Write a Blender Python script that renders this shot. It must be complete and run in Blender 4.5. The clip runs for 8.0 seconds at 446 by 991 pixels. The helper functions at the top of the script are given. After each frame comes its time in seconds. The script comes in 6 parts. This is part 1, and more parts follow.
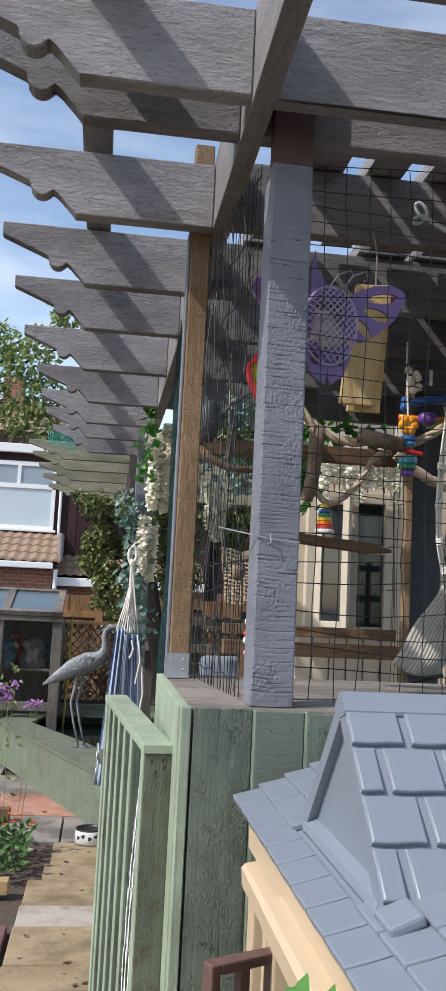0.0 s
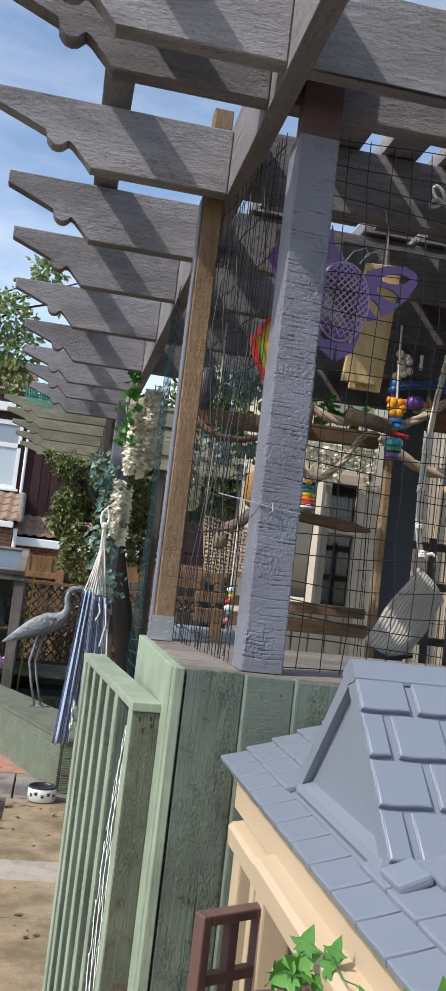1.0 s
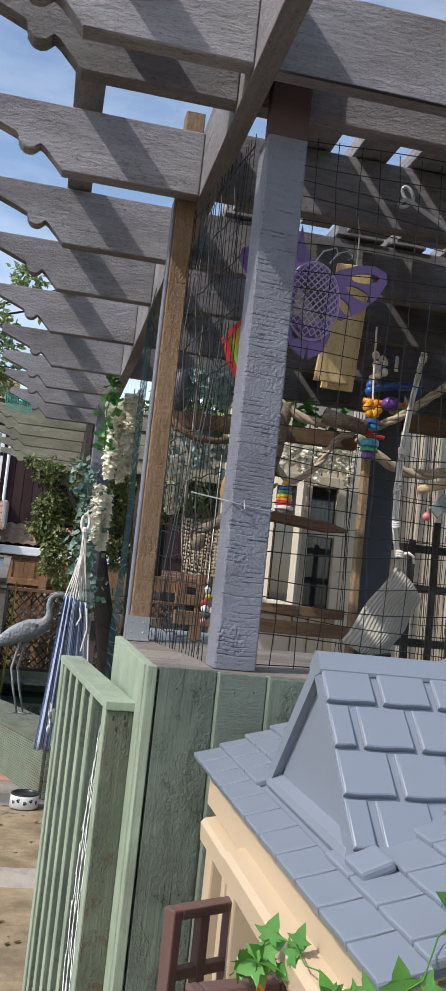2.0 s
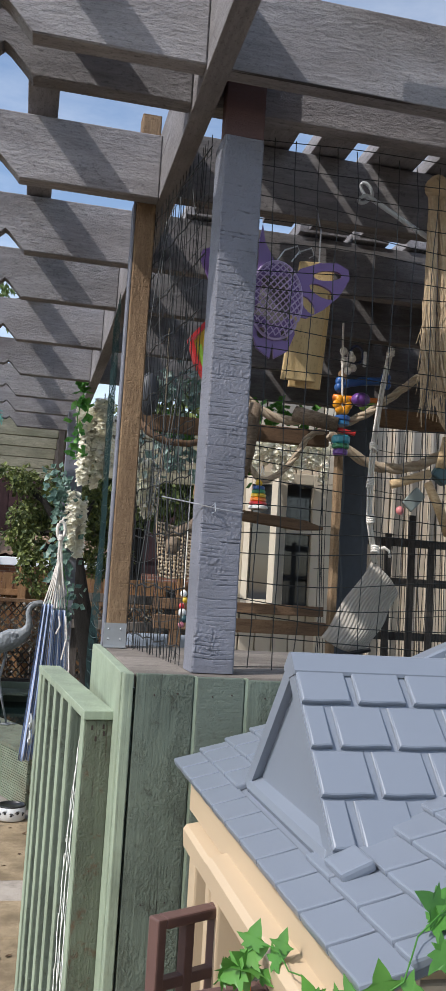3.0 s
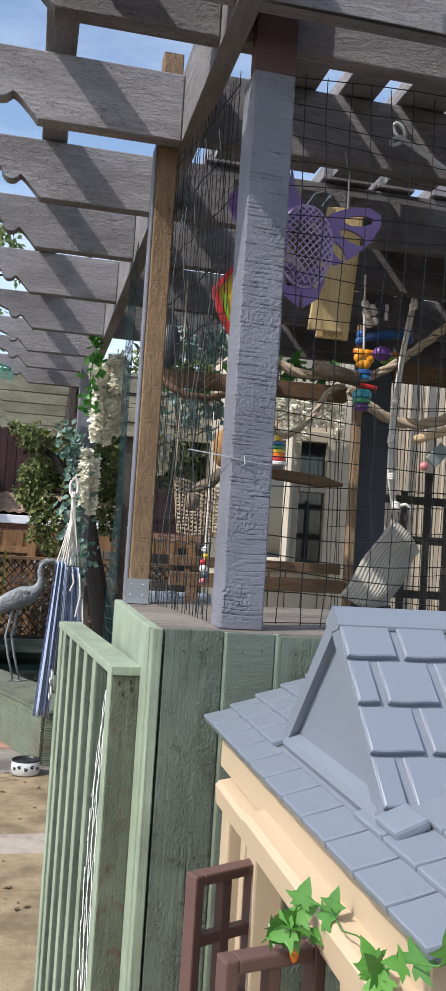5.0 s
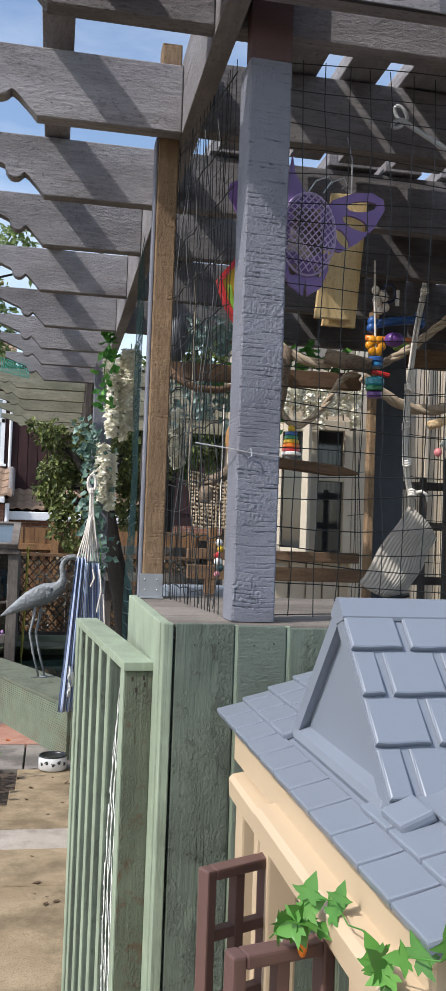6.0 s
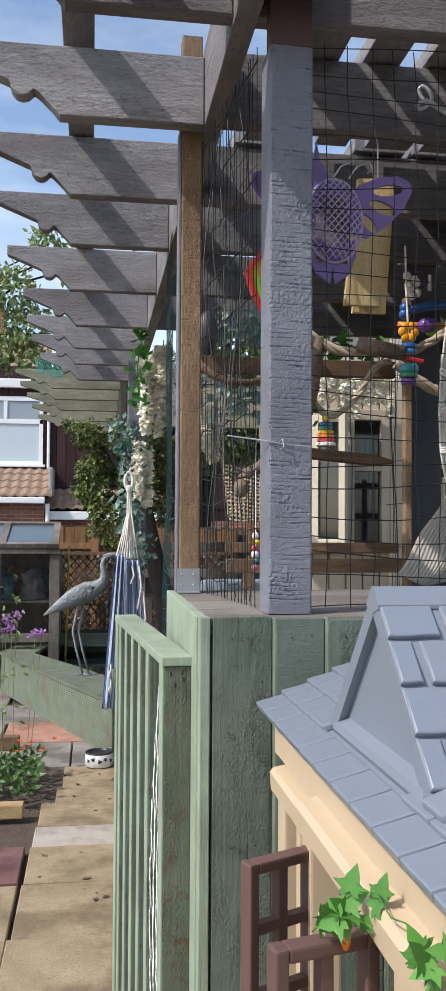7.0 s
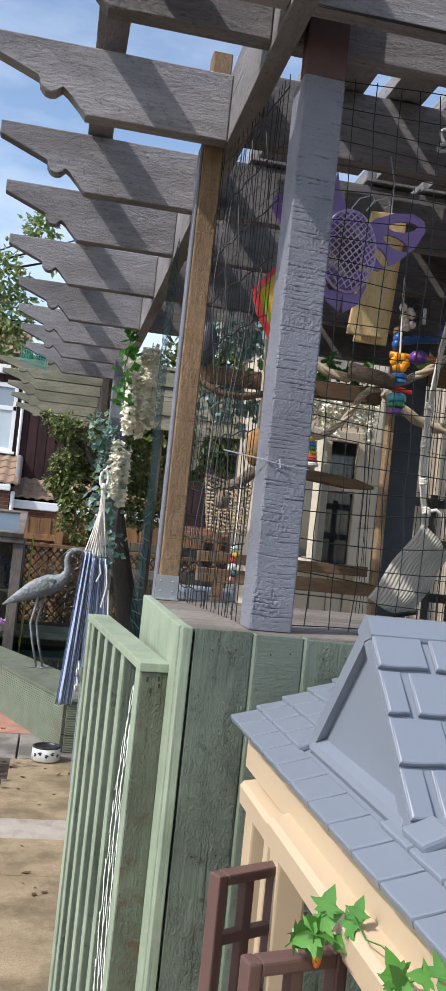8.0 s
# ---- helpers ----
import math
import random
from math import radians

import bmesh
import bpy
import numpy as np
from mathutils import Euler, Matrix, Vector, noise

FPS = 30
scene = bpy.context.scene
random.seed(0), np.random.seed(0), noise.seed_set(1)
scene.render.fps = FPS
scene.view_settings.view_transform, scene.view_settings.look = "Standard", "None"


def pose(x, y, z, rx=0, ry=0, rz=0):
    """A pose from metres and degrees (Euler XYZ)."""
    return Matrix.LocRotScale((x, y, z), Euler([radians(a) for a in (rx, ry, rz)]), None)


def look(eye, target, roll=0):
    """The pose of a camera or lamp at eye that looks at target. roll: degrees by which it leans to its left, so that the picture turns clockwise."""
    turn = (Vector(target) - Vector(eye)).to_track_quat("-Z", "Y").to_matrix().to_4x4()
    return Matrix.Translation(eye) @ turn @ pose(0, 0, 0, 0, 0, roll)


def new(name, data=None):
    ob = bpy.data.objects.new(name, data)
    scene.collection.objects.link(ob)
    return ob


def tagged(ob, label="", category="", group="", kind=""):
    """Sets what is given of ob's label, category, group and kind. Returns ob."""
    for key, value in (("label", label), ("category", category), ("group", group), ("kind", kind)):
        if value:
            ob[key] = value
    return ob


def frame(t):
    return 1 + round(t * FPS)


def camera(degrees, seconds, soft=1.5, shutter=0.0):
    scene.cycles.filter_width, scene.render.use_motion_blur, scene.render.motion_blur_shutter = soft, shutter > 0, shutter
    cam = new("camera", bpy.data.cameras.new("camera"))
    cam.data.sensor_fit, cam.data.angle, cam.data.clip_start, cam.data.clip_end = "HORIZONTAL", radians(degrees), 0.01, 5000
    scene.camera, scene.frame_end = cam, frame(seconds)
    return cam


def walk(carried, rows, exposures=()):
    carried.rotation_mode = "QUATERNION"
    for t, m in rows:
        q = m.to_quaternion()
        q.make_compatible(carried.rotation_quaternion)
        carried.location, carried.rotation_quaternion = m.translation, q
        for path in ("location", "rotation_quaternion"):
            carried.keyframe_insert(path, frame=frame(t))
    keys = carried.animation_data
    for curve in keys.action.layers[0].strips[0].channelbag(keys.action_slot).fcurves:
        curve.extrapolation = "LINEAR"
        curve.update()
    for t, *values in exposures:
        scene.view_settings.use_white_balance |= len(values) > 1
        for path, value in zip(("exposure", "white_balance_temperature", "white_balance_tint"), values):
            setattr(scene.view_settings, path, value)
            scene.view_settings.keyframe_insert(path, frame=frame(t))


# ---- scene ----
cam = camera(28.0, 8.0, soft=0.8)
PATH = [
    (0, (0.034, -0.0585, 1.5716), (0.2902, 1.9125, 1.7947), 2.77),
    (0.5, (0.0017, -0.0517, 1.5488), (0.3024, 1.9185, 1.7162), 3.47),
    (1, (-0.0494, -0.0564, 1.5503), (0.298, 1.9059, 1.7202), 6.61),
    (1.5, (-0.0388, -0.0683, 1.5344), (0.3246, 1.8903, 1.7133), 6.85),
    (3, (-0.0092, -0.0631, 1.5436), (0.4189, 1.8811, 1.7356), 3.49),
    (3.5, (-0.01, -0.0605, 1.5435), (0.444, 1.8788, 1.7246), 3.27),
    (4, (0.0032, -0.0396, 1.5412), (0.4697, 1.9, 1.6841), 3.02),
    (4.5, (0.0071, -0.0278, 1.5402), (0.4835, 1.9103, 1.671), 2.21),
    (5, (-0.042, -0.0095, 1.531), (0.3793, 1.943, 1.6324), 3.63),
    (6.5, (-0.0006, -0.0058, 1.5372), (0.331, 1.9652, 1.6097), 0.78),
    (7, (0.0001, 0.0, 1.5327), (0.2875, 1.9781, 1.5986), 0.33),
    (7.5, (-0.024, -0.013, 1.5389), (0.3156, 1.9565, 1.6133), 2.88),
    (8, (-0.0602, -0.017, 1.5436), (0.305, 1.9476, 1.6269), 5.88),
]
walk(cam, [(t, look(eye, target, roll)) for t, eye, target, roll in PATH],
     [(0, 0.40), (1.5, 0.36), (3.0, 0.34), (4.0, 0.38), (4.5, 0.46), (5.0, 0.50), (6.5, 0.42), (8, 0.48)])

# ---- light ----
SUN_DIR = Vector((-0.84, -0.36, 1.0)).normalized()
world = bpy.data.worlds.new("world")
scene.world = world
world.use_nodes = True
wn = world.node_tree
sky = wn.nodes.new("ShaderNodeTexSky")
sky.sky_type = 'NISHITA'
sky.sun_disc = False
sky.sun_elevation = math.asin(SUN_DIR.z)
sky.sun_rotation = math.atan2(SUN_DIR.x, SUN_DIR.y)
sky.air_density, sky.dust_density, sky.ozone_density = 1.0, 1.2, 1.0
# thin high cloud over the whole sky
cloud_at = wn.nodes.new("ShaderNodeTexCoord")
cloud_map = wn.nodes.new("ShaderNodeMapping")
cloud_map.inputs["Scale"].default_value = (1.0, 1.6, 3.2)
cloud = wn.nodes.new("ShaderNodeTexNoise")
cloud.inputs["Scale"].default_value, cloud.inputs["Detail"].default_value, cloud.inputs["Roughness"].default_value = 2.6, 7.0, 0.6
cloud_ramp = wn.nodes.new("ShaderNodeValToRGB")
cloud_ramp.color_ramp.elements[0].position, cloud_ramp.color_ramp.elements[1].position = 0.38, 0.78
hazy = wn.nodes.new("ShaderNodeHueSaturation")
hazy.inputs["Saturation"].default_value, hazy.inputs["Value"].default_value = 0.45, 1.45
veil = wn.nodes.new("ShaderNodeMix")
veil.data_type = 'RGBA'
wn.links.new(cloud_at.outputs["Generated"], cloud_map.inputs[0])
wn.links.new(cloud_map.outputs[0], cloud.inputs[0])
wn.links.new(cloud.outputs[0], cloud_ramp.inputs[0])
wn.links.new(sky.outputs[0], hazy.inputs["Color"])
wn.links.new(cloud_ramp.outputs[0], veil.inputs[0])
wn.links.new(sky.outputs[0], veil.inputs[6])
wn.links.new(hazy.outputs[0], veil.inputs[7])
wn.links.new(veil.outputs[2], wn.nodes["Background"].inputs[0])
wn.nodes["Background"].inputs[1].default_value = 0.16
sun_data = bpy.data.lights.new("sun", 'SUN')
sun_data.energy, sun_data.angle, sun_data.color = 3.15, radians(0.53), (1.0, 0.955, 0.925)
sun = new("sun", sun_data)
sun.matrix_world = look(SUN_DIR * 30, (0, 0, 0))


# ---- materials ----
def mat(name, rough=0.6, metal=0.0, spec=0.5):
    m = bpy.data.materials.new(name)
    m.use_nodes = True
    b = m.node_tree.nodes["Principled BSDF"]
    b.inputs["Roughness"].default_value = rough
    b.inputs["Metallic"].default_value = metal
    b.inputs["Specular IOR Level"].default_value = spec
    return m, m.node_tree, b


def ramp(nt, src, stops):
    r = nt.nodes.new("ShaderNodeValToRGB")
    e = r.color_ramp.elements
    e[0].position, e[0].color = stops[0][0], (*stops[0][1], 1)
    e[1].position, e[1].color = stops[-1][0], (*stops[-1][1], 1)
    for p, c in stops[1:-1]:
        n = e.new(p)
        n.color = (*c, 1)
    nt.links.new(src, r.inputs[0])
    return r.outputs[0]


def noise_tex(nt, scale, stretch=(1, 1, 1), detail=4.0, rough=0.55):
    tc = nt.nodes.new("ShaderNodeTexCoord")
    mp = nt.nodes.new("ShaderNodeMapping")
    mp.inputs["Scale"].default_value = stretch
    nt.links.new(tc.outputs["Object"], mp.inputs[0])
    n = nt.nodes.new("ShaderNodeTexNoise")
    n.inputs["Scale"].default_value, n.inputs["Detail"].default_value, n.inputs["Roughness"].default_value = scale, detail, rough
    nt.links.new(mp.outputs[0], n.inputs[0])
    return n.outputs[0]


def mixc(nt, a, b, fac, mode='MIX'):
    m = nt.nodes.new("ShaderNodeMix")
    m.data_type, m.blend_type = 'RGBA', mode
    for v, k in ((fac, 0), (a, 6), (b, 7)):
        if isinstance(v, (int, float)):
            m.inputs[k].default_value = v
        elif isinstance(v, tuple):
            m.inputs[k].default_value = (*v, 1)
        else:
            nt.links.new(v, m.inputs[k])
    return m.outputs[2]


def bump(nt, b, src, strength, dist, prev=None):
    n = nt.nodes.new("ShaderNodeBump")
    n.inputs["Strength"].default_value, n.inputs["Distance"].default_value = strength, dist
    nt.links.new(src, n.inputs["Height"])
    if prev is not None:
        nt.links.new(prev, n.inputs["Normal"])
    nt.links.new(n.outputs[0], b.inputs["Normal"])
    return n.outputs[0]


def wood(name, dark, light, axis, stain=None, rough=0.8, grain=1.0, depth=0.0022, vary=0.12, knots=False, sawn=0.0):
    """Timber whose grain runs along one axis: fibres, broad stains, drying cracks, sawn fuzz and knots."""
    m, nt, b = mat(name, rough, spec=0.25)
    k = "xyz".index(axis)
    along = lambda a, c: tuple(a if i == k else c for i in range(3))
    fine = noise_tex(nt, 14 * grain, along(0.9, 7.0), 8, 0.7)
    broad = noise_tex(nt, 2.6, along(0.7, 2.0), 5, 0.65)
    c = ramp(nt, fine, [(0.28, dark), (0.5, tuple((a + d) / 2 for a, d in zip(dark, light))), (0.74, light)])
    c = mixc(nt, c, stain or tuple(v * 0.62 for v in dark), ramp(nt, broad, [(0.42, (0, 0, 0)), (0.68, (0.85, 0.85, 0.85))]))
    speck = noise_tex(nt, 150, along(0.5, 1.0), 4, 0.7)
    c = mixc(nt, c, tuple(v * 0.5 for v in dark), ramp(nt, speck, [(0.30, (0.75, 0.75, 0.75)), (0.46, (0, 0, 0))]))
    crack = noise_tex(nt, 1.0, along(0.9, 34.0), 3, 0.5)
    split = ramp(nt, crack, [(0.27, (1, 1, 1)), (0.295, (0, 0, 0))])
    c = mixc(nt, c, tuple(v * 0.25 for v in dark), split)
    info = nt.nodes.new("ShaderNodeObjectInfo")
    hue = nt.nodes.new("ShaderNodeHueSaturation")
    mr = nt.nodes.new("ShaderNodeMapRange")
    mr.inputs["To Min"].default_value, mr.inputs["To Max"].default_value = 1 - vary, 1 + vary
    nt.links.new(info.outputs["Random"], mr.inputs[0])
    nt.links.new(mr.outputs[0], hue.inputs["Value"])
    nt.links.new(c, hue.inputs["Color"])
    nt.links.new(hue.outputs[0], b.inputs["Base Color"])
    p = bump(nt, b, fine, 0.8, depth)
    p = bump(nt, b, noise_tex(nt, 120, along(0.45, 1.0), 5, 0.7), 0.6, 0.002 + 0.004 * sawn, p)
    if sawn:
        patch = ramp(nt, noise_tex(nt, 2.2, along(0.8, 1.5), 3), [(0.40, (0, 0, 0)), (0.58, (1, 1, 1))])
        fuzz = nt.nodes.new("ShaderNodeMath")
        fuzz.operation = 'MULTIPLY'
        nt.links.new(noise_tex(nt, 105, along(0.6, 1.0), 5, 0.75), fuzz.inputs[0])
        nt.links.new(patch, fuzz.inputs[1])
        bump(nt, b, fuzz.outputs[0], 1.0, 0.007 * sawn, p)
    if knots:
        v = nt.nodes.new("ShaderNodeTexVoronoi")
        tc = nt.nodes.new("ShaderNodeTexCoord")
        mp = nt.nodes.new("ShaderNodeMapping")
        mp.inputs["Scale"].default_value = along(2.2, 5.5)
        nt.links.new(tc.outputs["Object"], mp.inputs[0])
        nt.links.new(mp.outputs[0], v.inputs[0])
        v.inputs["Scale"].default_value = 1.0
        kn = ramp(nt, v.outputs[0], [(0.0, (1, 1, 1)), (0.07, (0.7, 0.7, 0.7)), (0.13, (0, 0, 0))])
        nt.links.new(mixc(nt, hue.outputs[0], tuple(u * 0.35 for u in dark), kn), b.inputs["Base Color"])
    return m


def rough_paint(name, col, worn, grain_axis, wear=0.60, cracks=0.42, pitted=1.0):
    """Brush paint over sawn boards: raised grain, small blisters, chips and dark checks along the grain."""
    m, nt, b = mat(name, 0.68, spec=0.3)
    st = [130.0, 130.0, 130.0]
    st["xyz".index(grain_axis)] = 3.0
    streak = noise_tex(nt, 1.0, tuple(st), 5, 0.6)
    blist = noise_tex(nt, 30, (1, 1, 1), 9, 0.78)
    patch = noise_tex(nt, 5.5, (1, 1, 1), 6, 0.65)
    c = mixc(nt, col, tuple(v * 0.66 for v in col), ramp(nt, patch, [(0.38, (0, 0, 0)), (0.7, (1, 1, 1))]))
    c = mixc(nt, c, tuple(min(1, v * 1.25) for v in col), ramp(nt, streak, [(0.55, (0, 0, 0)), (0.75, (0.7, 0.7, 0.7))]))
    c = mixc(nt, c, worn, ramp(nt, blist, [(wear, (0, 0, 0)), (wear + 0.08, (0.85, 0.85, 0.85))]))
    c = mixc(nt, c, tuple(v * 0.3 for v in worn), ramp(nt, streak, [(cracks - 0.12, (0.9, 0.9, 0.9)), (cracks - 0.06, (0, 0, 0))]))
    nt.links.new(c, b.inputs["Base Color"])
    pits = noise_tex(nt, 190, (1, 1, 0.6), 4, 0.7)
    rough_area = ramp(nt, noise_tex(nt, 7.0, (1.6, 1.6, 0.6), 4, 0.6), [(0.44, (0.06, 0.06, 0.06)), (0.62, (1, 1, 1))])
    rel = nt.nodes.new("ShaderNodeMath")
    rel.operation = 'MULTIPLY'
    nt.links.new(ramp(nt, pits, [(0.40, (0, 0, 0)), (0.60, (1, 1, 1))]), rel.inputs[0])
    nt.links.new(rough_area, rel.inputs[1])
    p = bump(nt, b, streak, 0.9, 0.0026)
    p = bump(nt, b, rel.outputs[0], 0.9 * pitted, 0.0035, p)
    bump(nt, b, ramp(nt, blist, [(0.52, (0, 0, 0)), (0.66, (1, 1, 1))]), 0.5 * pitted, 0.0015, p)
    return m


def sawn_paint(name, col, worn, axis_marks, depth=0.004, scale=38.0, amount=0.62):
    """Paint on rough-sawn timber: saw marks across the grain, chipped and dusty in places."""
    m, nt, b = mat(name, 0.62, spec=0.35)
    st = [16.0, 16.0, 16.0]
    st["xyz".index(axis_marks)] = scale
    marks = noise_tex(nt, 1.0, tuple(st), 5, 0.7)
    blot = noise_tex(nt, 24, (1, 1, 1), 6, 0.7)
    c = mixc(nt, col, tuple(v * 0.72 for v in col), ramp(nt, noise_tex(nt, 6, (1, 1, 1), 4), [(0.4, (0, 0, 0)), (0.75, (1, 1, 1))]))
    c = mixc(nt, c, worn, ramp(nt, blot, [(amount, (0, 0, 0)), (amount + 0.1, (0.8, 0.8, 0.8))]))
    nt.links.new(c, b.inputs["Base Color"])
    p = bump(nt, b, marks, 1.0, depth)
    bump(nt, b, noise_tex(nt, 130, (1, 1, 1), 6, 0.75), 0.9, 0.0035, p)
    return m


def plain(name, col, rough=0.5, metal=0.0, var=0.12, scale=30.0, spec=0.5, relief=0.0006):
    m, nt, b = mat(name, rough, metal, spec)
    n = noise_tex(nt, scale, (1, 1, 1), 5)
    c = mixc(nt, tuple(v * (1 - var) for v in col), tuple(min(1, v * (1 + var)) for v in col), n)
    nt.links.new(c, b.inputs["Base Color"])
    if relief:
        bump(nt, b, noise_tex(nt, scale * 4, (1, 1, 1), 3), 0.4, relief)
    return m


def leafy(name, dark, light, rough=0.45, through_light=0.25):
    m, nt, b = mat(name, rough, spec=0.4)
    geo = nt.nodes.new("ShaderNodeNewGeometry")
    c = ramp(nt, geo.outputs["Random Per Island"], [(0.0, dark), (0.6, tuple((a + d) / 2 for a, d in zip(dark, light))), (1.0, light)])
    c = mixc(nt, c, tuple(v * 0.8 for v in dark), ramp(nt, noise_tex(nt, 60, (1, 1, 1), 3), [(0.5, (0, 0, 0)), (0.8, (0.6, 0.6, 0.6))]))
    nt.links.new(c, b.inputs["Base Color"])
    tr = nt.nodes.new("ShaderNodeBsdfTranslucent")
    nt.links.new(c, tr.inputs[0])
    mx = nt.nodes.new("ShaderNodeMixShader")
    mx.inputs[0].default_value = through_light
    nt.links.new(b.outputs[0], mx.inputs[1])
    nt.links.new(tr.outputs[0], mx.inputs[2])
    nt.links.new(mx.outputs[0], nt.nodes["Material Output"].inputs[0])
    return m


GREY = ((0.20, 0.194, 0.204), (0.35, 0.338, 0.342))
M_raf = wood("weathered_grey_timber", *GREY, 'x', stain=(0.14, 0.127, 0.127), knots=True, sawn=1.7)
M_beam = wood("weathered_grey_timber_long", *GREY, 'y', stain=(0.14, 0.127, 0.127), sawn=0.6)
# Grey timber coloured darker for the shade under the roof boards.
M_rafd = wood("shade_darkened_timber", (0.12, 0.114, 0.114), (0.26, 0.247, 0.242), 'x', stain=(0.06, 0.052, 0.047), knots=True)
M_brown = wood("treated_brown_timber", (0.17, 0.108, 0.062), (0.37, 0.255, 0.15), 'z', stain=(0.14, 0.088, 0.052), grain=1.4, depth=0.002, sawn=1.0)
M_brownx = wood("brown_rail_timber", (0.12, 0.07, 0.04), (0.26, 0.16, 0.09), 'x', stain=(0.07, 0.045, 0.03))
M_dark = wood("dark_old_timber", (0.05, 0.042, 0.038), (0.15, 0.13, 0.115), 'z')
M_post = sawn_paint("blue_grey_painted_sawn_timber", (0.195, 0.20, 0.232), (0.12, 0.117, 0.128), 'z', 0.0012, 240.0, 0.64)
M_red = sawn_paint("dark_red_primer_timber", (0.11, 0.06, 0.055), (0.09, 0.06, 0.055), 'z')
# Darker green for the fronts that the sun only grazes.
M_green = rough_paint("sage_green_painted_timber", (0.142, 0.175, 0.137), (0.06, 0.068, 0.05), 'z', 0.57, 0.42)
M_greenx = rough_paint("worn_green_painted_rim", (0.16, 0.185, 0.135), (0.13, 0.11, 0.075), 'x', 0.52, 0.44)
M_greens = sawn_paint("green_painted_sawn_board", (0.14, 0.172, 0.138), (0.085, 0.095, 0.07), 'z', 0.0016, 200.0, 0.58)
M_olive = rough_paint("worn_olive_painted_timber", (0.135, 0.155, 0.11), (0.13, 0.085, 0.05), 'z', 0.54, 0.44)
# Lighter copy: sunlight on left-facing sides put into the colour; also plain battens.
M_greenl = rough_paint("pale_and_sunlit_green_timber", (0.30, 0.36, 0.262), (0.20, 0.21, 0.15), 'z', 0.66, 0.40, 0.25)
M_cap = wood("bare_grey_cap_timber", (0.16, 0.14, 0.12), (0.36, 0.32, 0.28), 'x')
M_roof = plain("slate_blue_moulded_plastic", (0.182, 0.207, 0.247), 0.36, var=0.05, scale=8, relief=0.0004)
M_cream = plain("cream_moulded_plastic", (0.50, 0.385, 0.255), 0.45, var=0.05, scale=8, relief=0.0004)
M_shut = plain("brown_moulded_plastic", (0.115, 0.064, 0.055), 0.45, var=0.10, scale=25)
M_net = plain("dark_netting", (0.012, 0.014, 0.014), 0.6)
M_netg = plain("green_netting", (0.015, 0.05, 0.05), 0.6)
M_white = plain("white_paint", (0.75, 0.75, 0.72), 0.5)
M_steel = plain("galvanised_steel", (0.42, 0.43, 0.44), 0.42, 0.8)


# ---- builders ----
def mesh_from(bm, name):
    me = bpy.data.meshes.new(name)
    bmesh.ops.recalc_face_normals(bm, faces=bm.faces)
    bm.to_mesh(me)
    bm.free()
    return me


def part(name, bm, material, parent, label="", smooth=False):
    me = mesh_from(bm, name)
    me.materials.append(material)
    if smooth:
        me.polygons.foreach_set("use_smooth", [True] * len(me.polygons))
    ob = new(name, me)
    ob.parent = parent
    return tagged(ob, label)


def thing(name, label, category, group="", kind="", at=(0, 0, 0)):
    ob = new(name)
    ob.location = at
    return tagged(ob, label, category, group, kind)


def lone(name, bm, material, label, category, group="", kind="", smooth=False):
    ob = part(name, bm, material, None, label, smooth)
    return tagged(ob, label, category, group, kind)


def B():
    return bmesh.new()


def box(bm, x0, x1, y0, y1, z0, z1, bev=0.0, m=None):
    """A box with softened edges, optionally turned by m."""
    c = bmesh.ops.create_cube(bm, size=1.0)["verts"]
    bmesh.ops.transform(bm, verts=c, matrix=Matrix.Translation(((x0 + x1) / 2, (y0 + y1) / 2, (z0 + z1) / 2)) @ Matrix.Diagonal((x1 - x0, y1 - y0, z1 - z0, 1)))
    if bev:
        es = list({e for v in c for e in v.link_edges})
        r = bmesh.ops.bevel(bm, geom=es, offset=bev, segments=2, affect='EDGES', profile=0.6)
        c = list({v for f in r["faces"] for v in f.verts} | {v for v in c if v.is_valid})
    if m is not None:
        bmesh.ops.transform(bm, verts=c, matrix=m)
    return bm


def prism(bm, prof, a0, a1, plane="xz", bev=0.0):
    """A profile of points pushed along the third axis from a0 to a1."""
    def p3(u, v, a):
        return {"xz": (u, a, v), "yz": (a, u, v), "xy": (u, v, a)}[plane]
    lo = [bm.verts.new(p3(u, v, a0)) for u, v in prof]
    hi = [bm.verts.new(p3(u, v, a1)) for u, v in prof]
    n = len(prof)
    fs = [bm.faces.new(lo), bm.faces.new(hi[::-1])]
    for i in range(n):
        fs.append(bm.faces.new((lo[i], hi[i], hi[(i + 1) % n], lo[(i + 1) % n])))
    if bev:
        es = [e for f in fs[:2] for e in f.edges]
        bmesh.ops.bevel(bm, geom=es, offset=bev, segments=1, affect='EDGES')
    return bm


def tube(bm, pts, r, n=6, r1=None, cap=True):
    """A round rod along points, of radius r that goes over into r1."""
    pts = [Vector(p) for p in pts]
    rings = []
    k = len(pts)
    for i, p in enumerate(pts):
        d = (pts[min(i + 1, k - 1)] - pts[max(i - 1, 0)]).normalized()
        u = d.cross(Vector((0.13, 0.21, 0.97)) if abs(d.z) < 0.9 else Vector((0.97, 0.1, 0.13))).normalized()
        w = d.cross(u)
        rr = r if r1 is None else r + (r1 - r) * i / (k - 1)
        rings.append([bm.verts.new(p + rr * (math.cos(2 * math.pi * j / n) * u + math.sin(2 * math.pi * j / n) * w)) for j in range(n)])
    for a, b in zip(rings, rings[1:]):
        for j in range(n):
            bm.faces.new((a[j], a[(j + 1) % n], b[(j + 1) % n], b[j]))
    if cap:
        bm.faces.new(rings[0][::-1])
        bm.faces.new(rings[-1])
    return bm


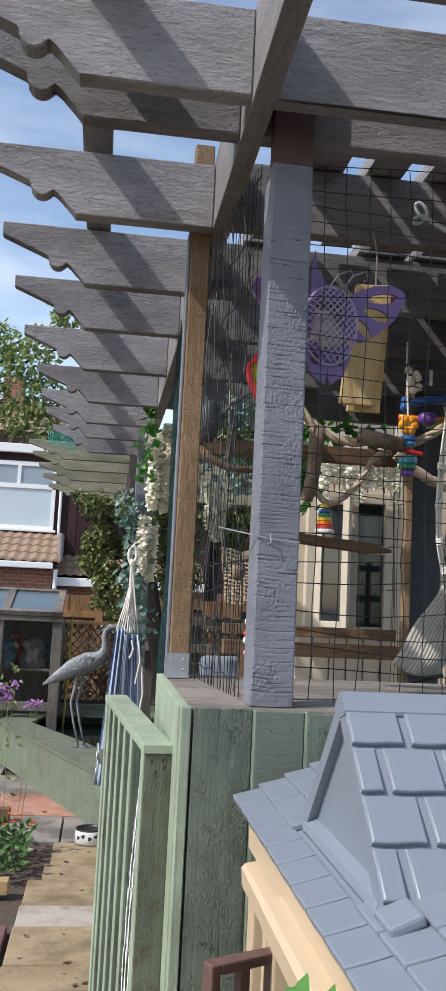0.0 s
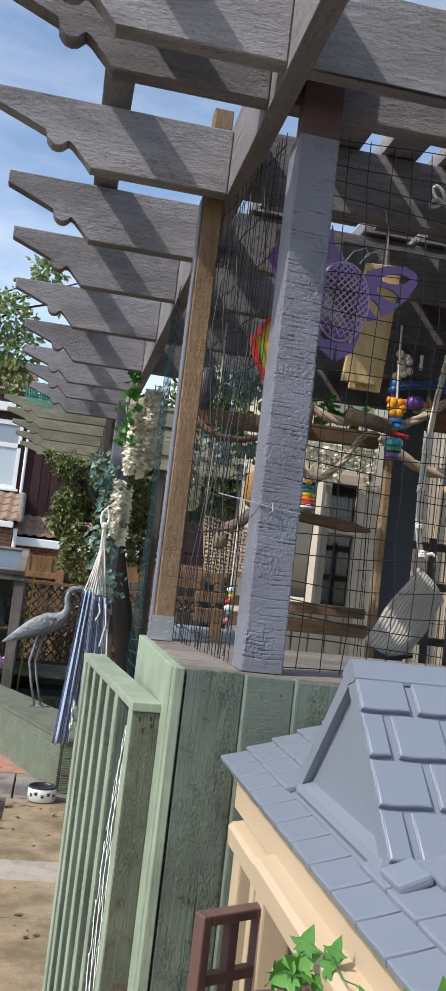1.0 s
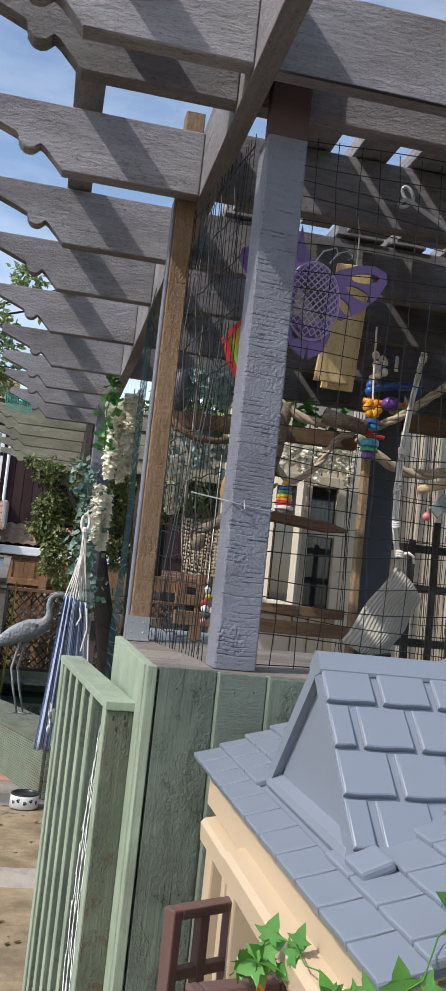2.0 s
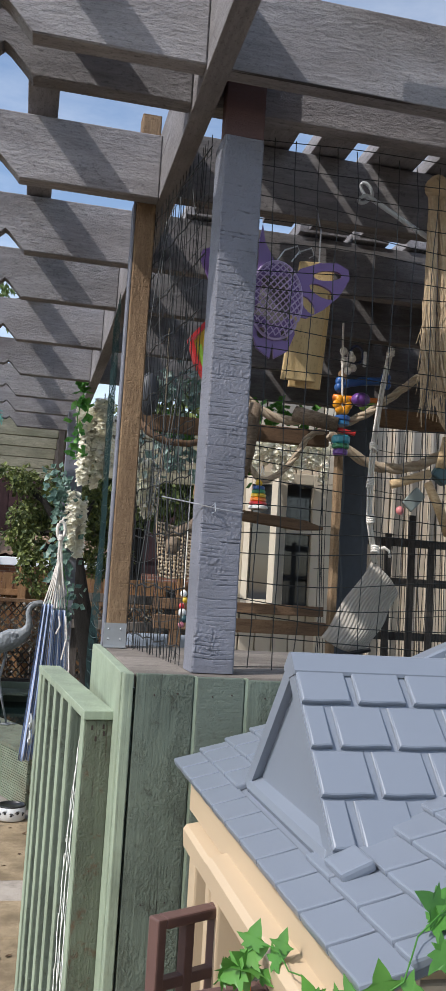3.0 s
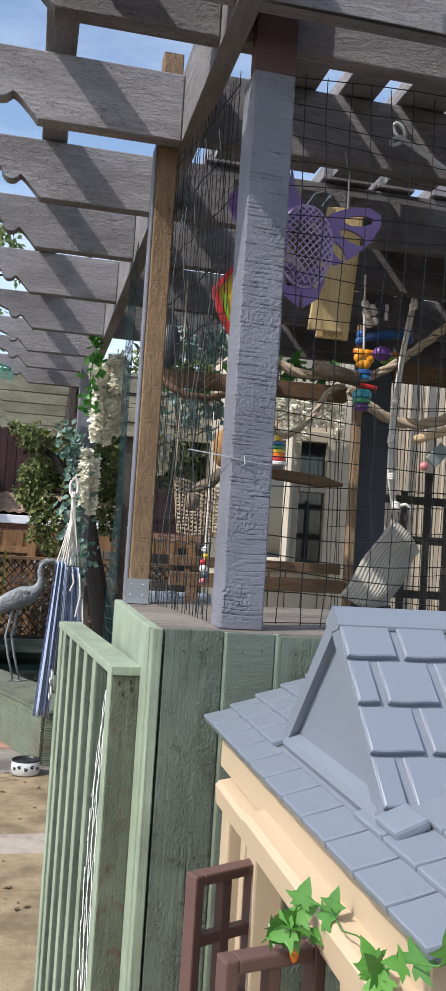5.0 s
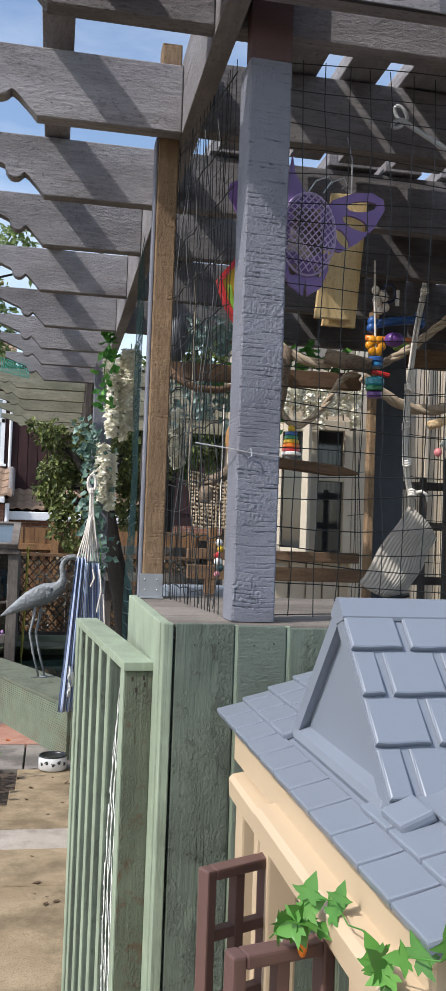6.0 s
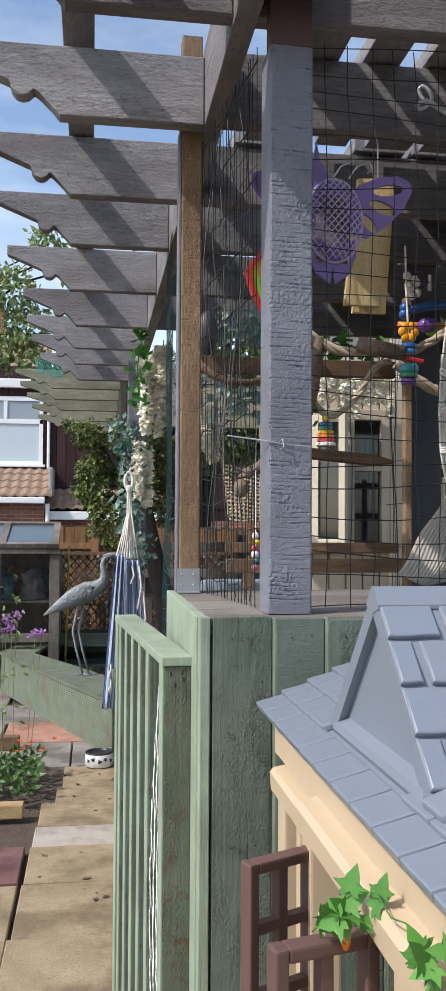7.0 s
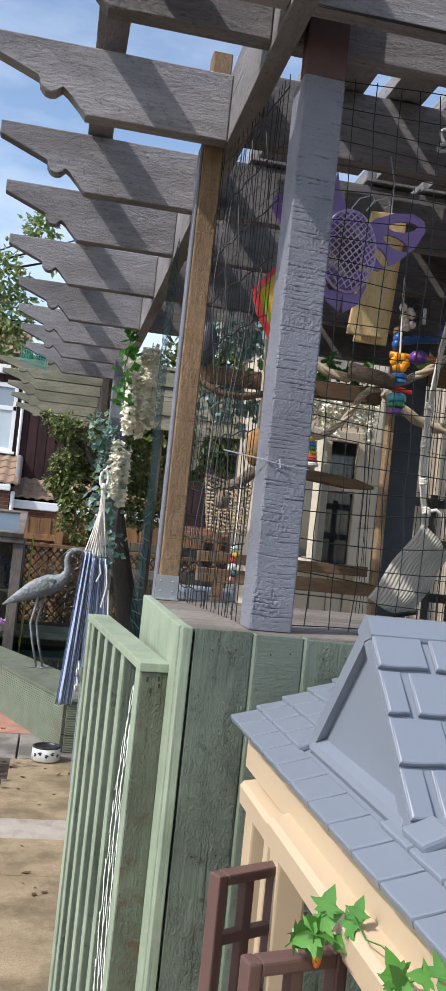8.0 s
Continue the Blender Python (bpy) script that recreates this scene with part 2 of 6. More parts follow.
def ball(bm, c, r, seg=12, scale=(1, 1, 1), m=None):
    v = bmesh.ops.create_uvsphere(bm, u_segments=seg, v_segments=max(6, seg // 2 + 2), radius=r)["verts"]
    bmesh.ops.transform(bm, verts=v, matrix=Matrix.Translation(c) @ (m or Matrix()) @ Matrix.Diagonal((*scale, 1)))
    return bm


def lathe(bm, prof, c, n=20, m=None):
    """A turned shape from (radius, height) pairs about the upright through c."""
    rings = [[bm.verts.new((r * math.cos(2 * math.pi * j / n), r * math.sin(2 * math.pi * j / n), h)) for j in range(n)] for r, h in prof]
    for a, b in zip(rings, rings[1:]):
        for j in range(n):
            bm.faces.new((a[j], a[(j + 1) % n], b[(j + 1) % n], b[j]))
    bm.faces.new(rings[0][::-1])
    bm.faces.new(rings[-1])
    bmesh.ops.transform(bm, verts=[v for r in rings for v in r], matrix=Matrix.Translation(c) @ (m or Matrix()))
    return bm


def bez(p, q, sag, n=10, side=(0, 0, -1)):
    p, q, s = Vector(p), Vector(q), Vector(side)
    return [p.lerp(q, i / n) + s * sag * 4 * (i / n) * (1 - i / n) for i in range(n + 1)]


def leaf_quad(bm, c, d, up, size, wide=0.55, fold=0.15):
    """A small pointed leaf of two folded halves."""
    d, up = d.normalized(), up.normalized()
    s = d.cross(up).normalized()
    n = s.cross(d)
    a = bm.verts.new(c)
    mid = bm.verts.new(c + d * size * 0.5 - n * size * fold)
    t = bm.verts.new(c + d * size)
    l, r = bm.verts.new(c + d * size * 0.45 + s * size * wide / 2), bm.verts.new(c + d * size * 0.45 - s * size * wide / 2)
    bm.faces.new((a, mid, l)), bm.faces.new((mid, t, l))
    bm.faces.new((a, r, mid)), bm.faces.new((mid, r, t))


def rvec(rng, s=1.0):
    return Vector((rng.gauss(0, 1), rng.gauss(0, 1), rng.gauss(0, 1))) * s


def rough_post(x0, x1, y0, y1, z0, z1, amp=0.0016, rows=760, per=16, seed=0.0):
    """A rough-sawn upright: saw marks ripple its faces and its arrises wander."""
    bm = B()
    rings = []
    cx, cy = (x0 + x1) / 2, (y0 + y1) / 2
    for r in range(rows + 1):
        z = z0 + (z1 - z0) * r / rows
        ring = []
        for side in range(4):
            for k in range(per):
                e = k / per
                u, v = ((x0 + (x1 - x0) * e, y0), (x1, y0 + (y1 - y0) * e), (x1 - (x1 - x0) * e, y1), (x0, y1 - (y1 - y0) * e))[side]
                zz = z + 0.0025 * noise.noise((u * 22 + v * 22, seed, z * 4)) + 0.03 * u
                run = zz / 0.0085 + 0.9 * noise.noise((seed, 3.3, zz * 14))
                k0 = math.floor(run)
                here = noise.noise((k0 * 7.31 + seed, u * 24 + v * 24, 0.5)) + 0.35 * noise.noise((seed, u * 9 + v * 9, z * 11))
                comb = noise.noise((u * 330, v * 330 + seed, z * 130)) * max(0.0, 0.35 + noise.noise((u * 14, seed, z * 13)))
                g = comb * 1.0 + noise.noise((u * 5, v * 5 + seed, z * 7)) * 0.3
                torn = 0.55 + 0.9 * noise.noise((u * 260, v * 260 + seed, z * 40))
                saw = -max(0.0, here + 0.24) * 3.0 * max(0.0, torn) * max(0.0, 1.0 - (run - k0) / 0.34)
                if side == 3:
                    g, saw = g * 0.25, saw * 0.08
                d = Vector((u - cx, v - cy, 0))
                edge = 1.5 if k == 0 else 1.0
                nrm = Vector(((0, -1, 0), (1, 0, 0), (0, 1, 0), (-1, 0, 0))[side])
                if k == 0:
                    nrm = d.normalized()
                ring.append(bm.verts.new(Vector((u, v, z)) + nrm * amp * (g + saw) * edge - (d.normalized() * 0.002 if k == 0 else Vector())))
        rings.append(ring)
    n = per * 4
    for a, b in zip(rings, rings[1:]):
        for j in range(n):
            bm.faces.new((a[j], a[(j + 1) % n], b[(j + 1) % n], b[j]))
    bm.faces.new(rings[0][::-1]), bm.faces.new(rings[-1])
    return bm


# ---- ground ----
bm = B()
prism(bm, [(-400, -60), (400, -60), (400, 900), (-400, 900)], -0.30, -0.03, "xy")
M_soil = plain("dark_garden_soil", (0.07, 0.05, 0.035), 0.95, var=0.5, scale=14, relief=0.02)
lone("ground", bm, M_soil, "dark garden soil and rough ground round the paving", "ground", kind="structure")

# ---- pergola ----
pergola = thing("pergola", "weathered grey timber pergola with scroll-cut rafter ends", "pergola")
RZ0, RZ1 = 2.525, 2.703
BX0, BX1 = 0.262, 0.308


def rafter_profile(x_end, tip=-0.345, z0=RZ0, z1=RZ1):
    h = (z1 - z0) / 0.178
    p = [(x_end, z1), (tip, z1), (tip, z1 - 0.040 * h), (tip + 0.145, z1 - 0.094 * h), (tip + 0.146, z1 - 0.108 * h)]
    for i in range(7):
        a = math.pi * (1.0 + i / 6)
        p.append((tip + 0.174 + 0.026 * math.cos(a), z1 - 0.110 * h + 0.024 * h * math.sin(a)))
    p += [(tip + 0.216, z1 - 0.121 * h), (tip + 0.262, z0), (x_end, z0)]
    return p


ROWS_Y = [1.540, 1.655 + 0.040, 2.150, 2.690, 3.190, 3.820, 4.480, 5.060, 5.600, 6.200]
for i, y in enumerate(ROWS_Y):
    tip = -0.328 + 0.012 * math.sin(i * 2.3) - 0.006 * i
    zoff = 0.004 * math.sin(i * 1.7)
    lo, hi = (RZ0 - 0.010, RZ1 - 0.018) if i == 2 else (RZ0, RZ1)
    prof = [(u, v + zoff) for u, v in rafter_profile(BX0 - 0.001, tip, lo, hi)]
    part("rafter", prism(B(), prof, y, y + 0.044, "xz", 0.003), M_raf, pergola)
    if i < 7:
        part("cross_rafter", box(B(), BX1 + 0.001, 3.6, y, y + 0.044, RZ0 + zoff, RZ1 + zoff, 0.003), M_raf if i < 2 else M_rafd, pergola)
part("beam", box(B(), BX0, BX1, 1.05, 6.3, RZ0 - 0.012, RZ1 + 0.012, 0.003), M_beam, pergola)
part("purlin", box(B(), -0.084, -0.008, 1.1, 6.3, RZ1 + 0.006, RZ1 + 0.050, 0.003), M_beam, pergola)
part("purlin", box(B(), 0.835, 0.905, 1.25, 1.90, RZ1 + 0.006, RZ1 + 0.050, 0.003), M_beam, pergola)
part("purlin", box(B(), 0.50, 0.80, 1.42, 1.475, RZ1 + 0.006, RZ1 + 0.060, 0.015), M_beam, pergola)
for x0, x1 in ((0.44, 0.605), (0.665, 0.765), (0.825, 0.965), (1.0, 1.165), (1.31, 1.42), (1.46, 1.62), (1.67, 1.83), (1.90, 2.05), (2.1, 2.26)):
    part("purlin", box(B(), x0, x1, 1.75, 2.66, RZ1 + 0.006, RZ1 + 0.050, 0.003), M_beam, pergola)
for k in range(14):
    x0 = 0.42 + k * 0.19
    if k == 1:
        continue
    part("purlin", box(B(), x0, x0 + (0.165 if k % 3 else 0.125), 2.68, 4.55, RZ1 + 0.006, RZ1 + 0.050, 0.003), M_beam, pergola)
post_bm = rough_post(0.327, 0.411, 1.656, 1.739, 1.366, 2.455, 0.0017, 900, 26)
bmesh.ops.rotate(post_bm, verts=post_bm.verts, cent=(0.369, 1.698, 0), matrix=Matrix.Rotation(radians(1.5), 3, 'Z'))
part("post", post_bm, M_post, pergola, "blue-grey painted rough-sawn post")
part("post_top", box(B(), 0.327, 0.411, 1.656, 1.6945, 2.4555, 2.70, 0.004), M_red, pergola, "dark red-brown unpainted post top")
part("side_post", rough_post(0.2115, 0.2625, 2.200, 2.255, 1.366, 2.762, 0.0007, 700, 14, 4.0), M_brown, pergola, "treated brown timber upright")
part("post_face", box(B(), 0.2045, 0.2105, 2.203, 2.252, 1.366, 2.52, 0.002), M_post, pergola, "blue-grey painted edge")
part("post", box(B(), 0.20, 0.31, 5.30, 5.40, 0.0, RZ0 - 0.013, 0.004), M_post, pergola)
part("post", box(B(), 3.4, 3.485, 1.656, 1.74, 0.0, RZ0 - 0.001, 0.004), M_post, pergola)
bm = B()
box(bm, 0.206, 0.262, 2.197, 2.1995, 1.366, 1.425, 0.0)
box(bm, 0.206, 0.262, 2.170, 2.1995, 1.366, 1.3685, 0.0)
for bx, bz in ((0.218, 1.385), (0.248, 1.385), (0.218, 1.41), (0.248, 1.41)):
    ball(bm, (bx, 2.197, bz), 0.003, 8)
part("bracket", bm, M_steel, pergola, "galvanised steel post bracket")

# ---- green fence and gate ----
M_nail = plain("rusted_nail", (0.05, 0.035, 0.03), 0.7, 0.3)
fence = thing("fence", "sage green painted timber fence with a bare grey capping board", "fence")
part("cap", box(B(), 0.212, 3.6, 1.622, 2.30, 1.338, 1.364, 0.003), M_cap, fence, "bare grey timber capping")
xs, widths = 0.216, (0.116, 0.098, 0.112, 0.104, 0.118, 0.10, 0.115, 0.108)
i = 0
while xs < 3.5:
    w = widths[i % 8]
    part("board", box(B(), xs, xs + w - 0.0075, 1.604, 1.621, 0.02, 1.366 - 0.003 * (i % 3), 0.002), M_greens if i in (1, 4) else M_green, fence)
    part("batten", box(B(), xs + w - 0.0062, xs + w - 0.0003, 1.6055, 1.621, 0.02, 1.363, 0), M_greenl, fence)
    if i < 8:
        for nx in (0.3, 0.68):
            for nz in (1.325, 0.95):
                part("nail", ball(B(), (xs + w * nx, 1.6035, nz + 0.01 * nx), 0.0018, 6, (1, 0.4, 1)), M_nail, fence)
    xs += w
    i += 1
part("side_panel", box(B(), 0.190, 0.2115, 1.640, 2.305, 0.02, 1.364, 0.003), M_greenl, fence, "fence side in the lighter, sunlit green")
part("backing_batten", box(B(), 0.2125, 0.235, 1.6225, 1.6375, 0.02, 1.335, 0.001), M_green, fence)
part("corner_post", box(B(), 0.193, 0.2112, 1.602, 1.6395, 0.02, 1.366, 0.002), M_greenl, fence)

gate = thing("gate", "green slatted timber gate standing open, its sunlit faces coloured lighter", "gate")
ga, gb = Vector((0.163, 1.715, 0)), Vector((0.094, 2.535, 0))
gd = (gb - ga)
GL = gd.length
GM = Matrix.Translation(ga) @ Matrix.Rotation(math.atan2(gd.y, gd.x), 4, 'Z')


def gate_part(name, a0, a1, s0, s1, z0, z1, m, bev=0.002, label=""):
    return part(name, box(B(), a0, a1, s0, s1, z0, z1, bev, GM), m, gate, label)


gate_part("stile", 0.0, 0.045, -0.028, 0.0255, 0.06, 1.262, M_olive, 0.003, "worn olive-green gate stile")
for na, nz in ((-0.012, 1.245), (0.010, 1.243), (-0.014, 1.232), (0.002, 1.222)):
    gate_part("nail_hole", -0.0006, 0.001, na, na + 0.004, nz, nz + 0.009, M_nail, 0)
# Thin facing that colours the stile's sunward side lighter.
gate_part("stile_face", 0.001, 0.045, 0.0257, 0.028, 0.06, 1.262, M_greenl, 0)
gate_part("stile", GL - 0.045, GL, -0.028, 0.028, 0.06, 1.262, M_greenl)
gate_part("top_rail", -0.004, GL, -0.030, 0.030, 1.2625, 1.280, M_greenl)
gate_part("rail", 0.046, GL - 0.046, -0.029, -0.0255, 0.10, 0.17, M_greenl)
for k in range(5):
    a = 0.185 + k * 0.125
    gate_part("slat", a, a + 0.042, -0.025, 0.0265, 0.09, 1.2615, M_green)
    # Lighter facing stands for the sun on each slat's left side.
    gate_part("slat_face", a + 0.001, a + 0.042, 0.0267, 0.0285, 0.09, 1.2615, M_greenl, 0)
bm = B()
for k in range(7):
    pts = []
    for i in range(60):
        z = 1.21 - i * 0.0152
        mid = 0.085 + 0.055 * math.sin(i * 0.052)
        pts.append(GM @ Vector((0.05 + mid * (k / 6), 0.012 + 0.010 * math.sin(i * 0.052) + 0.002 * (k % 2), z)) + Vector((0, 0.014 * math.sin(i * 0.9 + k * math.pi), 0)))
    tube(bm, pts, 0.0011, 4)
part("lattice_net", bm, M_white, gate, "white plastic diamond netting strip")
bm = B()
box(bm, GL - 0.01, GL + 0.002, 0.028, 0.036, 1.09, 1.13, 0.002, GM)
for zz in (1.125, 1.082):
    pts = [GM @ Vector((GL - 0.004 + 0.022 * math.cos(a), 0.042, zz + 0.020 * math.sin(a))) for a in [i * math.pi / 6 for i in range(13)]]
    tube(bm, pts, 0.003, 6)
part("latch", bm, M_steel, gate, "steel ring latch")

# ---- toy playhouse ----
playhouse = thing("toy_playhouse", "plastic toy playhouse with slate-blue tiled roof and cream walls", "playhouse")
EX, EZ, SL = 0.295, 1.213, 0.42
RY0, RY1 = 0.655, 1.575
SA = math.atan(SL)


def roof_pt(x):
    return EZ + SL * (x - EX)


RX = 0.90
part("roof", prism(B(), [(EX + 0.006, EZ - 0.010), (EX + 0.006, EZ + 0.0015), (RX, roof_pt(RX) - 0.001), (RX, roof_pt(RX) - 0.03)], RY0 + 0.008, RY1 - 0.004, "xz", 0.003), M_roof, playhouse, "slate-blue moulded plastic roof")
roof = playhouse.children[-1]


def tile_mesh(w, h, th, thin=0.35, dip=0.0):
    """One moulded roof tile, x up the slope and y along it: rounded rims, a thick lower edge that may dip in a wave."""
    low = [(dip * math.sin(e * math.pi * 2.0 + 0.4), w * e) for e in (0.0, 0.2, 0.4, 0.6, 0.8, 1.0)]
    ring = low + [(h, w), (h, 0.0)]
    cx, cy = h / 2, w / 2
    bm = B()
    rows = []
    for inset, top in ((0.0, 0.0), (0.0, 0.62), (0.0009, 0.88), (0.0026, 1.0)):
        row = []
        for u, v in ring:
            t = th * (1 - (1 - thin) * max(0.0, u) / h) * top
            row.append(bm.verts.new((u + (inset if u < cx else -inset), v + (inset if v < 0.001 else -inset if v > w - 0.001 else 0), t)))
        rows.append(row)
    for a, b in zip(rows, rows[1:]):
        for i in range(8):
            bm.faces.new((a[i], a[(i + 1) % 8], b[(i + 1) % 8], b[i]))
    bm.faces.new(rows[-1])
    me = mesh_from(bm, "tile")
    me.materials.append(M_roof)
    return me


TW, TH = 0.083, 0.0495
tile_me = tile_mesh(TW - 0.0045, TH + 0.004, 0.0105, 0.30, 0.0004)
half_me = tile_mesh(TW / 2 - 0.0045, TH + 0.004, 0.0105, 0.30, 0.0003)
DY0, DY1, DYM, DZB, DZR, DX = 0.888, 1.280, 1.084, 1.248, 1.453, 0.348


def in_dormer(x, y):
    """Whether the dormer covers this place of the main roof."""
    z = roof_pt(x)
    zz = DZR - abs(y - DYM) / (DYM - DY0) * (DZR - DZB)
    return x > DX + 0.012 and zz > z + 0.015


slope_rot = Matrix.Rotation(-SA, 4, 'Y')
for r in range(12):
    x = EX - 0.004 + r * TH * math.cos(SA)
    y = RY0 - (0.0 if r % 2 == 0 else TW / 2)
    while y < RY1 - 0.01:
        ya, yb = max(y, RY0), min(y + TW, RY1)
        if not (in_dormer(x + 0.03, ya + 0.01) and in_dormer(x + 0.03, yb - 0.01) and in_dormer(x + 0.06, (ya + yb) / 2)):
            t = new("tile", tile_me if yb - ya > TW * 0.8 else half_me)
            t.parent = roof
            t.matrix_local = Matrix.Translation((x, ya + 0.001, roof_pt(x) + 0.0005)) @ slope_rot
        y += TW

# dormer
dormer = thing("dormer", "", "")
dormer.parent = playhouse
bm = B()
DXE = EX + (DZR - EZ) / SL + 0.03
hw = DYM - DY0
for s in (-1, 1):
    n = Vector((0, s * (DZR - DZB), hw)).normalized()
    tpos = [(DX, DYM, DZR), (DX, DYM + s * hw, DZB), (DXE, DYM + s * hw, DZB), (DXE, DYM, DZR)]
    a = [bm.verts.new(Vector(p)) for p in tpos]
    b = [bm.verts.new(Vector(p) - n * 0.022) for p in tpos]
    bm.faces.new(a), bm.faces.new(b[::-1])
    for i in range(4):
        bm.faces.new((a[i], a[(i + 1) % 4], b[(i + 1) % 4], b[i]))
part("dormer_roof", bm, M_roof, dormer)
prof = [(DYM, DZR - 0.012), (DYM - hw + 0.02, DZB - 0.02), (DYM + hw - 0.02, DZB - 0.02)]
part("dormer_face", prism(B(), prof, DX + 0.012, DX + 0.05, "yz"), M_roof, dormer)
part("dormer_sill", prism(B(), [(DX + 0.014, DZB + 0.016), (DX - 0.001, DZB + 0.005), (DX - 0.004, DZB - 0.005), (DX + 0.004, DZB - 0.02), (DX + 0.03, DZB - 0.02)], DY0 + 0.024, DY1 - 0.024, "xz", 0.002), M_roof, dormer)
part("ridge_cap", prism(B(), [(DYM - 0.024, DZR - 0.022), (DYM - 0.024, DZR - 0.017), (DYM - 0.004, DZR + 0.004), (DYM + 0.004, DZR + 0.004), (DYM + 0.024, DZR - 0.017), (DYM + 0.024, DZR - 0.022), (DYM, DZR - 0.030)], DX - 0.001, DXE, "yz"), M_roof, dormer)
part("end_tile", box(B(), 0.0, 0.040, -0.028, 0.028, 0.0, 0.013, 0.004, Matrix.Translation((0.342, 0.866, roof_pt(0.342) + 0.006)) @ Matrix.Rotation(-SA, 4, 'Y')), M_roof, dormer)
da = math.atan2(DZR - DZB, hw)
DGAP, DPITCH, DROW = 0.0105, 0.0755, 0.045
dt_me = tile_mesh(DPITCH - DGAP, DROW / math.cos(da) - 0.004, 0.0075, 0.4, 0.0010)
dth_me = tile_mesh(DPITCH / 2 - DGAP, DROW / math.cos(da) - 0.004, 0.0075, 0.4, 0.0008)
face_m = Matrix.Rotation(math.pi / 2, 4, 'Z') @ Matrix.Rotation(-da, 4, 'Y')
for r in range(4):
    y = 1.0305 - r * DROW
    z = DZB + (y - DY0) * math.tan(da)
    x, k = DX + 0.001, 0
    while x < DXE - 0.05:
        half = r % 2 == 1 and k == 0
        w = DPITCH / 2 if half else DPITCH
        if z + 0.02 > roof_pt(x + w * 0.5):
            t = new("tile", dth_me if half else dt_me)
            t.parent = dormer
            t.matrix_local = Matrix.Translation((x + w - DGAP, y, z + 0.0005)) @ face_m
        x += w
        k += 1
part("verge_cap", prism(B(), [(EX + 0.32, roof_pt(EX + 0.32)), (EX + 0.32, roof_pt(EX + 0.32) + 0.016), (RX, roof_pt(RX) + 0.026), (RX, roof_pt(RX))], RY1 - 0.05, RY1 - 0.004, "xz", 0.004), M_roof, playhouse)

# walls under the roof
part("wall", box(B(), 0.335, 0.86, 0.70, 0.715, 0.0, 1.2, 0.004), M_cream, playhouse)
part("fascia", prism(B(), [(0.290, 1.106), (0.288, 1.134), (0.294, 1.141), (0.345, 1.150), (0.345, 1.106)], 0.69, 1.44, "xz", 0.003), M_cream, playhouse)
part("fascia", prism(B(), [(0.281, 1.120), (0.279, 1.148), (0.286, 1.156), (0.345, 1.170), (0.345, 1.120)], 0.67, 1.215, "xz", 0.003), M_cream, playhouse)
part("eave_board", prism(B(), [(0.309, 1.150), (0.309, 1.2035), (0.36, 1.224), (0.36, 1.150)], 0.69, 1.50, "xz", 0.003), M_cream, playhouse)
for y0, y1 in ((0.69, 0.87), (1.212, 1.262), (1.275, 1.30), (1.38, 1.43)):
    part("wall_post", box(B(), 0.300, 0.345, y0, y1, 0.0, 1.121 if y0 < 1 else 1.107, 0.004), M_cream, playhouse)
part("wall", box(B(), 0.318, 0.338, 0.871, 1.211, 0.0, 0.74, 0.004), M_cream, playhouse)
part("wall", box(B(), 0.7, 0.72, 0.72, 1.5, 0.0, 1.25, 0.004), M_cream, playhouse)


def shutter(y, x0, x1, z1, tilt=0.0):
    sh = thing("shutter", "", "")
    sh.parent = playhouse
    m = Matrix.Translation((x1, y, 0)) @ Matrix.Rotation(tilt, 4, 'Z') @ Matrix.Translation((-x1, -y, 0))
    w, z0 = 0.015, z1 - 0.36
    part("frame", box(B(), x0, x0 + w, y, y + 0.024, z0, z1, 0.003, m), M_shut, sh)
    part("frame", box(B(), x1 - w, x1, y, y + 0.024, z0, z1, 0.003, m), M_shut, sh)
    part("frame", box(B(), x0 + w, x1 - w, y, y + 0.024, z1 - w, z1, 0.003, m), M_shut, sh)
    part("frame", box(B(), x0 + w, x1 - w, y, y + 0.024, z0, z0 + w, 0.003, m), M_shut, sh)
    xm = (x0 + x1) / 2
    part("bar", box(B(), xm - w / 2, xm + w / 2, y + 0.004, y + 0.022, z0 + w, z1 - w, 0.002, m), M_shut, sh)
    for k in range(1, 4):
        zz = z1 - k * 0.09
        part("bar", box(B(), x0 + w, x1 - w, y + 0.005, y + 0.021, zz - w / 2, zz + w / 2, 0.002, m), M_shut, sh)


shutter(1.226, 0.199, 0.316, 1.084, 0.45)
shutter(0.906, 0.180, 0.299, 1.112, 0.24)

# ---- netting ----
def net(name, o, u, v, nu, nv, cell, r, material, label, wob=0.006, seed=1, skip=0.0):
    """A wire net spanned by u and v from o, with slightly wandering strands."""
    rng = random.Random(seed)
    o, u, v = Vector(o), Vector(u).normalized(), Vector(v).normalized()
    n = u.cross(v)
    bm = B()

    def bend(a, b):
        return (o + u * (a + wob * noise.noise((a * 2.1, b * 2.3, seed)) * 2) + v * (b + wob * noise.noise((a * 2.7, b * 1.9, seed + 9)) * 2)
                + n * wob * 1.5 * noise.noise((a * 1.3, b * 1.7, seed + 5)))
    for i in range(nu + 1):
        tube(bm, [bend(i * cell + rng.uniform(-.1, .1) * cell, j * cell * 2) for j in range(nv // 2 + 1)], r, 3, cap=False)
    for j in range(nv + 1):
        off = rng.uniform(-0.18, 0.18) * cell
        tube(bm, [bend(i * cell * 2, j * cell + off + 0.012 * math.sin(i * 0.6 + j)) for i in range(nu // 2 + 1)], r, 3, cap=False)
    return lone(name, bm, material, label, "netting", "aviary netting", "stuff")


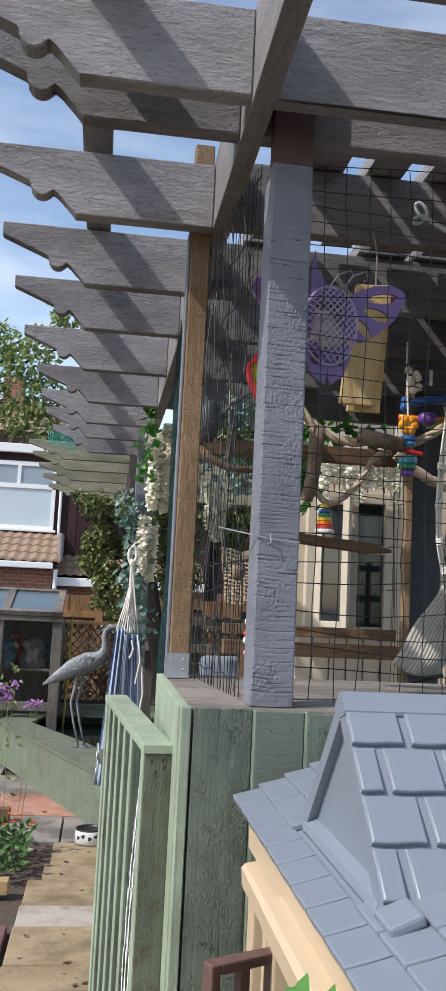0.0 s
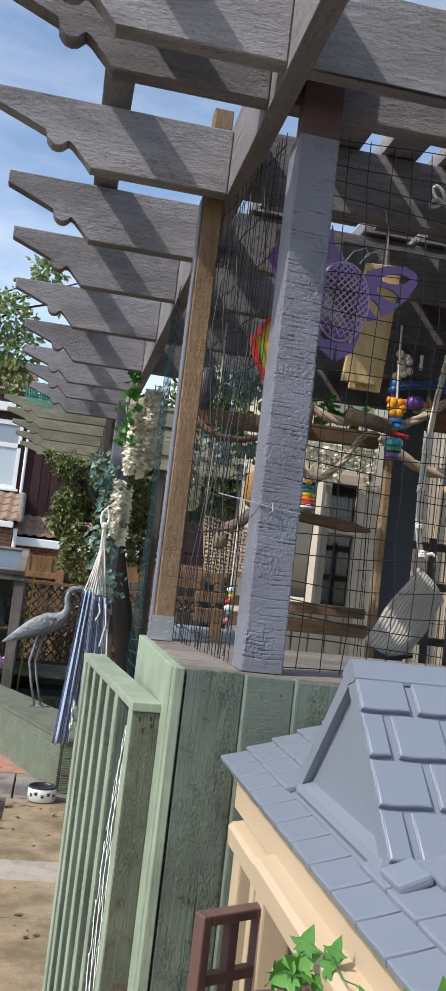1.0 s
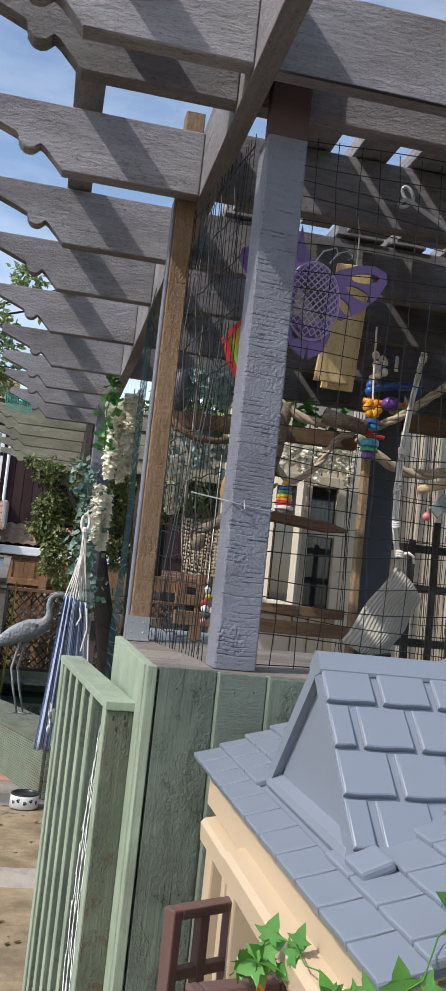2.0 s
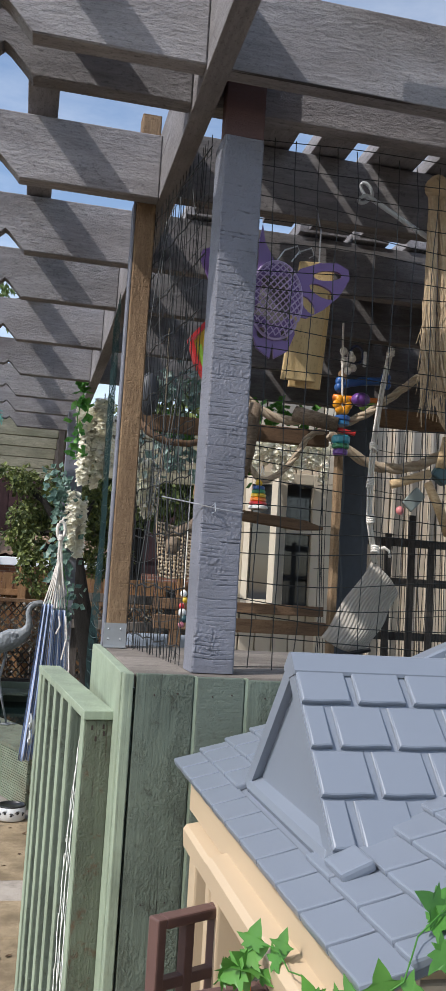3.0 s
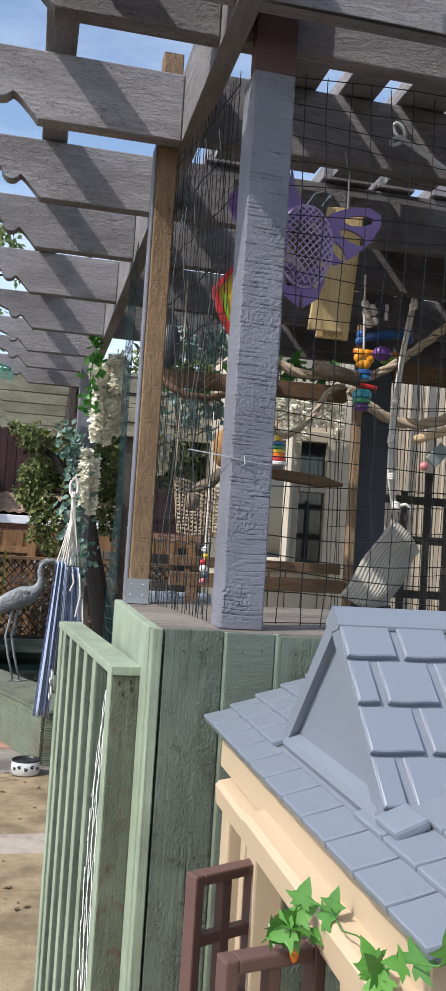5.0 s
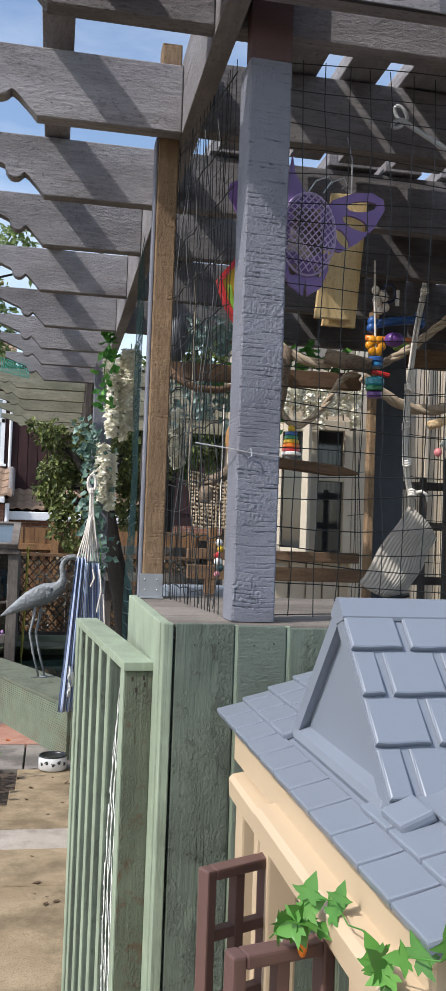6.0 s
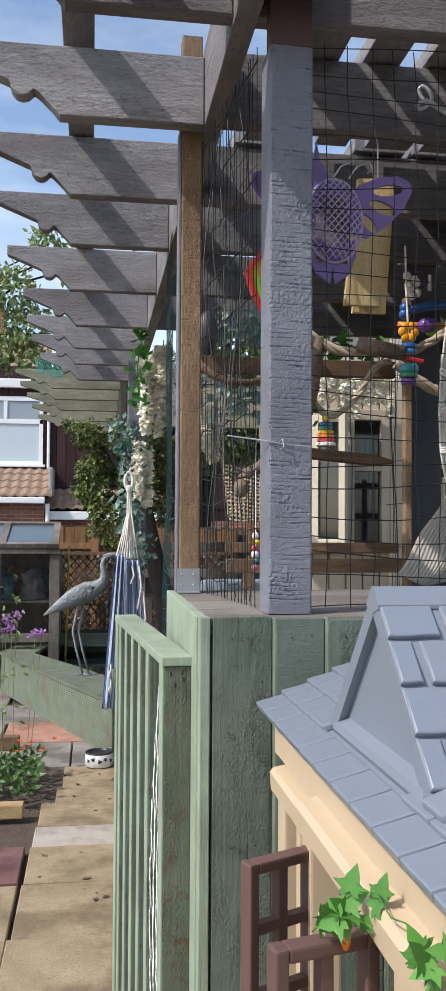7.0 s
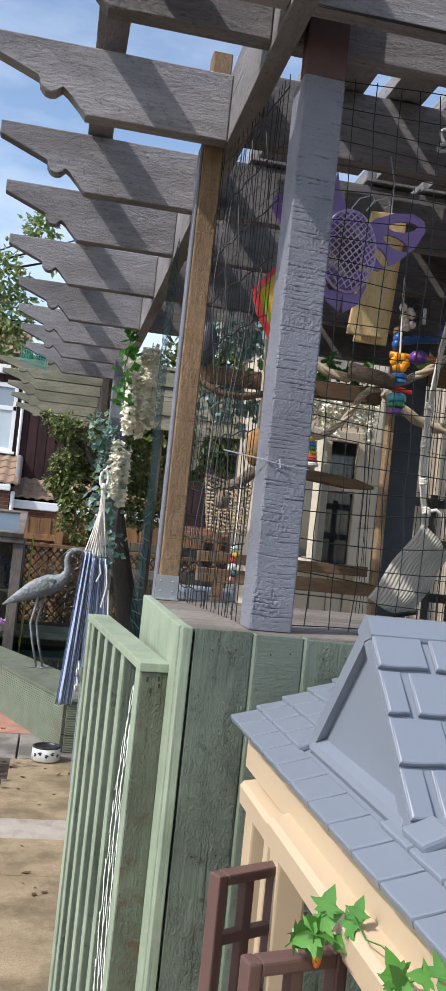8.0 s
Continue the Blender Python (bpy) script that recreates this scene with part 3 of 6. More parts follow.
net("aviary_netting", (0.412, 1.743, 1.372), (1, 0, 0), (0, 0, 1), 62, 24, 0.0475, 0.0013, M_net, "black wire netting stretched across the front of the aviary", 0.006, 3)
net("aviary_netting", (0.250, 2.88, 0.60), (0.016, 1, 0), (0, 0, 1), 7, 40, 0.047, 0.0013, M_netg, "dark green plastic netting along the side of the aviary", 0.015, 7)
rng = random.Random(41)
bm = B()
NA, NB = Vector((0.318, 1.742, 1.37)), Vector((0.2635, 2.205, 1.37))
for k in range(20):
    e = k / 19 + rng.uniform(-0.016, 0.016)
    lean = rng.uniform(-0.02, 0.02)
    tube(bm, [NA.lerp(NB, min(1, max(0, e + lean * j / 9 + 0.02 * math.sin(j * 0.9 + k)))) + Vector((0, 0, 0.125 * j)) for j in range(10)], 0.0011, 3, cap=False)
for k in range(10):
    z = 0.035 + 0.118 * k
    tube(bm, [NA.lerp(NB, i / 14) + Vector((0.002 * math.sin(i * 2.1 + k), 0, z + 0.004 * math.sin(i * 1.9 + k))) for i in range(15)], 0.0016, 4, cap=False)
for k in range(17):
    z = 0.02 + 0.066 * k
    tube(bm, [NA.lerp(NB, i / 8) + Vector((0, 0, z + 0.01 * math.sin(i * 0.8 + k * 2))) for i in range(9)], 0.0007, 3, cap=False)
lone("aviary_netting", bm, M_net, "black wire netting between the two timber posts", "netting", "aviary netting", "stuff")
bm = B()
for k in range(46):
    x = 1.50 + 0.026 * k + rng.uniform(-0.012, 0.012)
    tube(bm, [(x + 0.012 * math.sin(j * 0.7 + k), 4.40, 1.1 + 0.2 * j) for j in range(8)], 0.0022, 3, cap=False)
for z in (1.42, 1.64, 1.86, 2.08, 2.3):
    tube(bm, [(1.48 + 0.1 * i, 4.40, z + 0.012 * math.sin(i)) for i in range(14)], 0.0022, 3, cap=False)
lone("aviary_netting", bm, M_net, "slack dark netting gathered in folds before the cream wall", "netting", "aviary netting", "stuff")
bm = B()
rng = random.Random(4)
for k in range(5):
    x, y = 0.31 - 0.012 * k, 1.76 + 0.05 * k
    tube(bm, [(x + 0.014 * math.sin(i * 0.9 + k), y + 0.01 * i, 1.38 + i * 0.095) for i in range(12)], 0.0012, 4, cap=False)
lone("loose_wires", bm, M_net, "loose bunched strands of dark netting wire", "wire", kind="stuff")
M_wire = plain("tie_wire", (0.55, 0.56, 0.58), 0.35, 0.7)
bm = B()
tube(bm, [(0.27, 1.80, 1.715), (0.30, 1.70, 1.700), (0.322, 1.655, 1.692), (0.345, 1.650, 1.688), (0.352, 1.646, 1.696), (0.354, 1.645, 1.680), (0.347, 1.647, 1.676)], 0.0014, 5)
tube(bm, [(0.345, 1.6535, 1.688), (0.38, 1.6535, 1.684), (0.413, 1.6535, 1.682)], 0.0009, 5)
lone("tie_wire", bm, M_wire, "twisted silver tie wire hooked round the post", "wire")

# ---- paving ----
def slab_mat(name, a, b):
    m, nt, bs = mat(name, 0.9, spec=0.2)
    c = mixc(nt, a, b, ramp(nt, noise_tex(nt, 5, (1, 1, 1), 6, 0.65), [(0.35, (0, 0, 0)), (0.7, (1, 1, 1))]))
    c = mixc(nt, c, tuple(v * 0.58 for v in a), ramp(nt, noise_tex(nt, 2.6, (1, 1, 1), 7, 0.7), [(0.46, (0, 0, 0)), (0.60, (0.85, 0.85, 0.85))]))
    c = mixc(nt, c, tuple(v * 0.4 for v in a), ramp(nt, noise_tex(nt, 200, (1, 1, 1), 4, 0.7), [(0.50, (0, 0, 0)), (0.70, (0.75, 0.75, 0.75))]))
    nt.links.new(c, bs.inputs["Base Color"])
    bump(nt, bs, noise_tex(nt, 160, (1, 1, 1), 3), 0.5, 0.002)
    return m


M_slab = slab_mat("buff_concrete_slab", (0.27, 0.205, 0.125), (0.37, 0.29, 0.185))
M_slabp = slab_mat("pale_concrete_slab", (0.36, 0.315, 0.26), (0.43, 0.385, 0.33))
M_slabr = slab_mat("red_concrete_slab", (0.36, 0.18, 0.13), (0.45, 0.27, 0.2))
M_slabd = slab_mat("dark_red_concrete_slab", (0.14, 0.07, 0.07), (0.2, 0.11, 0.10))
M_slabg = slab_mat("grey_concrete_slab", (0.2, 0.18, 0.16), (0.3, 0.27, 0.235))
pavement = thing("pavement", "garden path of buff, red and grey concrete slabs", "paving", kind="structure")


def slab(x0, x1, y0, y1, m, z=0.0, skew=0.0):
    part("slab", prism(B(), [(x0 + skew, y0), (x1, y0 - 0.01), (x1, y1), (x0, y1)], -0.04, z, "xy", 0.005), m, pavement)


edges = [(1.55, -0.31), (2.03, -0.31), (2.49, -0.305), (2.955, -0.30), (3.43, -0.285), (3.945, -0.278), (4.385, -0.272), (4.675, -0.262), (5.076, -0.19), (5.354, -0.16), (5.80, -0.11)]
for (ya, xa), (yb, xb) in zip(edges, edges[1:]):
    m = M_slabp if abs(ya - 4.385) < 0.01 else M_slab
    slab(xa, 0.28, ya + 0.005, yb - 0.005, m, 0.002 * math.sin(ya * 7), 0.0)
    slab(0.29, 0.9, ya + 0.005, yb - 0.005, M_slab, 0.0)
for ya, yb, m in ((1.6, 2.35, M_slab), (2.36, 3.13, M_slab), (3.14, 3.93, M_slab), (3.945, 4.36, M_slabd)):
    slab(-0.86, -0.30, ya, yb, m, 0.012 if m is M_slabd else 0.0)
for x0, x1, y0, y1, m in ((-0.72, -0.13, 5.83, 6.45, M_slabg), (-0.12, 0.6, 5.82, 6.45, M_slabg), (-0.62, 0.1, 6.47, 7.1, M_slabr), (-1.3, -0.64, 6.47, 7.1, M_slabg),
                          (-0.9, -0.1, 7.11, 7.8, M_slabg), (-1.6, -0.92, 7.11, 7.8, M_slabg), (-1.6, -0.7, 7.81, 8.6, M_slabg)):
    slab(x0, x1, y0, y1, m, 0.003 * math.sin(x0 * 9 + y0))
for i, yy in enumerate((-2.6, -2.0, -1.4, -0.8, -0.2, 0.4, 1.0)):
    for xx in (-2.0, -1.4, -0.8, -0.2):
        slab(xx + 0.004, xx + 0.596 if xx < -0.5 else 0.27, yy + 0.014, yy + (0.596 if yy < 0.9 else 0.54), M_slab, 0.002 * math.sin(xx * 5 + yy * 7))
M_log = wood("raw_softwood", (0.40, 0.27, 0.13), (0.60, 0.44, 0.24), 'x')
lone("timber_edging", box(B(), -0.60, -0.345, 4.80, 4.885, 0.0, 0.07, 0.006), M_log, "raw softwood block edging the flower bed", "edging")
lone("timber_edging", box(B(), -0.75, -0.48, 6.24, 6.32, 0.0, 0.09, 0.006), M_brownx, "brown timber sleeper beside the flower bed", "edging")

# ---- dog bowl ----
M_bowl = plain("white_glazed_ceramic", (0.72, 0.72, 0.70), 0.25, var=0.04)
M_black = plain("black_paint", (0.015, 0.015, 0.015), 0.4)
bowl = thing("dog_bowl", "white dog bowl with black paw prints on the slabs", "bowl")
bc = (0.055, 5.79, 0.0)
part("bowl", lathe(B(), [(0.082, 0.003), (0.090, 0.01), (0.088, 0.085), (0.082, 0.09), (0.076, 0.086), (0.070, 0.03), (0.0005, 0.026)], bc, 28), M_bowl, bowl, smooth=True)
part("rim", lathe(B(), [(0.0885, 0.084), (0.0885, 0.090), (0.083, 0.0925), (0.0755, 0.089), (0.072, 0.05), (0.071, 0.032), (0.001, 0.029)], bc, 28), M_black, bowl, "black inside and rim", smooth=True)
for k in range(5):
    a = -2.45 + k * 0.45
    pm = Matrix.Translation((bc[0] + 0.089 * math.cos(a), bc[1] + 0.089 * math.sin(a), 0.04 + 0.012 * (k % 2))) @ Matrix.Rotation(a + math.pi / 2, 4, 'Z') @ Matrix.Rotation(0.3 * (-1) ** k, 4, 'Y')
    bm = B()
    ball(bm, pm @ Vector((0, 0, 0)), 0.009, 8, (1, 0.25, 0.8), Matrix.Rotation(a + math.pi / 2, 4, 'Z'))
    for q in (-0.010, -0.0035, 0.0035, 0.010):
        ball(bm, pm @ Vector((q, 0, 0.012 - abs(q) * 0.35)), 0.0042, 6, (0.8, 0.3, 1.2), Matrix.Rotation(a + math.pi / 2, 4, 'Z'))
    part("paw_print", bm, M_black, bowl, "black paw print")

# ---- raised pond ----
def deck_mat():
    m, nt, b = mat("green_grooved_decking", 0.75, spec=0.3)
    c = mixc(nt, (0.11, 0.135, 0.10), (0.23, 0.265, 0.19), noise_tex(nt, 9, (1, 1, 1), 5))
    c = mixc(nt, c, (0.15, 0.115, 0.075), ramp(nt, noise_tex(nt, 4, (1, 1, 1), 4), [(0.5, (0, 0, 0)), (0.75, (0.8, 0.8, 0.8))]))
    nt.links.new(c, b.inputs["Base Color"])
    bump(nt, b, noise_tex(nt, 60, (1, 1, 1), 3), 0.4, 0.002)
    return m


M_deck = deck_mat()
pond = thing("raised_pond", "raised garden pond clad in grooved green decking boards", "pond")
PC = [(-0.80, 8.45), (-0.205, 6.90), (0.16, 6.02), (1.2, 6.02), (1.2, 9.2), (-0.6, 9.2)]


def deck_side(p, q, top=0.335, boards=3):
    p, q = Vector((*p, 0)), Vector((*q, 0))
    d = (q - p).normalized()
    n = Vector((d.y, -d.x, 0))
    L = (q - p).length
    for k in range(boards):
        z0, z1 = k * top / boards + 0.002, (k + 1) * top / boards - 0.002
        prof = [(0.0, z0)]
        g = 7
        for i in range(g):
            a = z0 + (z1 - z0) * i / g
            s = (z1 - z0) / g
            prof += [(0.022, a + 0.0005), (0.022, a + s * 0.6), (0.014, a + s * 0.65), (0.014, a + s * 0.97)]
        prof.append((0.0, z1))
        bm = B()
        lo = [bm.verts.new(p + n * u + Vector((0, 0, z)) + d * 0.002) for u, z in prof]
        hi = [bm.verts.new(p + n * u + Vector((0, 0, z)) + d * (L - 0.002)) for u, z in prof]
        for i in range(len(prof)):
            j = (i + 1) % len(prof)
            bm.faces.new((lo[i], lo[j], hi[j], hi[i]))
        bm.faces.new(lo), bm.faces.new(hi[::-1])
        part("decking_board", bm, M_deck, pond)


deck_side(PC[0], PC[1])
deck_side(PC[1], PC[2])
deck_side(PC[2], PC[3])
deck_side(PC[5], PC[0])
bm = B()
outer = [bm.verts.new((*p, 0.336)) for p in [(-0.83, 8.45), (-0.225, 6.87), (0.15, 5.98), (1.2, 5.98), (1.2, 9.25), (-0.62, 9.25)]]
inner = []
for p, q in zip(outer, [(-0.52, 8.35), (-0.12, 7.55), (0.16, 6.95), (0.9, 6.95), (0.9, 8.9), (-0.4, 8.9)]):
    inner.append(bm.verts.new((*q, 0.336)))
for i in range(6):
    j = (i + 1) % 6
    bm.faces.new((outer[i], outer[j], inner[j], inner[i]))
r = bmesh.ops.extrude_face_region(bm, geom=bm.faces[:])
bmesh.ops.translate(bm, verts=[v for v in r["geom"] if isinstance(v, bmesh.types.BMVert)], vec=(0, 0, 0.022))
part("rim", bm, M_greenx, pond, "worn grey-green timber rim")
M_water = plain("dark_pond_water", (0.006, 0.012, 0.012), 0.06, var=0.3, scale=3, relief=0.0)
part("water", prism(B(), [(-0.72, 8.45), (-0.19, 7.0), (0.18, 6.2), (1.15, 6.2), (1.15, 9.1), (-0.55, 9.1)], 0.2, 0.25, "xy"), M_water, pond, "dark still water")
part("back_board", box(B(), -0.62, 1.2, 9.26, 9.30, 0.0, 0.42, 0.004), M_deck, pond)

# ---- heron ----
M_heron, hnt, hb = mat("grey_painted_metal", 0.55, 0.1)
hnt.links.new(mixc(hnt, (0.15, 0.165, 0.18), (0.27, 0.29, 0.30), noise_tex(hnt, 16, (1, 1, 1), 5)), hb.inputs["Base Color"])
hv = hnt.nodes.new("ShaderNodeTexVoronoi")
htc = hnt.nodes.new("ShaderNodeTexCoord")
hv.inputs["Scale"].default_value = 42.0
hnt.links.new(htc.outputs["Object"], hv.inputs[0])
bump(hnt, hb, hv.outputs[0], 0.8, 0.006)


def sweep(bm, line, y, flat=0.8, n=14):
    """A smooth body along (x, z, radius) in one upright plane."""
    rings = []
    for i, (x, z, r) in enumerate(line):
        a, b = line[max(i - 1, 0)], line[min(i + 1, len(line) - 1)]
        d = Vector((b[0] - a[0], 0, b[1] - a[1])).normalized()
        u = Vector((-d.z, 0, d.x))
        rings.append([bm.verts.new(Vector((x, y, z)) + u * r * math.cos(2 * math.pi * j / n) + Vector((0, flat * r * math.sin(2 * math.pi * j / n), 0))) for j in range(n)])
    for a, b in zip(rings, rings[1:]):
        for j in range(n):
            bm.faces.new((a[j], a[(j + 1) % n], b[(j + 1) % n], b[j]))
    bm.faces.new(rings[0][::-1]), bm.faces.new(rings[-1])
    return bm


bm = B()
hy = 7.10
sweep(bm, [(-0.365, 0.832, 0.005), (-0.30, 0.862, 0.026), (-0.22, 0.912, 0.052), (-0.12, 0.968, 0.076), (-0.03, 1.008, 0.080), (0.035, 1.035, 0.060), (0.075, 1.075, 0.040),
           (0.092, 1.12, 0.029), (0.088, 1.165, 0.023), (0.078, 1.21, 0.020), (0.088, 1.255, 0.020), (0.122, 1.287, 0.022), (0.165, 1.292, 0.025), (0.20, 1.283, 0.018), (0.25, 1.262, 0.009), (0.31, 1.236, 0.002)], hy)
for s in (-1, 1):
    sweep(bm, [(0.02, 1.035, 0.02), (-0.06, 1.01, 0.062), (-0.16, 0.955, 0.062), (-0.26, 0.895, 0.036), (-0.37, 0.825, 0.004)], hy + s * 0.042, 0.42)
    sweep(bm, [(0.15, 1.308, 0.008), (0.09, 1.29, 0.006), (0.035, 1.235, 0.001)], hy + s * 0.006)
for lx, s in ((-0.125, -0.025), (-0.08, 0.025)):
    tube(bm, [(lx + 0.02, hy + s, 0.95), (lx, hy + s, 0.80), (lx - 0.02, hy + s, 0.70), (lx + 0.01, hy + s, 0.55), (lx + 0.06, hy + s, 0.366)], 0.012, 8, 0.008)
    for a in (-2.7, -0.4, 0.0, 0.4):
        tube(bm, [(lx + 0.06, hy + s, 0.368), (lx + 0.06 + 0.075 * math.cos(a), hy + s + 0.075 * math.sin(a), 0.363)], 0.007, 6, 0.003)
lone("heron_statue", bm, M_heron, "grey painted metal heron statue on the pond rim", "statue", smooth=True)

# ---- hanging chair ----
def stripes():
    m, nt, b = mat("blue_white_striped_canvas", 0.9, spec=0.1)
    tc = nt.nodes.new("ShaderNodeUVMap")
    sx = nt.nodes.new("ShaderNodeSeparateXYZ")
    nt.links.new(tc.outputs[0], sx.inputs[0])
    w = nt.nodes.new("ShaderNodeMath")
    w.operation = 'MULTIPLY'
    w.inputs[1].default_value = 5.0
    nt.links.new(sx.outputs[0], w.inputs[0])
    fr = nt.nodes.new("ShaderNodeMath")
    fr.operation = 'FRACT'
    nt.links.new(w.outputs[0], fr.inputs[0])
    c = ramp(nt, fr.outputs[0], [(0.0, (0.26, 0.34, 0.52)), (0.30, (0.26, 0.34, 0.52)), (0.34, (0.72, 0.72, 0.70)), (0.55, (0.72, 0.72, 0.70)), (0.6, (0.10, 0.14, 0.30)), (0.72, (0.10, 0.14, 0.30)), (0.76, (0.36, 0.43, 0.57)), (1.0, (0.36, 0.43, 0.57))])
    nt.links.new(c, b.inputs["Base Color"])
    bump(nt, b, noise_tex(nt, 200, (1, 1, 1), 2), 0.3, 0.001)
    return m


M_canvas = stripes()
M_rope = wood("natural_rope", (0.42, 0.34, 0.24), (0.62, 0.54, 0.42), 'z', rough=0.9, grain=3)
M_cotton = plain("white_cotton_rope", (0.70, 0.66, 0.60), 0.9, scale=90, relief=0.002)
chair = thing("hanging_chair", "blue and white striped canvas hammock chair hung folded from cotton ropes", "chair")


def canvas_fold(cx, cy, z1, z0, w1, w0, u0, drift):
    bm = B()
    uv = bm.loops.layers.uv.new("UVMap")
    nx, nz = 28, 16
    g = []
    for j in range(nz + 1):
        f = j / nz
        w = w1 + (w0 - w1) * f
        row = []
        for i in range(nx + 1):
            e = i / nx
            row.append(bm.verts.new((cx + (e - 0.5) * w + drift * f, cy + 0.028 * math.sin(e * 17 + u0) * (1 - 0.3 * f) + 0.012 * math.sin(e * 5 + f * 4), z1 + (z0 - z1) * f)))
        g.append(row)
    for j in range(nz):
        for i in range(nx):
            fc = bm.faces.new((g[j][i], g[j][i + 1], g[j + 1][i + 1], g[j + 1][i]))
            for lp, (a, b) in zip(fc.loops, ((i, j), (i + 1, j), (i + 1, j + 1), (i, j + 1))):
                lp[uv].uv = (a / nx, b / nz)
    r = bmesh.ops.extrude_face_region(bm, geom=bm.faces[:])
    bmesh.ops.translate(bm, verts=[v for v in r["geom"] if isinstance(v, bmesh.types.BMVert)], vec=(0, 0.006, 0))
    part("canvas", bm, M_canvas, chair, smooth=True)


canvas_fold(0.155, 5.08, 1.36, 0.50, 0.055, 0.09, 0.0, -0.05)
canvas_fold(0.225, 5.12, 1.33, 0.62, 0.075, 0.14, 2.0, 0.02)
bm = B()
pts = [(0.20 + 0.022 * math.sin(a), 5.1, 1.78 - 0.05 * math.cos(a)) for a in [i * math.pi / 8 for i in range(17)]]
tube(bm, pts, 0.009, 8)
part("loop", bm, M_cotton, chair)
for k in range(9):
    e = k / 8
    bm = B()
    tube(bm, [(0.20 + 0.006 * (k - 4) / 4, 5.1 + 0.01 * math.sin(k * 2), 1.74), (0.205 + 0.025 * (e - 0.5), 5.1, 1.60), (0.20 + 0.07 * (e - 0.5), 5.1 + 0.02 * math.cos(k), 1.47), (0.192 + 0.125 * (e - 0.5), 5.1 + 0.02 * math.sin(k), 1.34)], 0.0045, 6)
    part("cord", bm, M_cotton, chair)
bm = B()
lathe(bm, [(0.010, -0.02), (0.017, -0.01), (0.018, 0.01), (0.010, 0.02)], (0.20, 5.1, 1.735), 10)
part("knot", bm, M_cotton, chair)
for px, pz, ln in ((0.26, 1.30, 0.24), (0.22, 1.30, 0.10), (0.285, 1.16, 0.3)):
    part("cord", tube(B(), [(px, 5.04, pz), (px + 0.012, 5.03, pz - ln * 0.5), (px - 0.008, 5.04, pz - ln)], 0.005, 6), M_cotton, chair)
part("hanging_rope", tube(B(), [(0.20, 5.1, 1.83), (0.215, 5.2, 1.86), (0.235, 5.301, 1.87)], 0.006, 6), M_cotton, chair)

# ---- lower pergola beyond ----
lowp = thing("lower_pergola", "mossy pale timber pergola end with scroll-cut rafters", "pergola")
M_moss = wood("mossy_pale_timber", (0.20, 0.19, 0.145), (0.38, 0.37, 0.28), 'x', stain=(0.13, 0.135, 0.09))
for i, (y, zt, tip) in enumerate(((6.65, 2.665, -0.57), (6.95, 2.625, -0.56), (7.25, 2.58, -0.53), (7.55, 2.53, -0.51), (7.85, 2.48, -0.48))):
    prof = [(u, v) for u, v in rafter_profile(0.19, tip, zt - 0.135, zt)]
    part("rafter", prism(B(), prof, y, y + 0.04, "xz", 0.003), M_moss, lowp)
part("upright", box(B(), 0.192, 0.235, 6.6, 6.66, 0.0, 2.70, 0.003), M_dark, lowp)
part("beam", box(B(), 0.192, 0.235, 6.661, 8.0, 2.34, 2.68, 0.003), M_dark, lowp)
# Unseen boards added overhead to keep the sun off the foliage below.
for k in range(7):
    part("roof_board", box(B(), 0.24, 2.3, 6.66 + 0.34 * k, 6.99 + 0.34 * k, 2.72, 2.745, 0.003), M_moss, lowp)
for k in range(4):
    part("fascia_board", box(B(), 0.45, 1.9, 6.61 - 0.012 * (k % 2), 6.65, 2.262 + 0.108 * k, 2.366 + 0.108 * k, 0.003), M_moss, lowp, "pale grey-green timber board")
for x0 in (0.62, 1.85):
    part("upright", box(B(), x0, x0 + 0.06, 6.655, 6.715, 0.0, 2.715, 0.003), M_dark, lowp)
M_teal = plain("teal_plastic_mesh", (0.03, 0.33, 0.27), 0.5)
bm = B()
for k in range(16):
    x = -0.40 + 0.012 * k
    tube(bm, [(x, 6.19 + 0.03 * math.sin(k), 2.66 - 0.004 * k), (x + 0.01, 6.18, 2.60 - 0.003 * k), (x + 0.004, 6.19, 2.565 - 0.003 * k)], 0.0022, 4)
for k in range(4):
    tube(bm, [(-0.40, 6.185, 2.655 - 0.028 * k), (-0.30, 6.18, 2.63 - 0.028 * k), (-0.21, 6.185, 2.615 - 0.025 * k)], 0.0022, 4)
lone("plastic_mesh", bm, M_teal, "scrap of teal plastic mesh caught on the rafters", "mesh", kind="stuff")

# ---- plants ----
def crown(bm, rng, blobs, count, size, droop=0.4):
    """Leaves in loose clumps: blobs are (x, y, z, radius)."""
    tot = sum(b[3] ** 2 for b in blobs)
    for x, y, z, rad in blobs:
        for _ in range(int(count * rad ** 2 / tot)):
            d = rvec(rng).normalized()
            c = Vector((x, y, z)) + d * rad * (0.35 + 0.65 * rng.random() ** 0.5) * rng.uniform(0.75, 1.15)
            way = (d * 0.5 + rvec(rng, 0.6) + Vector((0, -0.2, -droop))).normalized()
            leaf_quad(bm, c, way, (d + rvec(rng, 0.5) + Vector((0, -0.3, 0.5))), size * rng.uniform(0.6, 1.3), rng.uniform(0.45, 0.7))


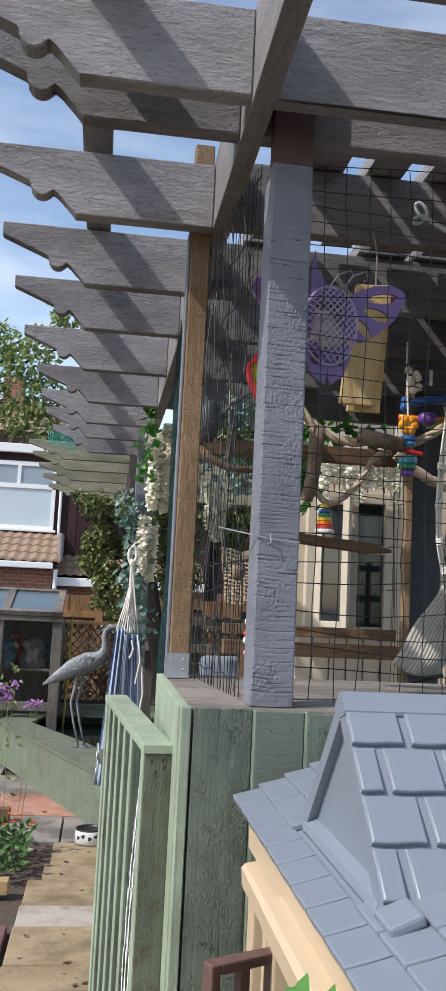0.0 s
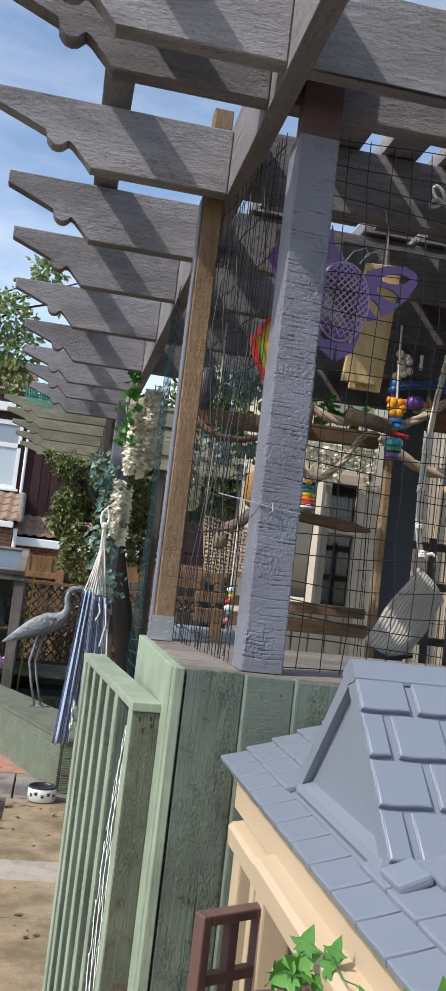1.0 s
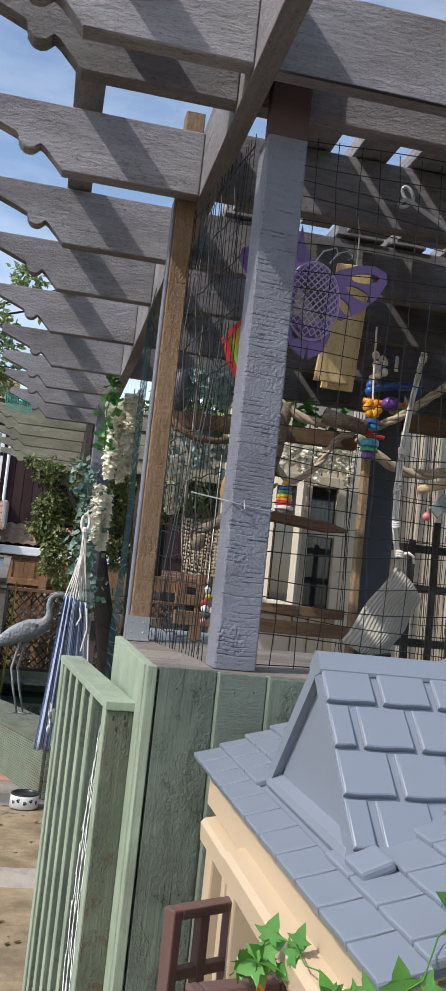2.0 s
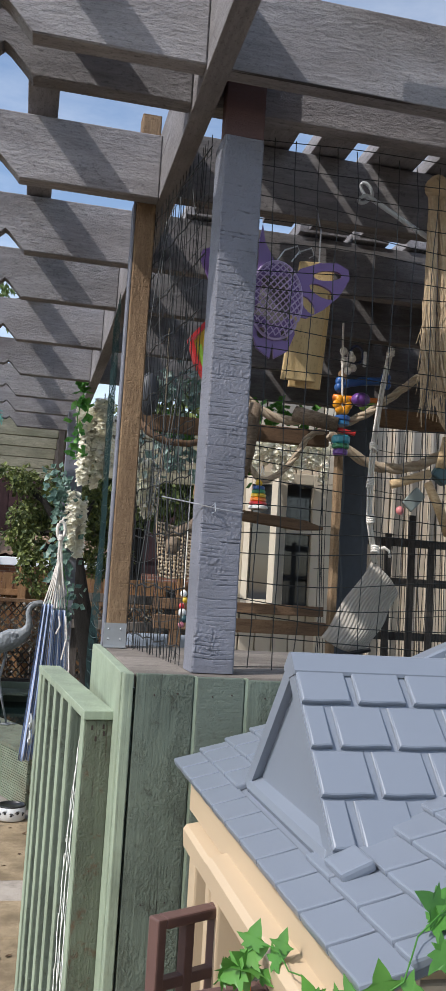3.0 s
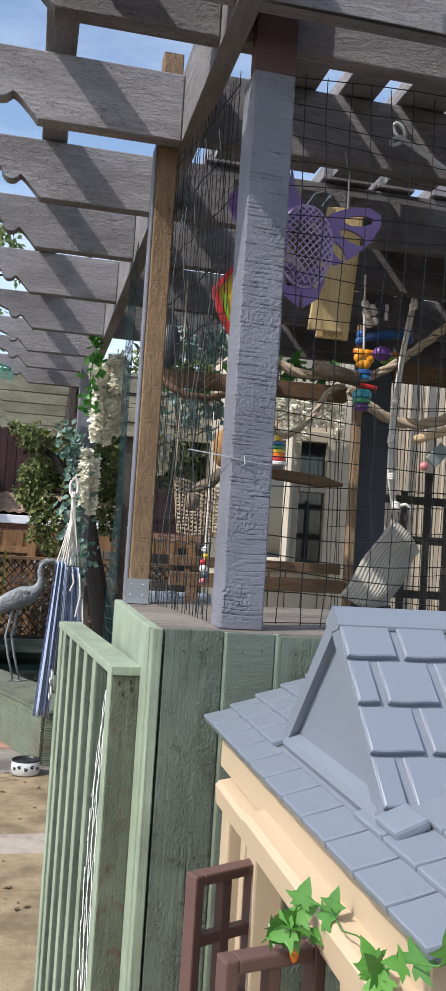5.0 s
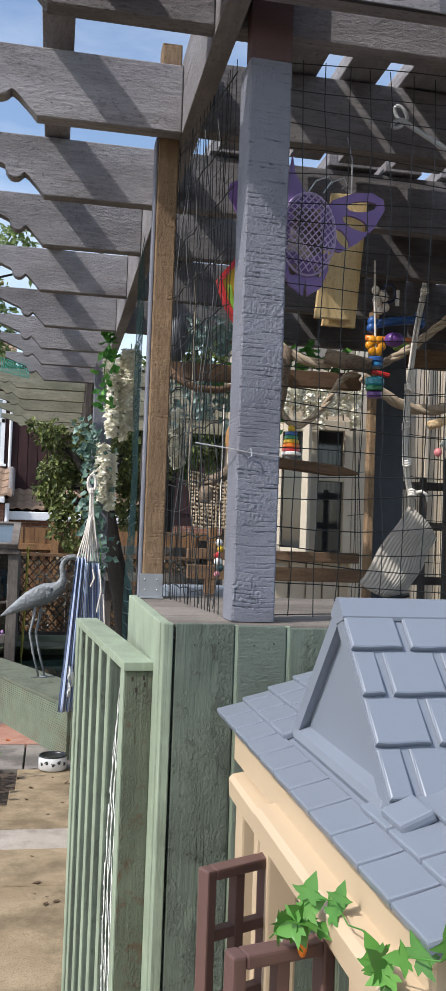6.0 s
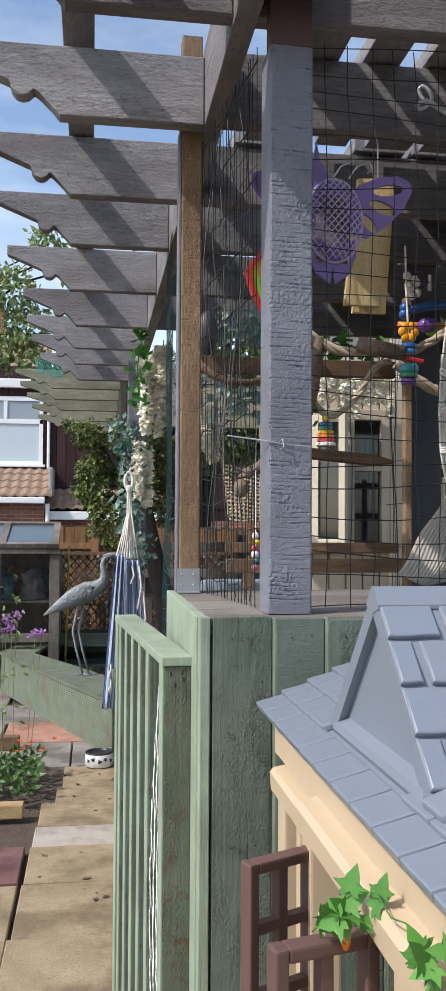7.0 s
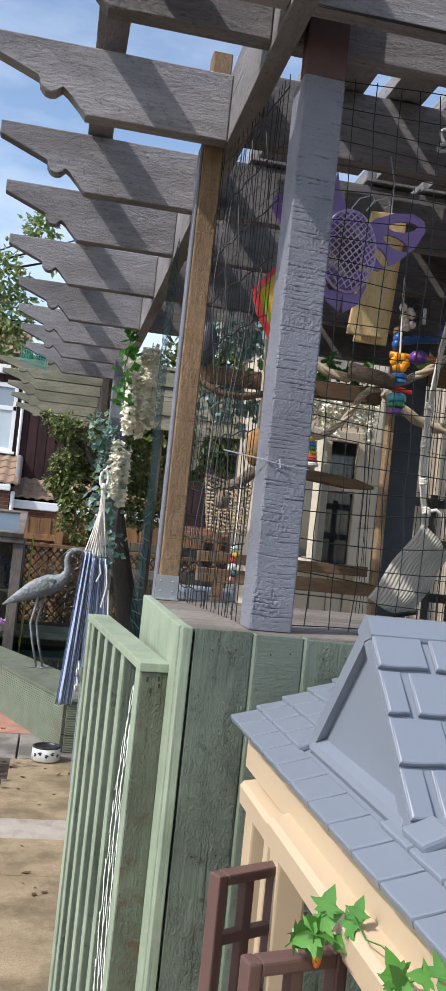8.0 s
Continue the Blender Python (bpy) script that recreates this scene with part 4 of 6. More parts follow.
M_bark = wood("dark_bark", (0.008, 0.007, 0.006), (0.03, 0.026, 0.022), 'z', grain=2, depth=0.02)
M_leafd = leafy("dark_shrub_leaves", (0.035, 0.06, 0.018), (0.24, 0.28, 0.085))
M_leafm = leafy("pear_tree_leaves", (0.12, 0.18, 0.055), (0.34, 0.43, 0.18), 0.45, 0.4)
M_euc = leafy("blue_green_leaves", (0.08, 0.16, 0.13), (0.22, 0.34, 0.28))
M_eucp = leafy("pale_blue_green_leaves", (0.16, 0.27, 0.25), (0.42, 0.52, 0.48))
M_ivy = leafy("bright_ivy_leaves", (0.05, 0.20, 0.03), (0.16, 0.40, 0.08))
rng = random.Random(11)
tree = thing("shrub_tree", "leaning dark-barked tree with dense green leaves", "tree")
part("trunk", tube(B(), [(0.66, 6.6, 0.0), (0.60, 6.55, 0.55), (0.52, 6.5, 0.98), (0.43, 6.48, 1.35), (0.36, 6.5, 1.70), (0.24, 6.6, 2.1)], 0.10, 12, 0.045), M_bark, tree, smooth=True)
for q in ((-0.1, 6.7, 2.22), (0.08, 6.5, 1.65), (0.5, 6.8, 2.1), (0.02, 6.6, 1.80)):
    part("limb", tube(B(), [(0.36, 6.5, 1.65), ((0.36 + q[0]) / 2, 6.55, (1.75 + q[2]) / 2 + 0.05), q], 0.035, 7, 0.010), M_bark, tree)
bm = B()
crown(bm, rng, [(0.03, 6.6, 1.78, 0.14), (0.10, 6.5, 1.60, 0.11), (0.10, 6.7, 2.0, 0.15), (0.24, 6.7, 2.15, 0.18), (-0.02, 6.7, 2.20, 0.10), (-0.17, 6.7, 2.26, 0.06), (0.5, 6.9, 2.0, 0.22), (0.62, 6.9, 1.7, 0.2), (0.30, 6.6, 1.85, 0.15), (0.13, 6.5, 1.42, 0.07), (0.04, 6.5, 1.66, 0.08), (-0.05, 6.6, 1.80, 0.11), (-0.01, 6.6, 1.95, 0.11), (-0.04, 6.6, 2.18, 0.11), (0.02, 6.5, 1.50, 0.06)], 7000, 0.040)
part("crown", bm, M_leafd, tree)
pear = thing("pear_tree", "sunlit pear tree with loose green foliage", "tree")
part("trunk", tube(B(), [(-2.9, 11.2, 0), (-2.8, 11.1, 1.6), (-2.6, 10.9, 3.0), (-2.2, 10.7, 4.2)], 0.11, 10, 0.03), M_bark, pear)
for q in ((-0.6, 10.4, 4.7), (0.3, 10.6, 5.0), (-0.5, 10.3, 3.7), (0.9, 10.8, 5.0), (-1.4, 10.6, 4.6)):
    part("limb", tube(B(), [(-2.6, 10.9, 3.2), ((-2.6 + q[0]) / 2, 10.6, (3.3 + q[2]) / 2 + 0.2), q], 0.022, 6, 0.006), M_bark, pear)
bm = B()
crown(bm, rng, [(-0.95, 10.2, 4.15, 0.32), (-0.72, 10.2, 3.75, 0.28), (-1.0, 10.3, 3.5, 0.26), (-0.55, 10.2, 4.75, 0.22), (-0.62, 10.2, 3.35, 0.22), (0.35, 10.6, 5.15, 0.22), (0.8, 10.7, 5.05, 0.2), (-1.4, 10.4, 4.4, 0.3), (-1.4, 10.4, 3.8, 0.3), (-0.35, 10.3, 4.45, 0.12)], 2600, 0.085)
part("crown", bm, M_leafm, pear)
bm = B()
for _ in range(26):
    c = Vector((rng.uniform(-1.2, -0.55), 9.95, rng.uniform(3.3, 4.5)))
    ball(bm, c, 0.022, 8, (0.9, 0.9, 1.25))
tagged(part("fruit", bm, leafy("pears", (0.16, 0.2, 0.05), (0.32, 0.24, 0.08)), pear, smooth=True), kind="stuff")


M_petal = leafy("white_silk_petals", (0.88, 0.85, 0.72), (0.95, 0.93, 0.83), 0.7, 0.30)


def wisteria(x, y, z1, z0, w, seed, n=420):
    r = random.Random(seed)
    wi = thing("wisteria_garland", "artificial cream wisteria flowers hanging from the pergola beam", "garland", "wisteria garlands")
    bm = B()
    for _ in range(int(n * 1.25)):
        f = r.random() ** 1.15
        rad = w * (1 - 0.7 * f) * (0.75 + 0.25 * math.sin(f * 9 + seed))
        a = r.uniform(0, 2 * math.pi)
        c = Vector((x + rad * math.cos(a) * r.uniform(0.85, 1), y + rad * math.sin(a) * r.uniform(0.85, 1), z1 + (z0 - z1) * f))
        d = Vector((0.9 * math.cos(a), 0.9 * math.sin(a), -0.75)) + rvec(r, 0.45)
        out = Vector((math.cos(a) - 0.2, math.sin(a) - 0.35, 0.85))
        leaf_quad(bm, c, d + rvec(r, 0.2), out + rvec(r, 0.25), r.uniform(0.026, 0.042), 1.0, 0.06)
    tagged(part("blossom", bm, M_petal, wi), kind="stuff")
    part("stem", tube(B(), [(x, y, max(z1 + 0.03, z1)), (x + 0.005, y, z0 + 0.02)], 0.003, 5), M_euc, wi)


for x, y, z1, z0, w, sd in ((0.285, 4.93, 2.475, 2.05, 0.047, 1), (0.350, 4.96, 2.48, 2.04, 0.044, 2), (0.405, 5.0, 2.45, 2.10, 0.037, 3), (0.262, 5.18, 2.02, 1.70, 0.037, 4), (0.305, 5.22, 1.97, 1.65, 0.032, 5),
                            (0.375, 4.9, 2.52, 2.33, 0.042, 6), (0.62, 4.9, 2.2, 1.95, 0.05, 7), (0.66, 4.95, 2.1, 1.9, 0.05, 8)):
    wisteria(x, y, z1, z0, w, sd)


def trail(pts, count, size, m, label, seed, spread=0.05, lobes=False):
    """A leafy garland that follows pts."""
    r = random.Random(seed)
    g = thing("leaf_garland", label, "garland", "leaf garlands")
    part("stem", tube(B(), pts, 0.0028, 5), M_ivy, g)
    bm = B()
    pv = [Vector(p) for p in pts]
    for _ in range(count):
        f = r.random() * (len(pv) - 1)
        i = min(int(f), len(pv) - 2)
        c = pv[i].lerp(pv[i + 1], f - i) + rvec(r, spread * 0.5)
        d = rvec(r) + Vector((-0.2, -0.3, -0.5))
        leaf_quad(bm, c, d, Vector((-0.5, -0.8, 0.5)) + rvec(r, 0.4), size * r.uniform(0.7, 1.3), 0.8)
    part("leaves", bm, m, g)


trail([(0.23, 4.6, 2.66), (0.245, 4.62, 2.50), (0.22, 4.66, 2.36), (0.235, 4.7, 2.16)], 60, 0.055, M_ivy, "artificial ivy trailing over the pergola beam", 21, 0.05)
trail([(0.16, 5.2, 2.12), (0.20, 5.22, 2.0), (0.24, 5.24, 1.85), (0.22, 5.22, 1.62), (0.27, 5.2, 1.42), (0.27, 5.22, 1.2)], 300, 0.05, M_euc, "artificial eucalyptus leaves wound round the post", 22, 0.08)
trail([(0.508, 4.0, 2.432), (0.606, 4.0, 2.402), (0.712, 4.05, 2.486), (0.85, 4.1, 2.441)], 120, 0.055, M_eucp, "artificial pale leaf garland inside the aviary", 23, 0.09)
trail([(0.529, 4.0, 2.231), (0.62, 4.0, 2.126), (0.727, 4.05, 2.19), (0.866, 4.1, 2.14)], 150, 0.055, M_eucp, "artificial pale leaf garland under the rail", 26, 0.11)
trail([(0.539, 3.95, 2.248), (0.671, 3.95, 2.248), (0.818, 3.95, 2.262)], 60, 0.045, M_ivy, "artificial ivy along the inner rail", 27, 0.06)
trail([(0.95, 4.2, 2.36), (1.15, 4.2, 2.42), (1.4, 4.25, 2.36)], 110, 0.055, M_ivy, "artificial ivy along the back rail", 24, 0.06)
trail([(0.98, 4.2, 2.30), (0.97, 4.2, 2.16), (1.01, 4.2, 2.02)], 70, 0.055, M_ivy, "artificial ivy hanging from the back rail", 25, 0.05)

# flower bed
bed = thing("bedding_plant", "leafy green bedding plant with small orange flowers", "plant")
bm = B()
rng = random.Random(31)
for _ in range(420):
    c = Vector((rng.uniform(-0.76, -0.30), rng.uniform(5.0, 5.7), rng.uniform(0.02, 0.15)))
    leaf_quad(bm, c, Vector((rng.uniform(-1, 1), rng.uniform(-1, 0.6), rng.uniform(0.0, 0.9))), Vector((0, -0.4, 1)), rng.uniform(0.035, 0.075), 0.6)
part("leaves", bm, leafy("bedding_leaves", (0.035, 0.085, 0.02), (0.11, 0.20, 0.055)), bed)
bm = B()
for _ in range(9):
    c = Vector((rng.uniform(-0.45, -0.22), rng.uniform(5.5, 5.8), rng.uniform(0.14, 0.2)))
    for k in range(6):
        leaf_quad(bm, c, Vector((math.cos(k), math.sin(k), 0.5)), Vector((0, 0, 1)), 0.025, 0.8)
part("blossom", bm, leafy("orange_petals", (0.5, 0.09, 0.02), (0.7, 0.2, 0.04)), bed)
pf = thing("geranium", "tall stems with pink-purple flower heads", "plant")
bm, bs = B(), B()
for x, z in ((-0.50, 0.96), (-0.47, 0.92), (-0.44, 0.99), (-0.335, 0.875), (-0.52, 0.90), (-0.30, 0.88)):
    tube(bs, [(x + rng.uniform(-.1, 0), 5.5, 0.0), (x - 0.02, 5.5, 0.55), (x, 5.5, z)], 0.0018, 4)
    for _ in range(26):
        leaf_quad(bm, Vector((x, 5.5, z)) + rvec(rng, 0.012), rvec(rng) + Vector((0, -0.5, 0.3)), rvec(rng), 0.024, 0.8)
tagged(part("stem", bs, M_leafm, pf), kind="stuff")
part("blossom", bm, leafy("pink_purple_petals", (0.35, 0.16, 0.42), (0.62, 0.36, 0.66)), pf)
bm = B()
for _ in range(60):
    c = Vector((rng.uniform(-0.62, -0.40), 5.5 + rng.uniform(-.1, .1), rng.uniform(0.3, 1.2)))
    leaf_quad(bm, c, rvec(rng), rvec(rng), 0.05, 0.5)
part("leaves", bm, M_leafm, pf)
bm = B()
for _ in range(90):
    c = Vector((rng.uniform(-0.3, 0.2), rng.uniform(3.6, 5.9), 0.004))
    if rng.random() < 0.25:
        leaf_quad(bm, c, Vector((rng.uniform(-1, 1), rng.uniform(-1, 1), 0.05)), Vector((0, 0, 1)), rng.uniform(0.015, 0.05), 0.5)
lone("fallen_leaves", bm, plain("dry_leaf", (0.10, 0.06, 0.03), 0.8), "dry brown leaves scattered on the slabs", "leaves", kind="stuff")

# ---- houses beyond the garden ----
def brick_mat():
    m, nt, b = mat("red_brown_brick", 0.9, spec=0.2)
    tc = nt.nodes.new("ShaderNodeTexCoord")
    mp = nt.nodes.new("ShaderNodeMapping")
    mp.inputs["Rotation"].default_value = (math.pi / 2, 0, 0)
    nt.links.new(tc.outputs["Object"], mp.inputs[0])
    br = nt.nodes.new("ShaderNodeTexBrick")
    br.inputs["Color1"].default_value, br.inputs["Color2"].default_value, br.inputs["Mortar"].default_value = (0.27, 0.12, 0.075, 1), (0.19, 0.085, 0.06, 1), (0.30, 0.25, 0.21, 1)
    br.inputs["Scale"].default_value = 1.0
    br.inputs["Brick Width"].default_value, br.inputs["Row Height"].default_value, br.inputs["Mortar Size"].default_value = 0.225, 0.075, 0.006
    nt.links.new(mp.outputs[0], br.inputs[0])
    nt.links.new(br.outputs[0], b.inputs["Base Color"])
    bump(nt, b, br.outputs[1], -0.5, 0.01)
    return m


M_brick = brick_mat()
M_clad = wood("dark_maroon_cladding", (0.035, 0.016, 0.017), (0.055, 0.026, 0.026), 'z')
M_pan = plain("brown_concrete_roof_tile", (0.25, 0.17, 0.115), 0.85, var=0.3, scale=6)
M_upvc = plain("white_plastic_frame", (0.78, 0.79, 0.80), 0.35, var=0.03)
M_blind = plain("pale_window_blind", (0.50, 0.58, 0.62), 0.5, var=0.05)
house = thing("house", "neighbouring brick and maroon-clad house with tiled roofs", "house")
part("wall", box(B(), -9.0, 4.5, 20.0, 20.25, 0.0, 5.0), M_clad, house, "dark maroon vertical cladding")
part("wall", box(B(), -9.0, -1.0, 18.9, 19.0, 0.0, 1.94), M_brick, house, "red-brown brick wall")
part("wall", box(B(), -1.0, 4.5, 19.4, 19.5, 0.0, 1.62), M_brick, house, "red-brown brick wall")
for k in range(44):
    x = -5.0 + k * 0.21
    part("cladding_board", box(B(), x, x + 0.195, 19.97, 19.998, 1.9, 4.95), M_clad, house)


def pantiles(x0, x1, ya, za, yb, zb, rows, cols):
    """A slope of rolled concrete tiles from the eave (ya, za) up to (yb, zb)."""
    bm = B()
    for r in range(rows):
        f0, f1 = r / rows, (r + 1) / rows
        for c in range(cols):
            w = (x1 - x0) / cols
            prev = None
            for i in range(7):
                e = i / 6
                u = x0 + (c + e) * w
                h = 0.035 * math.sin(e * math.pi) ** 2
                lo = bm.verts.new((u, ya + (yb - ya) * f0 - 0.01, za + (zb - za) * f0 + h + 0.028))
                hi = bm.verts.new((u, ya + (yb - ya) * f1, za + (zb - za) * f1 + h + 0.004))
                bt = bm.verts.new((u, ya + (yb - ya) * f0 - 0.008, za + (zb - za) * f0 + h - 0.02))
                if prev:
                    bm.faces.new((prev[0], lo, hi, prev[1]))
                    bm.faces.new((prev[2], bt, lo, prev[0]))
                prev = (lo, hi, bt)
    return bm


def tiled(bm, label):
    o = part("roof", bm, M_pan, house, label)
    return tagged(o, kind="stuff")


tiled(pantiles(-4.2, -1.0, 20.0, 4.72, 22.2, 6.05, 9, 14), "brown rolled concrete roof tiles")
tiled(pantiles(-4.2, -0.85, 18.75, 2.10, 19.95, 2.74, 4, 16), "brown rolled concrete roof tiles")
tiled(pantiles(-1.05, 2.2, 19.2, 1.86, 19.95, 2.28, 3, 16), "brown rolled concrete roof tiles")
part("gutter", box(B(), -9, -1.02, 19.85, 19.99, 4.50, 4.70, 0.02), M_upvc, house, "white fascia and gutter")
part("gutter", box(B(), -9, -0.98, 18.66, 18.75, 1.95, 2.08, 0.02), M_upvc, house, "white fascia and gutter")
part("gutter", box(B(), -0.98, 2.3, 19.1, 19.2, 1.62, 1.80, 0.02), M_upvc, house, "white fascia and gutter")
part("downpipe", tube(B(), [(-0.98, 19.93, 4.52), (-0.98, 19.93, 2.75)], 0.035, 10), M_upvc, house)
part("downpipe", tube(B(), [(-0.93, 18.8, 1.95), (-0.93, 18.8, 1.55)], 0.045, 10), M_upvc, house)
part("verge", box(B(), -0.93, -0.84, 19.0, 19.94, 2.12, 2.72, 0.03), plain("grey_lead_flashing", (0.32, 0.30, 0.30), 0.8, var=0.4, scale=12), house)
win = thing("window", "", "")
win.parent = house
part("pane", box(B(), -2.62, -1.18, 19.955, 19.968, 2.90, 3.72), M_blind, win)
part("pane", box(B(), -2.62, -1.18, 19.955, 19.968, 3.82, 4.22), plain("dim_window_glass", (0.28, 0.33, 0.38), 0.1), win)
for x0, x1, z0, z1 in ((-2.7, -1.10, 2.83, 2.90), (-2.7, -1.10, 3.72, 3.82), (-2.7, -1.10, 4.22, 4.32), (-1.18, -1.10, 2.901, 4.219), (-1.95, -1.87, 3.821, 4.219), (-2.7, -2.62, 2.901, 4.219)):
    part("window_frame", box(B(), x0, x1, 19.93, 19.966, z0, z1, 0.006), M_upvc, win)
part("window_sill", box(B(), -2.75, -1.05, 19.86, 19.965, 2.77, 2.829, 0.01), M_upvc, win)
part("chimney", box(B(), -2.6, -2.1, 21.5, 22.0, 5.6, 6.6, 0.02), M_brick, house)

# ---- garden fence and trellis behind ----
gf = thing("garden_fence", "orange-brown close-boarded timber garden fence", "fence")
M_fence = wood("orange_brown_fence_board", (0.20, 0.105, 0.05), (0.36, 0.21, 0.10), 'z', vary=0.25)
for k in range(46):
    x = -2.2 + k * 0.125
    part("board", box(B(), x, x + 0.118, 10.4 + 0.012 * (k % 2), 10.42 + 0.012 * (k % 2), 0.0, 1.50 + 0.004 * (k % 3), 0.002), M_fence, gf)
part("rail", box(B(), -2.2, 3.5, 10.36, 10.399, 1.25, 1.32, 0.003), M_fence, gf)
for x in (-2.2, -0.02, 1.8, 3.5):
    part("fence_post", box(B(), x, x + 0.09, 10.30, 10.359, 0.0, 1.58, 0.004), M_fence, gf)
tl = thing("trellis", "dark diagonal timber trellis behind the pond", "trellis")
for k in range(34):
    x = -0.65 + k * 0.085
    for s in (-1, 1):
        part("slat", box(B(), -0.006, 0.006, -0.004, 0.004, -0.55, 0.55, 0, Matrix.Translation((x, 9.62 + 0.006 * s, 0.80)) @ Matrix.Rotation(s * 0.72, 4, 'Y')), M_dark, tl)
part("top_rail", box(B(), -0.4, 2.6, 9.56, 9.63, 1.205, 1.24, 0.003), M_brownx, tl)
part("bottom_rail", box(B(), -0.4, 2.6, 9.56, 9.63, 0.38, 0.42, 0.003), M_dark, tl)
for x in (-0.34, 0.3, 1.1, 1.9):
    part("upright", box(B(), x, x + 0.035, 9.57, 9.6, 0.0, 1.204, 0.003), M_dark, tl)
hedge = thing("hedge", "shaded tangle of dark climbing foliage", "hedge", kind="stuff")
rng = random.Random(77)
bm = B()
for _ in range(2600):
    c = Vector((rng.uniform(-0.35, 2.6), rng.uniform(9.66, 10.2), rng.uniform(0.2, 1.22)))
    leaf_quad(bm, c, rvec(rng), Vector((0, -0.5, 1)) + rvec(rng, 0.6), rng.uniform(0.04, 0.09), 0.5)
part("foliage", bm, leafy("shaded_climber_leaves", (0.05, 0.05, 0.035), (0.20, 0.19, 0.14)), hedge)
bamboo = lone("garden_cane", tube(B(), [(-0.26, 8.9, 0.0), (-0.235, 8.9, 0.8), (-0.23, 8.9, 1.32)], 0.011, 7), plain("yellow_cane", (0.45, 0.40, 0.06), 0.5), "yellow garden cane standing against the trellis", "cane")
# dark trees over the far fence
bm = B()
crown(bm, rng, [(1.1, 11.2, 2.75, 0.6), (2.2, 11.2, 2.85, 0.65), (0.7, 11.5, 2.6, 0.4), (1.6, 11.0, 2.6, 0.45), (1.3, 11.3, 3.2, 0.7), (2.1, 11.3, 3.4, 0.8), (1.7, 11.4, 3.9, 0.5)], 5200, 0.13)
bt = thing("back_tree", "dense dark green tree behind the garden fence", "tree")
part("trunk", tube(B(), [(1.4, 11.4, 0), (1.4, 11.3, 1.4), (1.5, 11.2, 3.4)], 0.12, 10, 0.05), M_bark, bt)
part("crown", bm, M_leafd, bt)

# ---- cold frame cabinet ----
cab = thing("cold_frame", "old grey timber cold frame with a glazed lid", "cold frame")
M_glass, gnt, gb_ = mat("dusty_glass", 0.05, spec=0.6)
gb_.inputs["Base Color"].default_value = (0.85, 0.9, 0.92, 1)
gb_.inputs["Transmission Weight"].default_value = 1.0
gb_.inputs["IOR"].default_value = 1.25
M_old = wood("silvery_old_timber", (0.11, 0.095, 0.085), (0.27, 0.24, 0.21), 'z')
for x0, x1 in ((-1.45, -1.39), (-0.90, -0.85), (-0.40, -0.305)):
    part("upright", box(B(), x0, x1, 8.60, 8.67, 0.0, 1.25, 0.004), M_old, cab)
part("rail", box(B(), -1.45, -0.30, 8.58, 8.68, 1.2505, 1.30, 0.004), M_old, cab)
part("rail", box(B(), -1.389, -0.401, 8.61, 8.66, 0.42, 0.50, 0.004), M_old, cab)
part("side", box(B(), -0.34, -0.31, 8.675, 9.3, 0.0, 1.25, 0.003), M_old, cab)
part("back", box(B(), -1.45, -0.35, 9.3, 9.33, 0.0, 1.55, 0.003), M_dark, cab)
part("shelf", box(B(), -1.38, -0.36, 8.70, 9.28, 0.78, 0.80, 0.002), M_dark, cab)
lid = thing("lid", "", "")
lid.parent = cab
lm = Matrix.Translation((0, 8.57, 1.302)) @ Matrix.Rotation(0.30, 4, 'X')
for x0, x1, y0, y1 in ((-1.47, -1.40, 0, 0.72), (-0.875, -0.805, 0, 0.72), (-0.385, -0.315, 0, 0.72), (-1.399, -0.876, 0, 0.06), (-0.804, -0.386, 0, 0.06), (-1.399, -0.876, 0.66, 0.72), (-0.804, -0.386, 0.66, 0.72)):
    part("lid_frame", box(B(), x0, x1, y0, y1, 0, 0.045, 0.003, lm), M_old, lid)
for x0, x1 in ((-1.398, -0.877), (-0.803, -0.387)):
    part("pane", box(B(), x0, x1, 0.061, 0.659, 0.018, 0.024, 0, lm), plain("sky_lit_dusty_glass", (0.10, 0.13, 0.15), 0.12, var=0.2, scale=4), lid)
part("front_pane", box(B(), -0.849, -0.401, 8.63, 8.634, 0.501, 1.249), M_glass, cab).visible_shadow = False
for k in range(14):
    c = (rng.uniform(-1.2, -0.45), rng.uniform(8.8, 9.2), 0)
    z = rng.choice((0.80, 0.0))
    col = rng.choice(((0.30, 0.28, 0.27), (0.05, 0.14, 0.20), (0.34, 0.06, 0.05), (0.12, 0.10, 0.08), (0.18, 0.17, 0.16)))
    bm = B()
    bmesh.ops.create_icosphere(bm, subdivisions=4, radius=0.12)
    for v in bm.verts:
        v.co *= 1 + 0.55 * noise.noise(v.co * 14 + Vector((k * 3.1, 0, 0))) + 0.25 * noise.noise(v.co * 40 + Vector((k * 5.7, 0, 0)))
        v.co.z = max(v.co.z, -0.085)
        v.co = Vector((c[0], c[1], z + 0.086)) + Vector((v.co.x * 1.1, v.co.y, v.co.z * 1.25 + 0.02 * (v.co.z > 0)))
    lone("plastic_bag", bm, plain("bag_plastic", tuple(0.5 * q for q in col), 0.35, var=0.5, scale=20, relief=0.01), "crumpled garden bag stored inside the cold frame", "bag", "stored garden bags", smooth=True)

